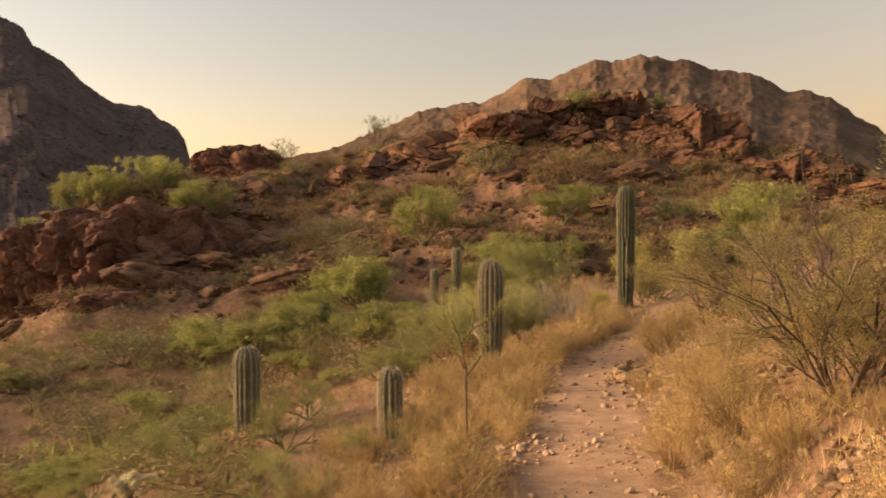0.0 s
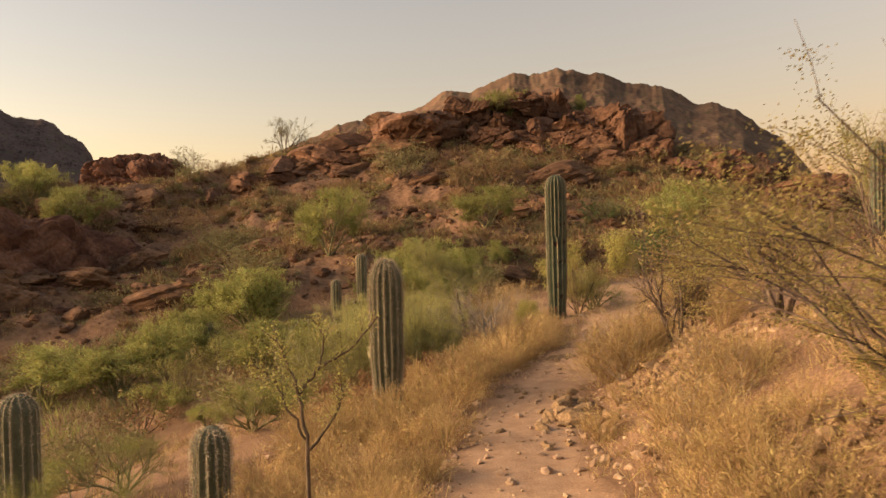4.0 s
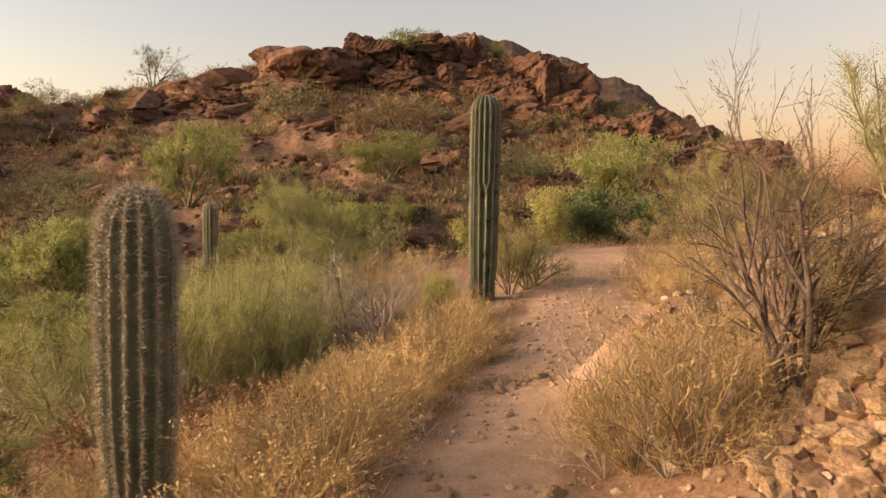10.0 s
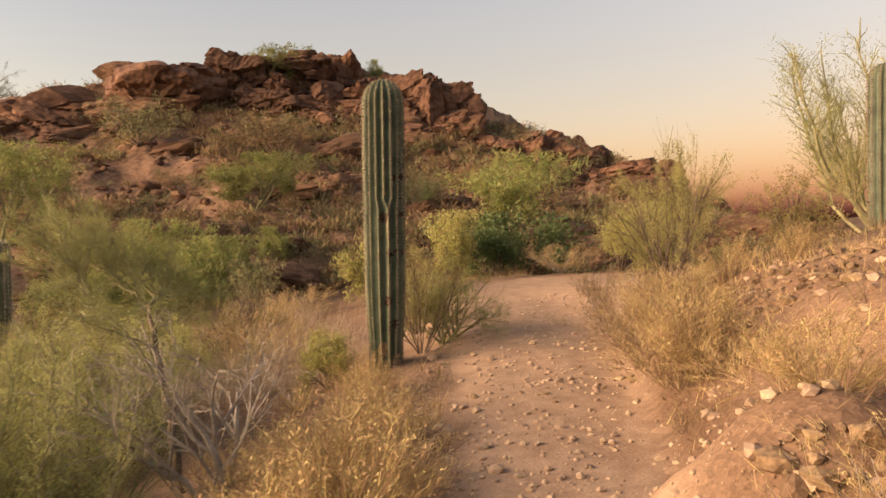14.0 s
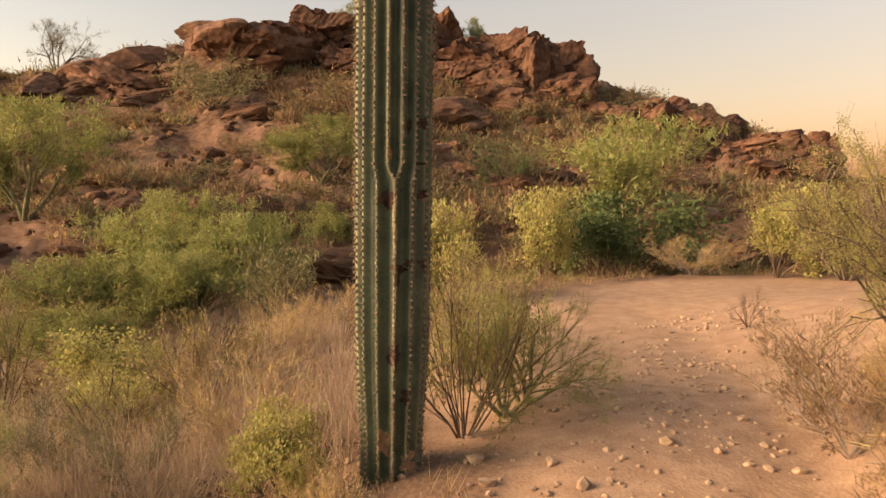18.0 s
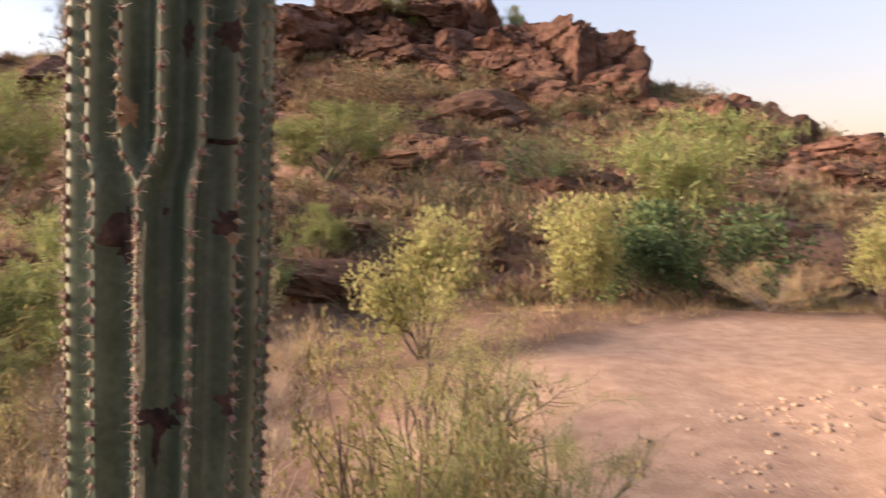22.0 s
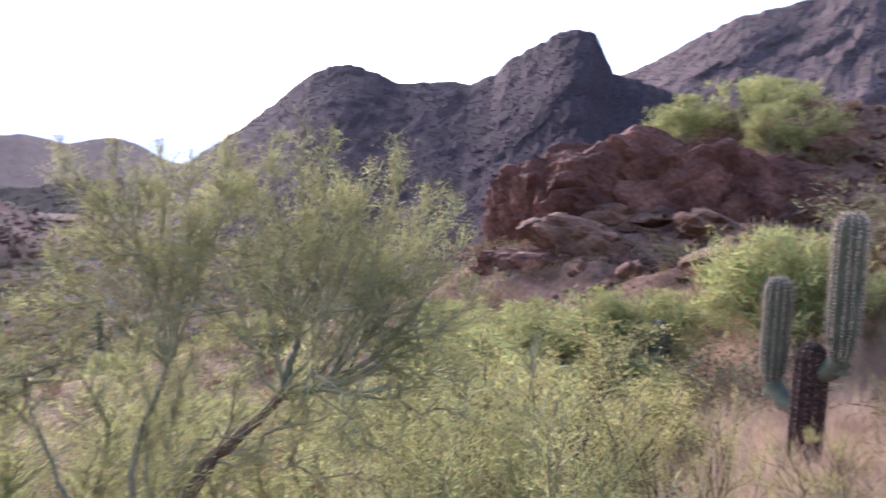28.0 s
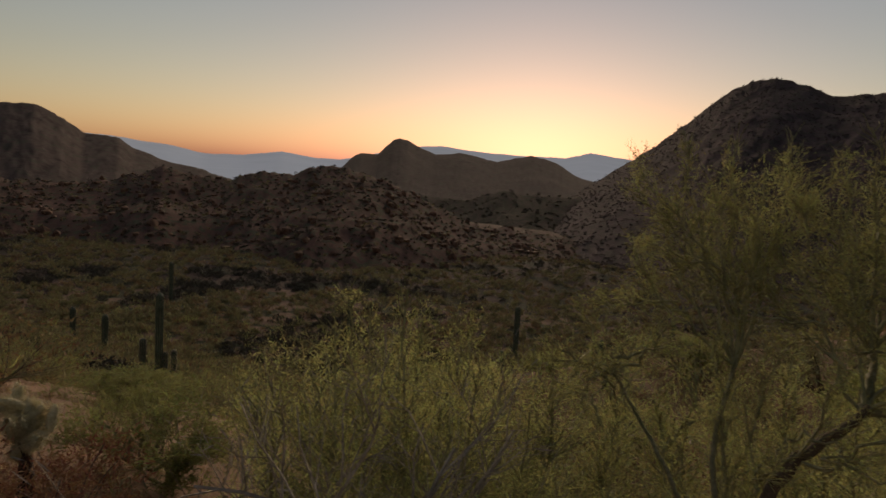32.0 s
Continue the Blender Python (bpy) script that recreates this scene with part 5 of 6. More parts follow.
def limbed_tree(at, limbs, shoots, label, seed):
    """A palo verde with a crooked trunk, bare limbs, each along its own line, and feathery shoots that rise from the limbs."""
    ob = thing("palo_verde", at, 0, 1, label, "tree", "palo verde shrubs")
    rng = np.random.default_rng(seed)
    base = np.array(at)
    wood, tips = Geo(), []
    for n, (radius, line) in enumerate(limbs):
        K = np.array(line, float) - base
        t = np.linspace(0, len(K) - 1, 5 * len(K))
        P = np.stack([np.interp(t, np.arange(len(K)), K[:, q]) for q in range(3)], -1)
        P[1:-1] = (P[:-2] + P[1:-1] + P[2:]) / 3
        P = P + rng.normal(size=P.shape) * radius * 0.25
        g = Geo()
        tube(g, P, np.linspace(radius, radius * 0.4, len(P)), 8)
        name = "limb" if n else "trunk"
        part(name, g.mesh(name, M_BARK_GREEN if n else M_BARK, True), ob, "greenish bare limb" if n else "dark crooked bare wood")
    for start, ends in shoots:
        for end in ends:
            a, b = np.array(start) - base, np.array(end) - base
            plume(rng, wood, tips, a, b, 0.008, 0.2, 0.20, 0.02, 0.0)
            for k in range(2):
                c = a + (b - a) * rng.uniform(0.25, 0.55)
                plume(rng, wood, tips, c, b + rng.normal(size=3) * np.array([0.13, 0.13, 0.05]) - np.array([0, 0, rng.uniform(0.1, 0.3)]), 0.005, 0.15, 0.17, 0.022, 0.0)
    part("branch_cover", wood.mesh("branch_cover", M_SHOOT, True), ob, "thin green shoots and twigs", "stuff")
    leaf = foliage(rng, tips, 24, 0.011, 0.0034, 0.018, 0.5, 0.3)
    twig = foliage(rng, tips, 5, 0.05, 0.0016, 0.010, 0.9, 0.3, True)
    leaf.add(np.concatenate(twig.v), np.concatenate(twig.f))
    part("twig_cover", leaf.mesh("twigs", M_WISP), ob, "pale green twigs and tiny leaves", "stuff")
    return ob


wisp(13.5, 19.2, 3.3, 3.2, 22, "airy palo verde tree on the bank", 40)
limbed_tree(on(2.35, 16.05, -0.05), (
    (0.034, ((2.35, 16.05, -1.10), (2.25, 16.20, -0.35), (2.17, 16.33, 0.11), (2.13, 16.58, 0.29))),
    (0.017, ((2.13, 16.58, 0.29), (2.07, 16.62, 0.37), (1.96, 16.68, 0.42), (1.85, 16.74, 0.56))),
    (0.015, ((2.13, 16.58, 0.29), (2.21, 16.69, 0.32), (2.24, 16.83, 0.42), (2.19, 17.02, 0.56))),
    (0.012, ((2.25, 16.20, -0.35), (2.03, 16.17, 0.11), (1.78, 16.31, 0.32), (1.55, 16.40, 0.57))),
    (0.010, ((2.25, 16.20, -0.35), (2.14, 16.01, 0.07), (1.75, 15.90, 0.26)))), (
    ((1.78, 16.31, 0.32), ((1.38, 16.17, 1.13), (1.51, 16.32, 1.10), (1.62, 16.41, 1.01), (1.46, 16.57, 1.16), (1.59, 16.25, 0.92), (1.58, 15.97, 0.69), (1.38, 16.12, 0.79),)),
    ((1.96, 16.68, 0.42), ((1.74, 16.45, 0.93), (1.69, 16.67, 1.00), (1.63, 16.78, 1.17), (1.75, 16.85, 1.06), (1.87, 16.55, 0.86), (1.54, 16.84, 0.92), (1.96, 16.82, 0.84),)),
    ((2.21, 16.69, 0.32), ((1.76, 17.11, 1.04), (1.80, 16.97, 0.93), (2.02, 16.95, 0.83), (2.09, 17.09, 0.79), (2.31, 17.07, 0.75), (1.80, 17.19, 0.86), (2.35, 17.10, 0.60), (2.41, 16.97, 0.54),)),
    ((2.13, 16.58, 0.29), ((2.07, 16.80, 0.72), (1.98, 16.56, 0.72), (1.94, 16.42, 0.72), (2.29, 16.73, 0.50), (2.47, 16.81, 0.40),)),
    ((1.75, 15.90, 0.26), ((1.61, 15.81, 0.44), (1.74, 15.69, 0.33), (1.82, 15.93, 0.40), (1.82, 16.07, 0.45), (1.95, 15.78, 0.29),)),
    ((2.25, 16.20, -0.35), ((1.84, 16.22, 0.46), (2.07, 16.33, 0.44),)),
    ((2.17, 16.33, 0.11), ((2.40, 16.60, 0.32), (2.22, 16.45, 0.40),))), "airy palo verde with pale green feathery shoots and bare limbs", 12)
wisp(1.5, 15.0, 1.3, 1.2, 21, "low palo verde with feathery yellow-green shoots", 100)
wisp(1.3, 15.6, 1.0, 1.1, 22, rz=40)
shrub("creosote", M_YELLOW, M_DEADWOOD, on(1.0, 18.5), 1.5, 1.6, "airy yellow-green bush below the trail", "creosote_bush", 3, 1.5, 10, "creosote bushes")
wisp(0.7, 17.3, 1.35, 1.6, 22, rz=210)
wisp(1.9, 17.6, 1.25, 1.2, 21, rz=10)
wisp(1.2, 17.9, 1.3, 1.4, 23, rz=80)
wisp(0.4, 15.9, 1.35, 1.7, 23, rz=310)
wisp(0.75, 15.0, 1.45, 1.1, 21, rz=250)
shrub("creosote", M_YELLOW, M_DEADWOOD, on(1.75, 18.75), 1.15, 0.9, "airy bush with yellow leaves below the trail", "creosote_bush", 4, 1.5, 30, "creosote bushes")
shrub("bare", M_PALEWOOD, M_PALEWOOD, on(2.5, 15.15), 1.3, 1.7, "half dead shrub of silvery bare branches", "bare_shrub", 9, 1.0, 30, "bare shrubs")
wisp(-0.1, 14.8, 1.15, 1.6, 22, rz=220)
pv(-1.0, 13.0, 0.75, 1.6, 15, 2.0, rz=170)
creosote(5.0, 18.5, 1.2, 0.9, 5, 0.5, "yellow-green creosote at the foot of the saguaro", 10)
shrub("bare", M_PV, M_BARK_GREEN, on(5.55, 18.9), 0.95, 1.4, "thin airy green shrub beside the clearing", "bare_shrub", 10, 8.0, 120, "bare shrubs")
pv(5.35, 18.75, 0.8, 1.25, 15, 2.2, "airy pale green shrub beside the saguaro", 50)
shrub("creosote", M_YELLOW, M_DEADWOOD, on(5.4, 19.8), 1.15, 1.15, "airy yellow-green bush behind the saguaro", "creosote_bush", 3, 1.5, 77, "creosote bushes")
leafy(3.85, 18.15, 0.6, 0.6, M_YELLOW, 2, 0.7, "small yellow-leaved brittlebush beside the saguaro")
shrub("bare", M_PV, M_BARK_GREEN, on(5.9, 20.5), 0.8, 1.5, "thin airy green shrub beside the clearing", "bare_shrub", 10, 3.0, 70, "bare shrubs")
leafy(5.85, 23.4, 1.4, 1.0, M_YELLOW, 3, 0.6, "yellow-green leafy bush at the clearing", 40)
leafy(8.2, 25.75, 1.55, 1.2, M_YELLOW, 4, 0.6, "yellow-green leafy bush at the clearing", 80)
leafy(10.6, 27.3, 1.7, 2.8, M_GREEN, 5, 0.7, "dense dark green shrub behind the clearing", 10)
leafy(9.6, 26.6, 1.2, 1.5, M_GREEN, 6, 0.7, "dense dark green shrub behind the clearing", 110)
pv(11.8, 29.8, 2.8, 3.4, 17, 0.35, rz=60)
leafy(11.6, 24.2, 1.15, 1.2, M_YELLOW, 2, 0.6, "yellow-green leafy bush at the clearing", 130)
leafy(13.0, 25.0, 1.5, 1.5, M_YELLOW, 3, 0.6, "yellow-green leafy bush at the clearing", 200)
creosote(12.2, 23.4, 2.0, 2.3, 1, 1.6, rz=150)
creosote(7.8, 17.7, 1.7, 1.5, 3, 2.6, "tall open creosote on the bank", 20, M_YELLOW)
creosote(8.6, 16.6, 0.9, 0.9, 4, 0.8, rz=20)
shrub("straw", M_DRY, M_STRAWWOOD, on(5.75, 15.1), 0.7, 1.1, "dry tan brush beside the trail", "dry_brush", 1, 1.3, 0, "desert scrub")
shrub("straw", M_DRY, M_PALEWOOD, on(6.75, 17.15), 0.75, 1.15, "dry greyish brush at the edge of the clearing", "dry_brush", 2, 1.4, 50, "desert scrub")
shrub("straw", M_GRASS, M_PALEWOOD, on(10.6, 25.0), 0.65, 1.6, "pale dry brush at the far edge of the clearing", "dry_brush", 4, 1.2, 50, "desert scrub")
bare(8.2, 20.1, 0.42, 0.42, 3, "small dead twig bush on the bare clearing", 0, 0.5)
# the wash and the slope above it
for x, y, h, w, k in ((-3.2, 21.2, 1.15, 1.5, 3), (-2.2, 20.9, 1.0, 1.3, 4), (-1.0, 20.6, 0.75, 1.0, 2), (1.0, 20.9, 0.7, 0.9, 4), (2.5, 20.5, 0.75, 1.0, 3), (-4.0, 20.2, 1.2, 1.7, 2)):
    shrub("creosote", M_YELLOW, M_DEADWOOD, on(x, y), h, w, "airy yellow-green bush in the wash", "creosote_bush", k, 1.5, k * 77, "creosote bushes")
for x, y, h, w, k in ((-4.6, 24.0, 1.5, 2.2, 1), (-3.6, 26.8, 1.5, 2.4, 2), (0.9, 26.3, 1.3, 2.0, 3), (2.6, 25.6, 1.3, 1.9, 1), (1.5, 23.9, 0.9, 1.6, 2), (3.4, 27.6, 1.6, 2.0, 3)):
    pv(x, y, h, w, 16, 0.7, "yellow-green palo verde bush in the wash", k * 80)
scrub(3.9, 24.8, 1.2, 1.2, 3, 0.7)
bare(3.2, 21.6, 1.0, 1.1, 4, rz=70)
creosote(3.15, 21.1, 0.9, 1.1, 5, 0.8, rz=40)
pv(4.9, 29.3, 1.0, 1.3, 18, 0.35)
pv(5.0, 33.1, 1.7, 3.2, 17, 0.5, rz=30)
scrub(9.8, 33.0, 1.1, 1.8, 2, 0.7, M_GREEN, "dark green rounded bush on the slope", 30)
scrub(-5.7, 35.2, 1.5, 3.0, 3, 0.8)
pv(-1.25, 31.0, 2.5, 2.9, 17, 0.5, "full round palo verde on the slope", 20)
pv(1.9, 27.8, 2.05, 2.5, 17, 0.5, rz=80)
pv(2.4, 27.0, 1.4, 2.0, 16, 0.5, rz=200)
scrub(0.6, 27.0, 0.9, 1.6, 4, 0.7)
scrub(1.2, 24.8, 1.0, 1.7, 5, 0.7, M_CREO, "pale yellow-green scrub bush")
pv(-3.0, 25.6, 2.1, 2.6, 16, 0.5, rz=150)
pv(-4.9, 22.5, 1.5, 2.2, 16, 0.7, "yellow-green palo verde bush in the wash", 10)
leafy(-1.2, 21.4, 0.8, 1.0, M_YELLOW, 2, 0.7, "yellow-green leafy bush in the wash", 60)
creosote(1.15, 21.9, 1.5, 0.8, 3, 0.35, "thin creosote with yellow leaves", 70)
leafy(2.2, 21.5, 0.8, 1.2, M_YELLOW, 3, 0.6, "yellow-green leafy bush in the wash", 160)
scrub(-4.1, 29.4, 1.5, 3.2, 2, 0.8)
pv(-7.8, 22.3, 1.4, 3.0, 18, 0.35)
pv(-5.8, 21.6, 1.4, 2.6, 16, 0.5, rz=60)
scrub(-9.9, 22.1, 1.2, 2.6, 3, 0.7)
scrub(-8.4, 17.1, 1.1, 2.2, 4, 0.7)
pv(-4.3, 11.2, 0.5, 1.5, 17, 0.5, rz=20)
pv(-5.6, 10.6, 0.5, 1.6, 16, 0.5, rz=80)
pv(-1.8, 8.7, 0.8, 1.3, 15, 2.2, rz=140)
pv(-3.3, 8.6, 0.8, 1.4, 15, 2.2, rz=200)
pv(-1.6, 19.4, 1.5, 2.2, 16, 0.5, rz=10)
for x, y, h, w, k in ((-1.6, 6.6, 0.55, 1.3, 0), (-2.3, 7.6, 0.6, 1.4, 1), (-3.4, 7.1, 0.65, 1.5, 2), (-1.0, 5.6, 0.45, 1.0, 3), (-3.9, 9.6, 0.7, 1.6, 4), (-1.9, 10.6, 0.7, 1.3, 5), (0.35, 5.9, 0.4, 0.7, 6), (-0.6, 7.4, 0.45, 0.9, 7)):
    pv(x, y, h, w, 15, 2.0, "low olive-green bush below the trail", k * 70)
for x, y, h, w, k in ((3.6, 19.4, 0.7, 1.0, 1), (2.9, 19.0, 0.6, 0.9, 2), (3.3, 20.6, 0.8, 1.2, 3), (2.2, 19.6, 0.7, 1.1, 4), (3.9, 22.6, 0.7, 1.2, 5), (4.6, 23.6, 0.6, 1.1, 1)):
    shrub("straw", M_GRASS if k % 2 else M_OLIVE, M_PALEWOOD, on(x, y), h, w, "pale twiggy brush in the wash", "dry_brush", k, 1.0, k * 50, "desert scrub")
# on the hill
for x, y, h, w, s in ((1.8, 41.5, 1.9, 3.2, 1), (6.5, 40.2, 1.7, 3.6, 2), (17.9, 41.5, 1.1, 2.4, 3), (-9.4, 40.4, 1.4, 3.2, 4), (-16.5, 40.5, 1.4, 3.2, 5), (6.9, 42.6, 1.2, 2.8, 1), (11.2, 35.7, 1.0, 1.7, 2), (10.3, 33.2, 1.1, 1.5, 3), (21.6, 38.4, 0.9, 1.3, 4)):
    scrub(x, y, h, w, s, 0.7, M_OLIVE if s % 2 else M_DRY, "rounded scrub bush on the rocky slope", s * 70)
pv(7.4, 47.3, 1.9, 3.4, 17, 0.35, "green palo verde on the ridge top", 10)
pv(13.2, 48.6, 1.6, 1.2, 18, 0.35, "small green shrub on the ridge top")
shrub("bare", M_OLIVE, M_DEADWOOD, on(-5.1, 48.8), 2.2, 2.8, "bare grey tree on the ridge", "bare_tree", 5, 7.0, 0, "", "tree")
shrub("bare", M_OLIVE, M_DEADWOOD, on(19.9, 38.9), 1.9, 2.1, "bare grey tree on the ridge", "bare_tree", 6, 7.0, 0, "", "tree")
shrub("bare", M_OLIVE, M_DEADWOOD, on(-15.6, 66.5), 2.6, 3.2, "bare grey tree on the ridge", "bare_tree", 7, 7.0, 0, "", "tree")
pv(-13.5, 38.0, 2.2, 3.2, 17, 0.5)
for x, y, h, w, s in ((-19, 39.2, 2.3, 3.0, 17), (-21, 40.5, 2.6, 3.4, 18), (-16.6, 41, 2.1, 3.2, 16), (-17.4, 43, 1.6, 2.6, 17), (-23, 39.5, 2.2, 2.8, 17), (-25, 34, 1.5, 2.2, 18), (-20, 33, 1.6, 2.2, 17)):
    pv(x, y, h, w, 17 + s % 2, 0.35, "green palo verde on the plateau above the red cliff", s * 40)

# scrub scattered over the slopes
rs = np.random.default_rng(21)
n = 0
while n < 230:
    x, y = rs.uniform(-24, 27), rs.uniform(26, 50)
    if hill_mask(x, y) < 0.5 or fbm(x * 0.3, y * 0.3, 2, 31) < 0.42 or (-19 < x < -9 and y < 39.5):
        continue
    n += 1
    s = 0.45 + 0.9 * rs.random() ** 2
    scrub(x, y, s * 0.62, s * 1.4, 1 + n % 5, 0.3, (M_DRY, M_OLIVE, M_DRY)[n % 3], ("dry tan scrub on the rocky slope", "olive scrub on the rocky slope", "dry tan scrub on the rocky slope")[n % 3], rs.uniform(0, 360))
n = 0
while n < 140:
    x, y = rs.uniform(-30, 3), rs.uniform(4, 28)
    if x > trail_x(y) - 3.5 or abs((x - 0.2) - (y - 21.85) * -0.72) < 0.9 and y > 16 or (-22 < x < -3 and abs(y - 15.1 - (x - 4.42) * 0.44) < 2.0) or fbm(x * 0.3, y * 0.3, 2, 33) < 0.4:
        continue
    n += 1
    s = 0.6 + 0.8 * rs.random()
    (scrub if n % 4 else pv)(x, y, s * 0.7, s * 1.4, *((1 + n % 5, 0.3) if n % 4 else (17, 0.35)), **({"mat": (M_DRY, M_OLIVE)[n % 2]} if n % 4 else {}), rz=rs.uniform(0, 360))

# golden grass along the trail, off the line walked
def stepped_x(y):
    return np.interp(y, [0, 2.2, 3.9, 5.1, 7.5, 9, 10.8, 12.8, 13.9, 15.3, 16.4], [0.48, 0.82, 0.95, 1.13, 1.59, 1.78, 2.3, 3.08, 3.78, 4.43, 4.7])


n = 0
while n < 120:
    y = rs.uniform(-1, 20)
    side = rs.choice([-1, 1])
    off = 0.5 + abs(rs.normal()) * 1.2
    x = float(trail_x(y)) + side * off
    if trail_mask(np.array([x]), np.array([y]))[0] > 0.2 or abs(x - stepped_x(y)) < 0.45 or math.hypot(x - 4.35, y - 17.93) < 0.35 or (side < 0 and off > 3.2) or fbm(x * 0.8, y * 0.8, 2, 37) < 0.38 or (y > 15 and side < 0 and off < 1.5) or (11.3 < y < 15 and side > 0 and off < 2.6):
        continue
    n += 1
    h = rs.uniform(0.25, 0.55)
    grass(on(x, y), h, h * rs.uniform(1.0, 1.5), n, rs.uniform(0, 360))


# straw brush on the uphill edge
for x, y, hh, w, k in ((3.5, 10.85, 0.85, 1.0, 1), (3.35, 11.25, 0.7, 0.8, 2), (3.8, 11.5, 0.6, 0.8, 3), (4.3, 12.0, 0.42, 0.7, 1), (5.7, 14.9, 0.7, 0.9, 2), (3.3, 8.0, 0.6, 0.8, 3), (2.6, 6.6, 0.55, 0.7, 4), (2.1, 4.4, 0.5, 0.7, 5), (4.75, 13.0, 0.4, 0.7, 2), (6.25, 15.7, 0.75, 1.0, 4), (6.7, 16.3, 0.6, 0.9, 3), (7.2, 16.9, 0.55, 0.8, 1), (2.5, 5.6, 0.6, 0.8, 2), (2.9, 7.2, 0.55, 0.7, 3)):
    shrub("straw", M_GRASS, M_STRAWWOOD, on(x, y), hh, w, "straw-coloured dry brush on the edge of the trail", "dry_brush", k, 1.0, k * 50, "desert scrub")
    grass(on(x + 0.12, y - 0.1), hh * 0.9, w, k, k * 40, "rounded clump of golden dry brush beside the trail")
for x, y, hh, w, k in ((1.3, 12.9, 0.5, 0.9, 1), (0.9, 13.3, 0.45, 0.8, 2), (1.7, 12.5, 0.45, 0.8, 3), (0.3, 13.1, 0.5, 0.9, 4)):
    scrub(x, y, hh, w, k, 0.7, M_RUST, "rusty red-brown dry weed clump", k * 60, "dry_brush")
# the large clumps on the downhill edge of the trail, then smaller ones between them
for k, (x, y, h, w) in enumerate(((1.2, 10.4, 0.5, 0.9), (1.55, 10.95, 0.62, 1.0), (1.85, 11.5, 0.68, 1.1), (1.65, 12.1, 0.6, 1.0), (2.15, 12.35, 0.6, 0.95), (2.1, 13.0, 0.6, 1.0), (2.6, 13.35, 0.62, 1.0), (3.0, 14.0, 0.78, 1.1),
                                  (2.55, 14.1, 0.6, 0.9), (3.15, 14.55, 0.66, 1.0), (3.4, 15.15, 0.62, 1.0), (3.05, 15.4, 0.5, 0.8), (3.75, 15.75, 0.5, 0.8), (1.0, 9.6, 0.45, 0.8), (0.65, 10.2, 0.45, 0.9), (0.35, 9.3, 0.45, 0.9), (0.7, 8.6, 0.42, 0.8), (0.1, 8.2, 0.4, 0.8), (-0.3, 9.7, 0.4, 0.8), (0.55, 7.6, 0.38, 0.7), (-0.1, 10.7, 0.42, 0.9), (0.2, 11.9, 0.42, 0.9), (1.1, 12.6, 0.45, 0.9))):
    grass(on(x, y), h, w, k, k * 77, "rounded clump of golden dry brush beside the trail")
for n in range(60):
    y = rs.uniform(5.5, 15.4)
    x = float(trail_x(y)) - rs.uniform(0.75, 2.4)
    if math.hypot(x - 0.87, y - 11.53) < 0.4 or abs(x - stepped_x(y)) < 0.6:
        continue
    h = rs.uniform(0.22, 0.42)
    grass(on(x, y), h, h * rs.uniform(1.3, 1.9), n, rs.uniform(0, 360))


def tufts(name, label, where, count, blades, high, width, mat, seed):
    """Low dry growth over the ground, in one mesh."""
    r = np.random.default_rng(seed)
    xs, ys = [], []
    while sum(map(len, xs)) < count:
        x, y = where(r, 5000)
        xs.append(x)
        ys.append(y)
    x, y = np.concatenate(xs)[:count], np.concatenate(ys)[:count]
    z = land(x, y) - 0.02
    s = np.repeat(0.5 + r.random(count) ** 2, blades)[:, None]
    P = np.repeat(np.stack([x, y, z], -1), blades, 0) + r.normal(size=(count * blades, 3)) * np.array([1, 1, 0]) * high * 0.22 * s
    D = r.normal(size=P.shape) * 0.55 + np.array([0, 0, 0.9])
    geo = Geo()
    D = unit(D)
    S = unit(np.cross(D, r.normal(size=P.shape)))
    L = high * s * r.uniform(0.5, 1.2, (len(P), 1))
    V = np.stack([P - S * width, P + S * width, P + D * L + r.normal(size=P.shape) * high * 0.1], 1)
    geo.add(V, np.arange(len(P) * 3).reshape(-1, 3))
    return tagged(new(name, geo.mesh(name, mat)), label, "grass", kind="stuff")


def near_slope(r, n):
    x, y = 13 - 43 * r.random(n) ** 1.4, r.uniform(-5, 28, n)
    keep = (trail_mask(x, y) < 0.15) & (fbm(x * 0.6, y * 0.6, 3, 51) > 0.42)
    return x[keep], y[keep]


def hill_slope(r, n):
    x, y = r.uniform(-26, 28, n), r.uniform(24, 50, n)
    keep = (hill_mask(x, y) > 0.2) & (fbm(x * 0.4, y * 0.4, 3, 53) > 0.43)
    return x[keep], y[keep]


def valley(r, n, bare=False):
    x = -24 - 180 * r.random(n) ** 1.5
    y = 12 + (r.random(n) - 0.5) * (50 - x * 1.0)
    keep = ((fbm(x * 0.12, y * 0.12, 3, 57) > 0.40) ^ bare) & (hill_mask(x, y) < 0.5)
    return x[keep], y[keep]


def trail_side(r, n):
    y = r.uniform(-1.5, 17, n)
    x = trail_x(y) + r.choice([-1, 1], n) * (0.5 + np.abs(r.normal(size=n)) * 1.5)
    keep = (trail_mask(x, y) < 0.2) & (fbm(x * 0.8, y * 0.8, 2, 37) > 0.36) & ~((y > 11.3) & (y < 15) & (x > trail_x(y)) & (x < trail_x(y) + 2.4))
    return x[keep], y[keep]


def wash(r, n):
    x, y = r.uniform(-7, 4.6, n), r.uniform(18.5, 27.5, n)
    keep = (trail_mask(x, y) < 0.1) & (fbm(x * 0.5, y * 0.5, 2, 59) > 0.32)
    return x[keep], y[keep]


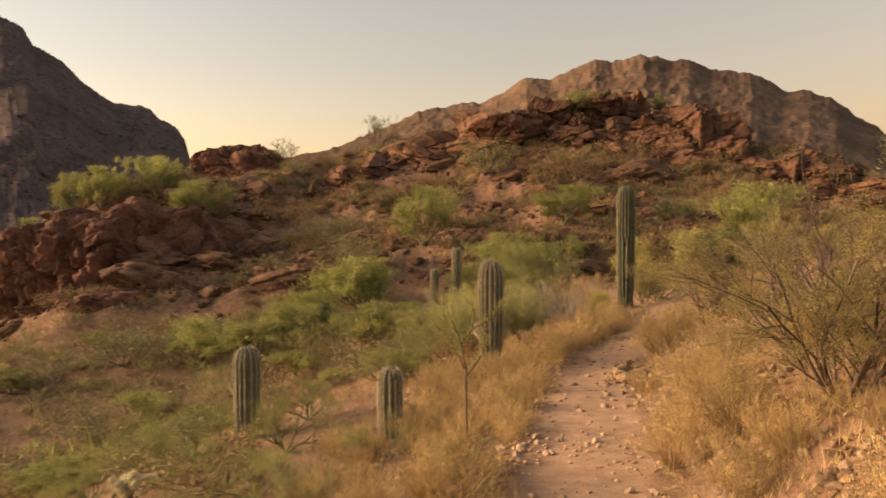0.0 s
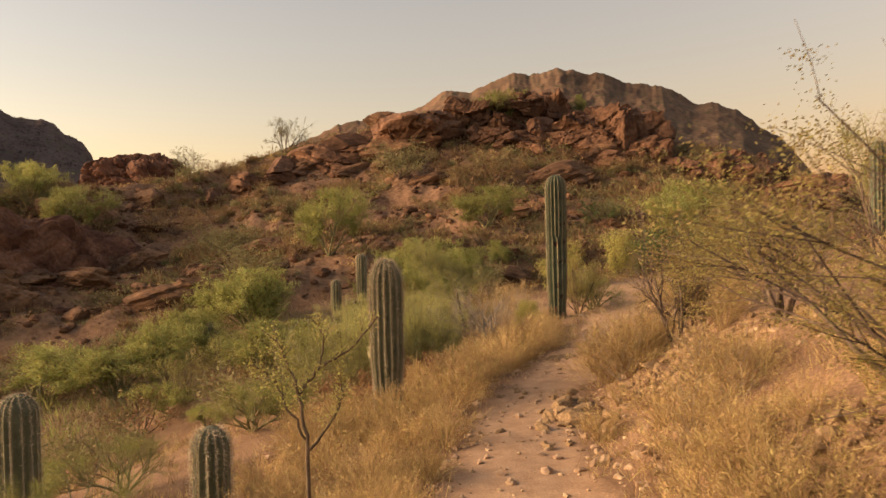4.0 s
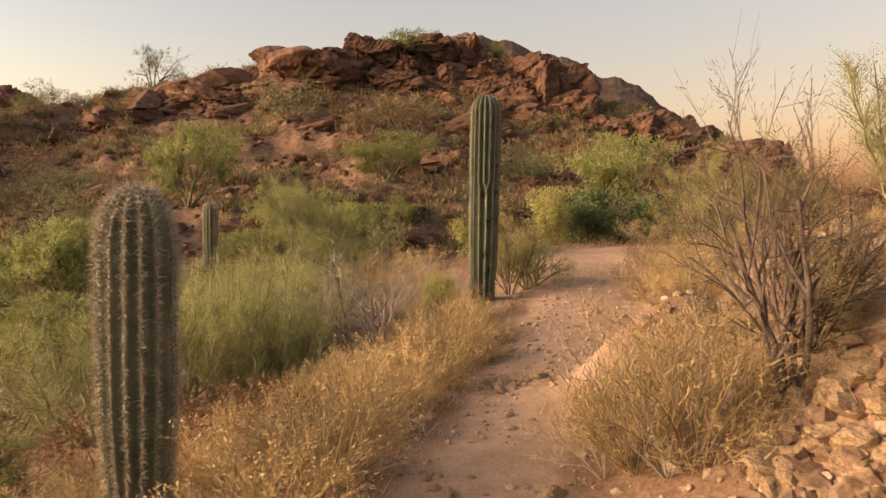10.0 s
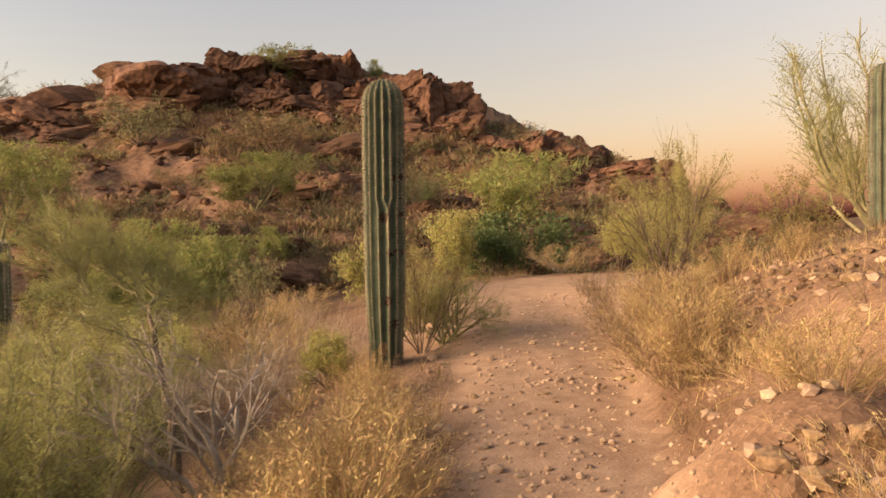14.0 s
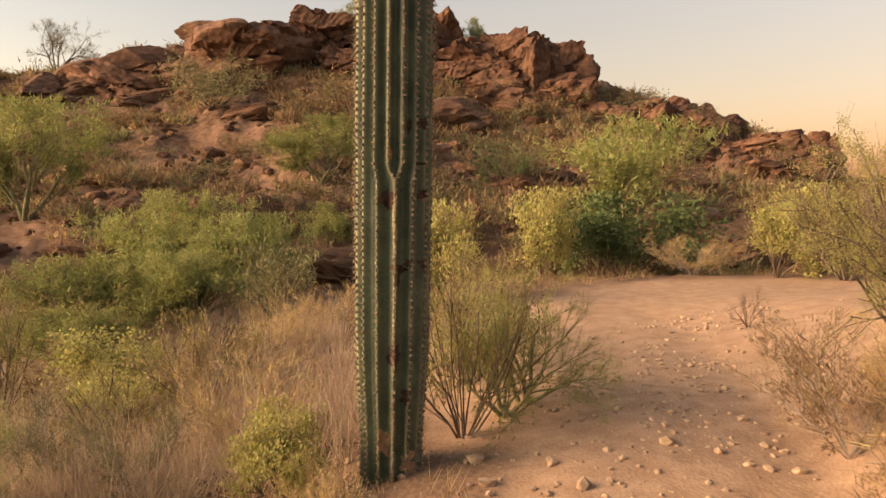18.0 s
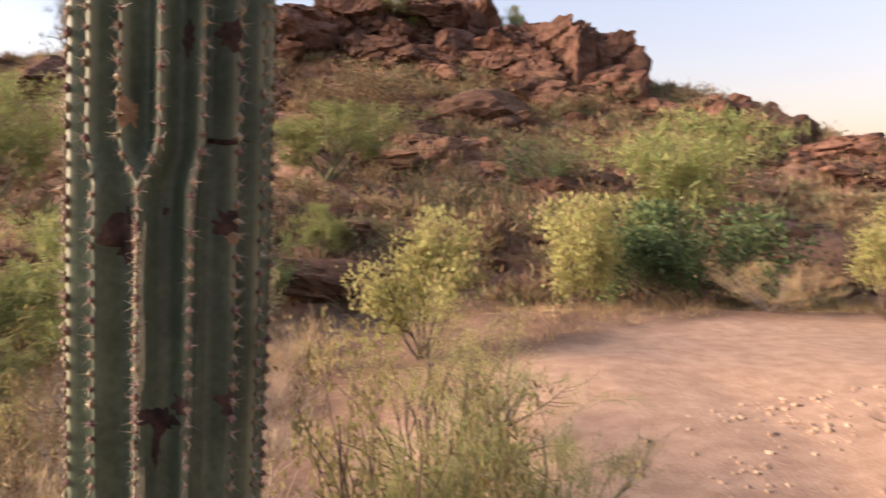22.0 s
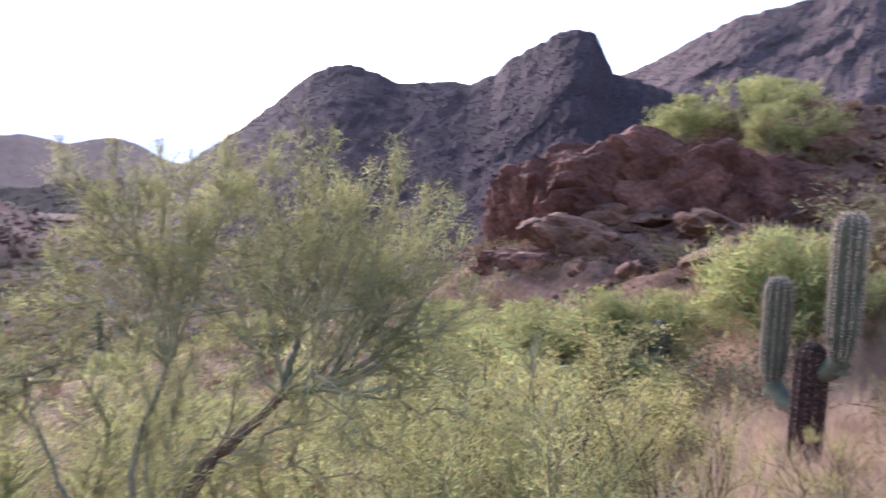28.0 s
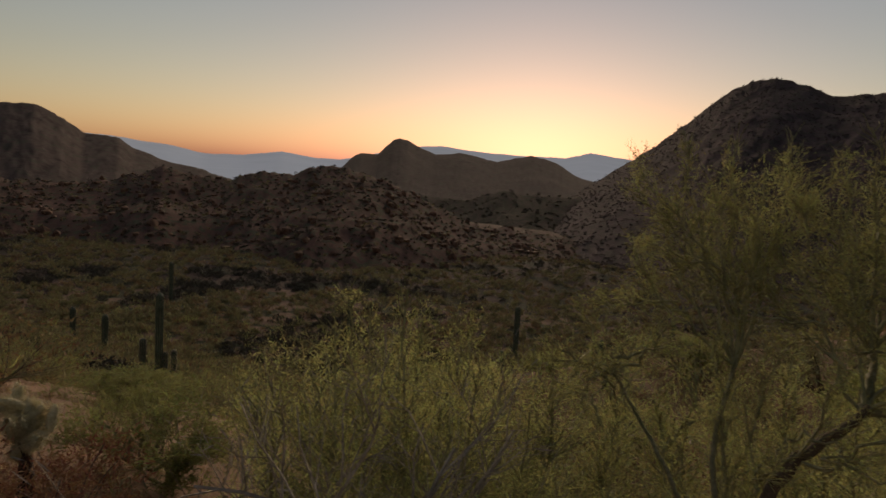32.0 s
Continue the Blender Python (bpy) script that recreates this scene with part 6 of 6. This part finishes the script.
tufts("wash_grass_cover", "pale pinkish dry grass in the wash", wash, 9000, 18, 0.40, 0.0045, M_PALEGRASS, 59)
tufts("tall_grass_cover", "tall golden dry grass along the trail", trail_side, 1100, 18, 0.26, 0.0026, M_GRASS, 60)
tufts("dry_grass_cover", "short dry grass and litter on the hillside", near_slope, 9000, 12, 0.19, 0.003, M_GRASS, 61)
tufts("dry_weed_cover", "brown dry weeds on the hillside", near_slope, 8000, 12, 0.24, 0.0034, M_DRY, 62)
tufts("slope_grass_cover", "dry brown grass between the rocks of the hill", hill_slope, 5200, 10, 0.26, 0.012, M_DRY, 63)
tufts("slope_weed_cover", "olive weeds between the rocks of the hill", hill_slope, 2200, 10, 0.30, 0.014, M_OLIVE, 64)


def valley_scrub(name, label, count, size, mat, seed, slope=None, bare=False):
    """Far scrub, each a small dome of leaf flakes."""
    r = np.random.default_rng(seed)
    xs, ys = [], []
    while sum(map(len, xs)) < count:
        x, y = valley(r, 5000, bare)
        xs.append(x)
        ys.append(y)
    x, y = np.concatenate(xs)[:count], np.concatenate(ys)[:count]
    z = land(x, y)
    if slope is not None:
        x, y, z = SLOPES[slope][r.integers(len(SLOPES[slope]), size=count)].T
    k = 54
    s = np.repeat(size * (0.4 + r.random(count) ** 2), k)[:, None]
    d = unit(r.normal(size=(count * k, 3)))
    d[:, 2] = np.abs(d[:, 2])
    P = np.repeat(np.stack([x, y, z], -1), k, 0) + d * s * np.array([0.6, 0.6, 0.55]) * r.uniform(0.4, 1, (count * k, 1))
    geo = Geo()
    leaves(geo, r, P, d * 0.7 + r.normal(size=P.shape) * 0.5 + np.array([0, 0, 0.4]), 0.18 * size, 0.075 * size, 0.0, True)
    return tagged(new(name, geo.mesh(name, mat)), label, "scrub", kind="stuff")


valley_scrub("valley_scrub", "olive desert scrub covering the valley slope", 7000, 1.1, M_OLIVE, 65)
valley_scrub("valley_bushes", "olive bushes in the valley", 2000, 1.6, M_OLIVE, 66)
valley_scrub("valley_dry_brush", "dry brown brush in the valley", 4200, 1.0, M_DRY, 67)
valley_scrub("mountain_scrub", "low scrub on the knobbed mountain", 6500, 1.05, M_SLOPESCRUB, 92, "backdrop_mountain_knobbed")
valley_scrub("peak_scrub", "low scrub on the peaked mountain", 5000, 1.1, M_SLOPESCRUB, 93, "backdrop_mountain_peaked")
valley_scrub("floor_scrub", "brown scrub across the valley floor", 3000, 1.3, M_FARSCRUB, 94, bare=True)
valley_scrub("hillside_scrub", "olive scrub on the hill across the valley", 4600, 1.0, M_FARSCRUB, 68, "backdrop_hill_across")
valley_scrub("hillside_dark_scrub", "dark green scrub on the hill across the valley", 1200, 1.0, M_OLIVE, 69, "backdrop_hill_across")


def domes(name, label, where, count, size, mat, seed, k=60, leaf=(0.10, 0.02)):
    """Low rounded scrub over a slope, each a dome of thin twigs, in one mesh."""
    r = np.random.default_rng(seed)
    xs, ys = [], []
    while sum(map(len, xs)) < count:
        x, y = where(r, 5000)
        xs.append(x)
        ys.append(y)
    x, y = np.concatenate(xs)[:count], np.concatenate(ys)[:count]
    one = size * (0.35 + 0.9 * r.random(count) ** 2)
    s = np.repeat(one, k)[:, None]
    d = unit(r.normal(size=(count * k, 3)))
    d[:, 2] = np.abs(d[:, 2])
    P = np.repeat(np.stack([x, y, land(x, y) - 0.03], -1), k, 0) + d * s * np.array([0.75, 0.75, 0.6]) * r.uniform(0.25, 1, (count * k, 1)) * (1 + 0.5 * r.normal(size=(count * k, 1)) * 0.4)
    geo = Geo()
    leaves(geo, r, P, d * 0.8 + r.normal(size=P.shape) * 0.5 + np.array([0, 0, 0.5]), leaf[0] * size, leaf[1] * size, 0.0, True)
    return tagged(new(name, geo.mesh(name, mat)), label, "scrub", kind="stuff")


def below(r, n):
    x, y = -5 - 60 * r.random(n) ** 1.25, r.uniform(-30, 38, n)
    keep = ((x < -21) | (np.abs(y - 15.1 - (x - 4.42) * 0.44) > 1.6)) & (fbm(x * 0.35, y * 0.35, 3, 71) > 0.33) & (hill_mask(x, y) < 0.5)
    return x[keep], y[keep]


def hill_scrub(r, n):
    x, y = r.uniform(-26, 28, n), r.uniform(25, 50, n)
    keep = (hill_mask(x, y) > 0.3) & (fbm(x * 0.45, y * 0.45, 3, 73) > 0.46) & ~((x < -8.5) & (x > -19) & (y < 39.5))
    return x[keep], y[keep]


domes("slope_dry_scrub", "dry tan scrub between the rocks of the hill", hill_scrub, 2100, 0.85, M_DRY, 81, 100, (0.2, 0.045))
domes("slope_straw_scrub", "pale straw scrub between the rocks of the hill", hill_scrub, 1000, 0.6, M_GRASS, 82, 70, (0.2, 0.034))
domes("slope_olive_scrub", "olive scrub between the rocks of the hill", hill_scrub, 850, 0.85, M_OLIVE, 83, 100, (0.18, 0.05))
domes("hollow_scrub", "olive green scrub on the slope below the trail", below, 2600, 0.95, M_OLIVE, 84, 60, (0.2, 0.035))
domes("hollow_green_scrub", "yellow-green scrub on the slope below the trail", below, 900, 1.1, M_PV, 85, 80, (0.2, 0.022))
domes("hollow_dry_scrub", "dry straw scrub on the slope below the trail", below, 2200, 0.65, M_DRY, 86, 50, (0.26, 0.03))
valley_scrub("foothill_scrub", "dark scrub on the low hill in the valley", 1500, 1.8, M_FARSCRUB, 91, "backdrop_hill_small")

# ---------------------------------------------------------------- rocks
ROCKS = [raw_mesh("rock", *crag_shape(np.random.default_rng(200 + k), 3, 9, 0.12, (1, 0.85, 0.7)), M_ROCK, False) for k in range(8)]
CRAGS = [raw_mesh("crag", *crag_shape(np.random.default_rng(300 + k), 5, 34 if k % 3 == 0 else 26), M_ROCK_DARK if k % 3 == 0 else M_ROCK, False) for k in range(9)]
BLOCKS = [raw_mesh("block", *crag_shape(np.random.default_rng(390 + k), 5, 34, 0.17, (1, 0.9, 0.9), 0.3, 0.03), M_ROCK, False) for k in range(5)]
SLABS = [raw_mesh("slab", *crag_shape(np.random.default_rng(350 + k), 5, 13, 0.07, (1, 0.9, 0.85), 0.3, 0.012), M_ROCK, False) for k in range(5)]
CLIFFS = [raw_mesh("cliff", *crag_shape(np.random.default_rng(330 + k), 5, 15, 0.07, (1, 0.9, 0.85), 0.3, 0.02), M_ROCK_DARK, True) for k in range(4)]
ROCKS_PALE = [raw_mesh("pale_rock", *rock_shape(np.random.default_rng(220 + k), 3, 14, 0.13, (1, 0.85, 0.75)), M_STONE, False) for k in range(4)]
rr = np.random.default_rng(77)


def crag(x, y, sx, sy, sz, label="weathered red-brown rock outcrop", dz=0.0, k=None, rz=None, tilt=8, shapes=CRAGS):
    k = int(rr.integers(9)) if k is None else k
    ob = new("rock_outcrop", shapes[k])
    ob.matrix_basis = pose(x, y, zat(x, y) + dz, rr.uniform(-tilt, tilt), rr.uniform(-tilt, tilt), rr.uniform(0, 360) if rz is None else rz) @ Matrix.Diagonal((sx, sy, sz, 1))
    return tagged(ob, label, "rock", "rock outcrops on the hill")


# the red cliff above the wash
def cliff_mass(at, length, width, high, rz, seed, label):
    """A steep-sided, flat-topped mass of bulging jointed rock."""
    V, F = ICO[6]
    p = np.abs(V)
    r = (p[:, 0] ** 3.2 + p[:, 1] ** 3.2 + p[:, 2] ** 3.2) ** (-1 / 3.2)
    W = V * r[:, None]
    o = seed * 7.3
    rng = np.random.default_rng(seed)
    bulge = fbm(W[:, 0] * 2.2 + o, W[:, 1] * 2.2 + o + W[:, 2] * 0.5, 2, seed) - 0.5
    warp = np.stack([fbm(W[:, 0] * 4 + o, W[:, 1] * 4 + W[:, 2] * 2, 3, 1), fbm(W[:, 1] * 4 + o, W[:, 2] * 4 + W[:, 0] * 2, 3, 2), fbm(W[:, 2] * 4 + o, W[:, 0] * 4 + W[:, 1] * 2, 3, 3)], -1) - 0.5
    k = 1 + 0.4 * bulge
    for cells, proud, open_by in ((26, 0.07, 0.10), (170, 0.025, 0.045)):
        S = unit(rng.normal(size=(cells, 3))) * np.array([1, 1, 0.8])
        D = np.linalg.norm((unit(W) + 0.3 * warp)[:, None] * np.array([1.6, 1.3, 0.8]) - (S * np.array([1.6, 1.3, 0.8]))[None], axis=2)
        near = np.partition(D, 1, axis=1)[:, :2]
        k = k + rng.uniform(-1, 1, cells)[D.argmin(1)] * proud - open_by * (1 - step(0.0, 0.07, near[:, 1] - near[:, 0]))
    small = ridged(W[:, 0] * 14 + W[:, 2] * 5 + o, W[:, 1] * 9 - W[:, 2] * 6, 4, seed + 2) - 0.6
    k = k + 0.09 * small
    W = W * k[:, None] * np.array([length, width, high])
    ob = new("rock_cliff", raw_mesh("rock_cliff", W, F, M_ROCK_DARK, False))
    ob.matrix_basis = pose(*at, 0, 0, rz)
    return tagged(ob, label, "rock")


cliff_mass((-13.9, 34.0, -0.9), 4.8, 2.4, 3.1, 62, 3, "dark red bulging cliff face above the wash")
cliff_mass((-17.2, 32.2, -1.2), 2.6, 2.0, 2.5, 40, 5, "low dark red rock shoulder beside the cliff")
cliff_mass((-20.0, 68.5, zat(-20.0, 68.5) - 0.4), 4.2, 3.2, 2.9, 5, 9, "brown rocky knob behind the ridge")
cliff_mass((-11.6, 28.6, -2.1), 2.8, 1.2, 1.1, 35, 8, "low dark ledge in the wash")
for x, y, a, b, c in ((-11.0, 38.3, 1.2, 1.0, 0.8), (-9.6, 33.6, 0.7, 0.6, 0.5), (-11.2, 31.4, 0.8, 0.7, 0.5), (-10.2, 36.2, 0.8, 0.7, 0.6)):
    crag(x, y, a, b, c, "broken dark red rock below the cliff", -0.2, int(rr.integers(4)), shapes=CLIFFS)
# the ridge line
for x, y, a, b, c, dz in ((-8.0, 45.5, 1.6, 1.2, 0.7, 0), (-6.4, 46.2, 1.9, 1.3, 0.9, 0), (-4.6, 46.6, 2.0, 1.4, 0.9, 0), (-2.6, 46.8, 2.1, 1.5, 1.0, 0.1), (-0.4, 47.0, 2.4, 1.6, 1.1, 0.1), (1.8, 47.2, 2.6, 1.7, 1.2, 0.1), (4.0, 47.5, 2.2, 1.6, 1.1, 0.1), (6.2, 47.6, 1.6, 1.3, 1.3, 0.3),
                          (7.0, 46.0, 1.6, 1.3, 1.0, 0), (9.5, 48.4, 1.6, 1.4, 1.0, 0.2), (11.3, 48.6, 1.3, 1.2, 1.5, 0.6), (12.4, 47.4, 2.4, 1.7, 1.2, 0.2), (14.4, 46.2, 2.0, 1.7, 1.7, 0.2), (15.6, 45.0, 1.7, 1.6, 1.9, 0.2), (13.2, 45.0, 2.0, 1.5, 1.3, 0), (11.0, 45.6, 2.2, 1.5, 1.1, 0), (9.0, 45.5, 1.8, 1.3, 0.9, 0), (15.0, 43.2, 1.5, 1.3, 1.2, 0), (12.5, 43.0, 1.7, 1.2, 0.9, 0),
                          (18.6, 41.5, 1.8, 1.4, 1.0, 0.2), (19.6, 40.6, 1.5, 1.3, 0.9, 0.2), (17.0, 42.0, 1.3, 1.1, 0.7, 0), (20.9, 40.4, 1.5, 1.2, 0.9, 0), (21.6, 38.6, 1.6, 1.3, 0.8, 0.1), (22.4, 37.4, 1.4, 1.2, 0.9, 0.1), (21.2, 36.4, 1.3, 1.2, 0.8, 0), (20.0, 36.6, 1.4, 1.0, 0.7, 0), (18.8, 38.0, 1.6, 1.0, 0.7, 0),):
    if x < 6:
        crag(x, y, a * 1.3, b * 1.3, c * 1.5, "massive red-brown slab on the ridge", dz - 0.75, int(rr.integers(5)), shapes=SLABS)
    else:
        crag(x, y, a * 1.15, b * 1.15, c * 1.15, "craggy red-brown rock on the ridge", dz - 0.3, int(rr.integers(5)), shapes=BLOCKS)
for x, y, a, b, c, dz in ((14.6, 45.0, 1.9, 1.5, 2.3, -0.1), (15.9, 44.2, 1.1, 1.3, 1.7, 0.1), (13.0, 44.6, 1.5, 1.2, 1.5, 0), (18.2, 41.6, 1.6, 1.3, 1.3, 0.1), (19.8, 40.2, 1.2, 1.1, 1.1, 0.1), (22.3, 37.0, 1.3, 1.2, 1.2, 0), (23.0, 37.2, 0.9, 0.9, 1.2, 0.1), (20.6, 42.2, 1.2, 1.1, 1.2, 0.1), (10.0, 45.9, 1.6, 1.3, 1.2, 0), (8.2, 47.0, 1.3, 1.2, 1.2, 0)):
    crag(x, y, a, b, c, "massive blocky red-brown rock on the crest", dz, int(rr.integers(5)), shapes=BLOCKS)
# ledges and boulders over the slope
LEDGES = [raw_mesh("ledge", *crag_shape(np.random.default_rng(370 + k), 4, 13, 0.12, (1.1, 0.85, 0.8), 0.3, 0.015), M_ROCK, False) for k in range(7)]
n = 0
while n < 260:
    x, y = rr.uniform(-22, 26), rr.uniform(27.5, 49)
    d = fbm(x * 0.35, y * 0.35, 2, 41)
    if hill_mask(x, y) < 0.6 or d < 0.45:
        continue
    n += 1
    s = 0.2 + 1.15 * rr.random() ** 2.6
    ob = new("rock", LEDGES[n % 7] if s > 0.4 else ROCKS[n % 8])
    ob.matrix_basis = pose(x, y, zat(x, y) - 0.08 * s, rr.uniform(-16, 10), rr.uniform(-16, 16), rr.uniform(-50, 50)) @ Matrix.Diagonal((s * rr.uniform(1, 1.7), s, s * rr.uniform(0.6, 0.95), 1))
    tagged(ob, "broad reddish ledge on the rocky slope" if s > 0.4 else "broken reddish boulder on the slope", "rock", "boulders on the slope")
# half buried rocks in the trail
for x, y, s in ((2.8, 9.7, 0.24), (2.62, 9.95, 0.2), (2.5, 10.1, 0.14), (2.85, 10.15, 0.2), (2.7, 10.5, 0.16), (3.0, 11.1, 0.13), (3.42, 13.35, 0.10), (3.3, 13.5, 0.08), (3.55, 13.3, 0.07), (3.2, 13.3, 0.07), (3.45, 13.6, 0.06), (3.75, 10.3, 0.15), (3.95, 10.1, 0.12), (4.15, 10.5, 0.16), (6.3, 19.4, 0.05)):
    ob = new("trail_rock", ROCKS_PALE[int(s * 100) % 4])
    ob.matrix_basis = pose(x, y, zat(x, y) - 0.15 * s, rr.uniform(-12, 12), rr.uniform(-12, 12), rr.uniform(0, 360)) @ Matrix.Diagonal((s * 1.3, s, s * 0.7, 1))
    tagged(ob, "half-buried pale rock in the dirt trail", "rock", "rocks in the trail")

# broken rock that crops out in the trail and on its banks
for cx, cy, r0, count, big_one in ((2.75, 9.75, 0.36, 26, 0.15), (2.75, 10.25, 0.28, 14, 0.11), (2.95, 10.9, 0.35, 18, 0.10), (3.3, 13.25, 0.32, 16, 0.08), (1.45, 9.7, 0.3, 12, 0.07), (3.65, 10.4, 0.35, 16, 0.11), (4.0, 10.2, 0.4, 18, 0.13), (4.2, 10.7, 0.35, 14, 0.13), (4.5, 11.6, 0.5, 14, 0.12), (5.9, 16.2, 0.5, 14, 0.05), (5.2, 16.0, 0.5, 14, 0.04), (2.35, 11.3, 0.3, 14, 0.06), (2.2, 12.1, 0.3, 10, 0.05), (2.3, 9.1, 0.3, 12, 0.06), (1.2, 8.2, 0.25, 8, 0.05)):
    for q in range(count):
        x, y = cx + rr.normal() * r0 * 0.6, cy + rr.normal() * r0 * 0.6
        s = big_one * (0.25 + 0.75 * rr.random() ** 2)
        ob = new("trail_rock", ROCKS_PALE[q % 4])
        ob.matrix_basis = pose(x, y, zat(x, y) + 0.1 * s, rr.uniform(-25, 25), rr.uniform(-25, 25), rr.uniform(0, 360)) @ Matrix.Diagonal((s * 1.25, s, s * 0.75, 1))
        tagged(ob, "half-buried pale rock in the dirt trail", "rock", "rocks in the trail")


def stones(name, label, count, where, lo, hi, mat, seed, level=1):
    """Loose stones lying on the ground, in one mesh."""
    r = np.random.default_rng(seed)
    pts = []
    while len(pts) < count:
        x, y = where(r, 4000)
        pts += list(zip(x, y))
    pts = np.array(pts[:count])
    z = land(pts[:, 0], pts[:, 1])
    S = lo + (hi - lo) * r.random(count) ** 4
    shapes = [rock_shape(np.random.default_rng(seed + 5 + k), level, 9, 0.05, (1, 0.8, 0.65)) for k in range(6)]
    geo = Geo()
    for k, (W, Fr) in enumerate(shapes):
        pick = np.arange(count) % 6 == k
        c = pick.sum()
        a = r.uniform(0, 2 * math.pi, c)
        ca, sa = np.cos(a)[:, None], np.sin(a)[:, None]
        x = W[None, :, 0] * ca - W[None, :, 1] * sa
        y = W[None, :, 0] * sa + W[None, :, 1] * ca
        zz = np.repeat(W[None, :, 2], c, 0)
        Vv = np.stack([x, y, zz], -1) * S[pick][:, None, None] + np.stack([pts[pick, 0], pts[pick, 1], z[pick] + S[pick] * 0.12], -1)[:, None]
        geo.add(Vv.reshape(-1, 3), (Fr[None] + (np.arange(c) * len(W))[:, None, None]).reshape(-1, 3))
    return tagged(new(name, geo.mesh(name, mat, False)), label, "stones", kind="stuff")


def by_trail(r, n):
    y = r.uniform(-1, 20, n)
    x = trail_x(y) + r.normal(size=n) * 1.6
    keep = r.random(n) > trail_mask(x, y) * 0.8
    return x[keep], y[keep]


def on_hill(r, n):
    x, y = r.uniform(-22, 26, n), r.uniform(26.5, 49, n)
    keep = (hill_mask(x, y) > 0.4) & (fbm(x * 0.5, y * 0.5, 2, 43) > 0.45)
    return x[keep], y[keep]


def rubble_bank(r, n):
    y = r.uniform(3, 16, n)
    x = trail_x(y) + 0.9 + np.abs(r.normal(size=n)) * 1.0
    keep = fbm(x * 0.9, y * 0.9, 2, 47) > 0.5
    return x[keep], y[keep]


stones("loose_stones", "loose pale stones along the trail", 5200, by_trail, 0.006, 0.07, M_PEBBLE, 400)
stones("rubble", "pale rubble on the bank", 5200, rubble_bank, 0.006, 0.085, M_STONE, 420)
stones("slope_rubble", "small reddish rubble on the rocky hill", 5500, on_hill, 0.04, 0.26, M_ROCK, 440)


def hill_blocks(r, n):
    x, y = r.uniform(-22, 26, n), r.uniform(28, 49, n)
    keep = (hill_mask(x, y) > 0.5) & (fbm(x * 0.4, y * 0.4, 3, 45) > 0.5)
    return x[keep], y[keep]


def on_trail(r, n):
    y = r.uniform(-1, 21, n)
    x = trail_x(y) + r.normal(size=n) * 0.55
    keep = (fbm(x * 1.3, y * 1.3, 3, 49) > 0.45) | (r.random(n) < 0.15)
    return x[keep], y[keep]


stones("slope_blocks", "broken reddish blocks over the rocky hill", 1500, hill_blocks, 0.10, 0.42, M_ROCK, 460, 2)
stones("trail_gravel", "loose gravel trodden into the trail", 6500, on_trail, 0.005, 0.036, M_PEBBLE, 480)
P = SLOPES["backdrop_hill_across"]
g = Geo()
rq = np.random.default_rng(490)
shapes = [rock_shape(np.random.default_rng(500 + k), 1, 9, 0.06, (1, 0.8, 0.8)) for k in range(6)]
pick = P[rq.integers(len(P), size=2600)]
for k, p in enumerate(pick):
    W, Fr = shapes[k % 6]
    g.add(W * (0.3 + 1.1 * rq.random() ** 3) + p + np.array([rq.normal() * 0.6, rq.normal() * 0.6, -0.05]), Fr)
tagged(new("hillside_boulders", g.mesh("hillside_boulders", M_ROCK)), "reddish boulders on the hill across the valley", "rock", kind="stuff")
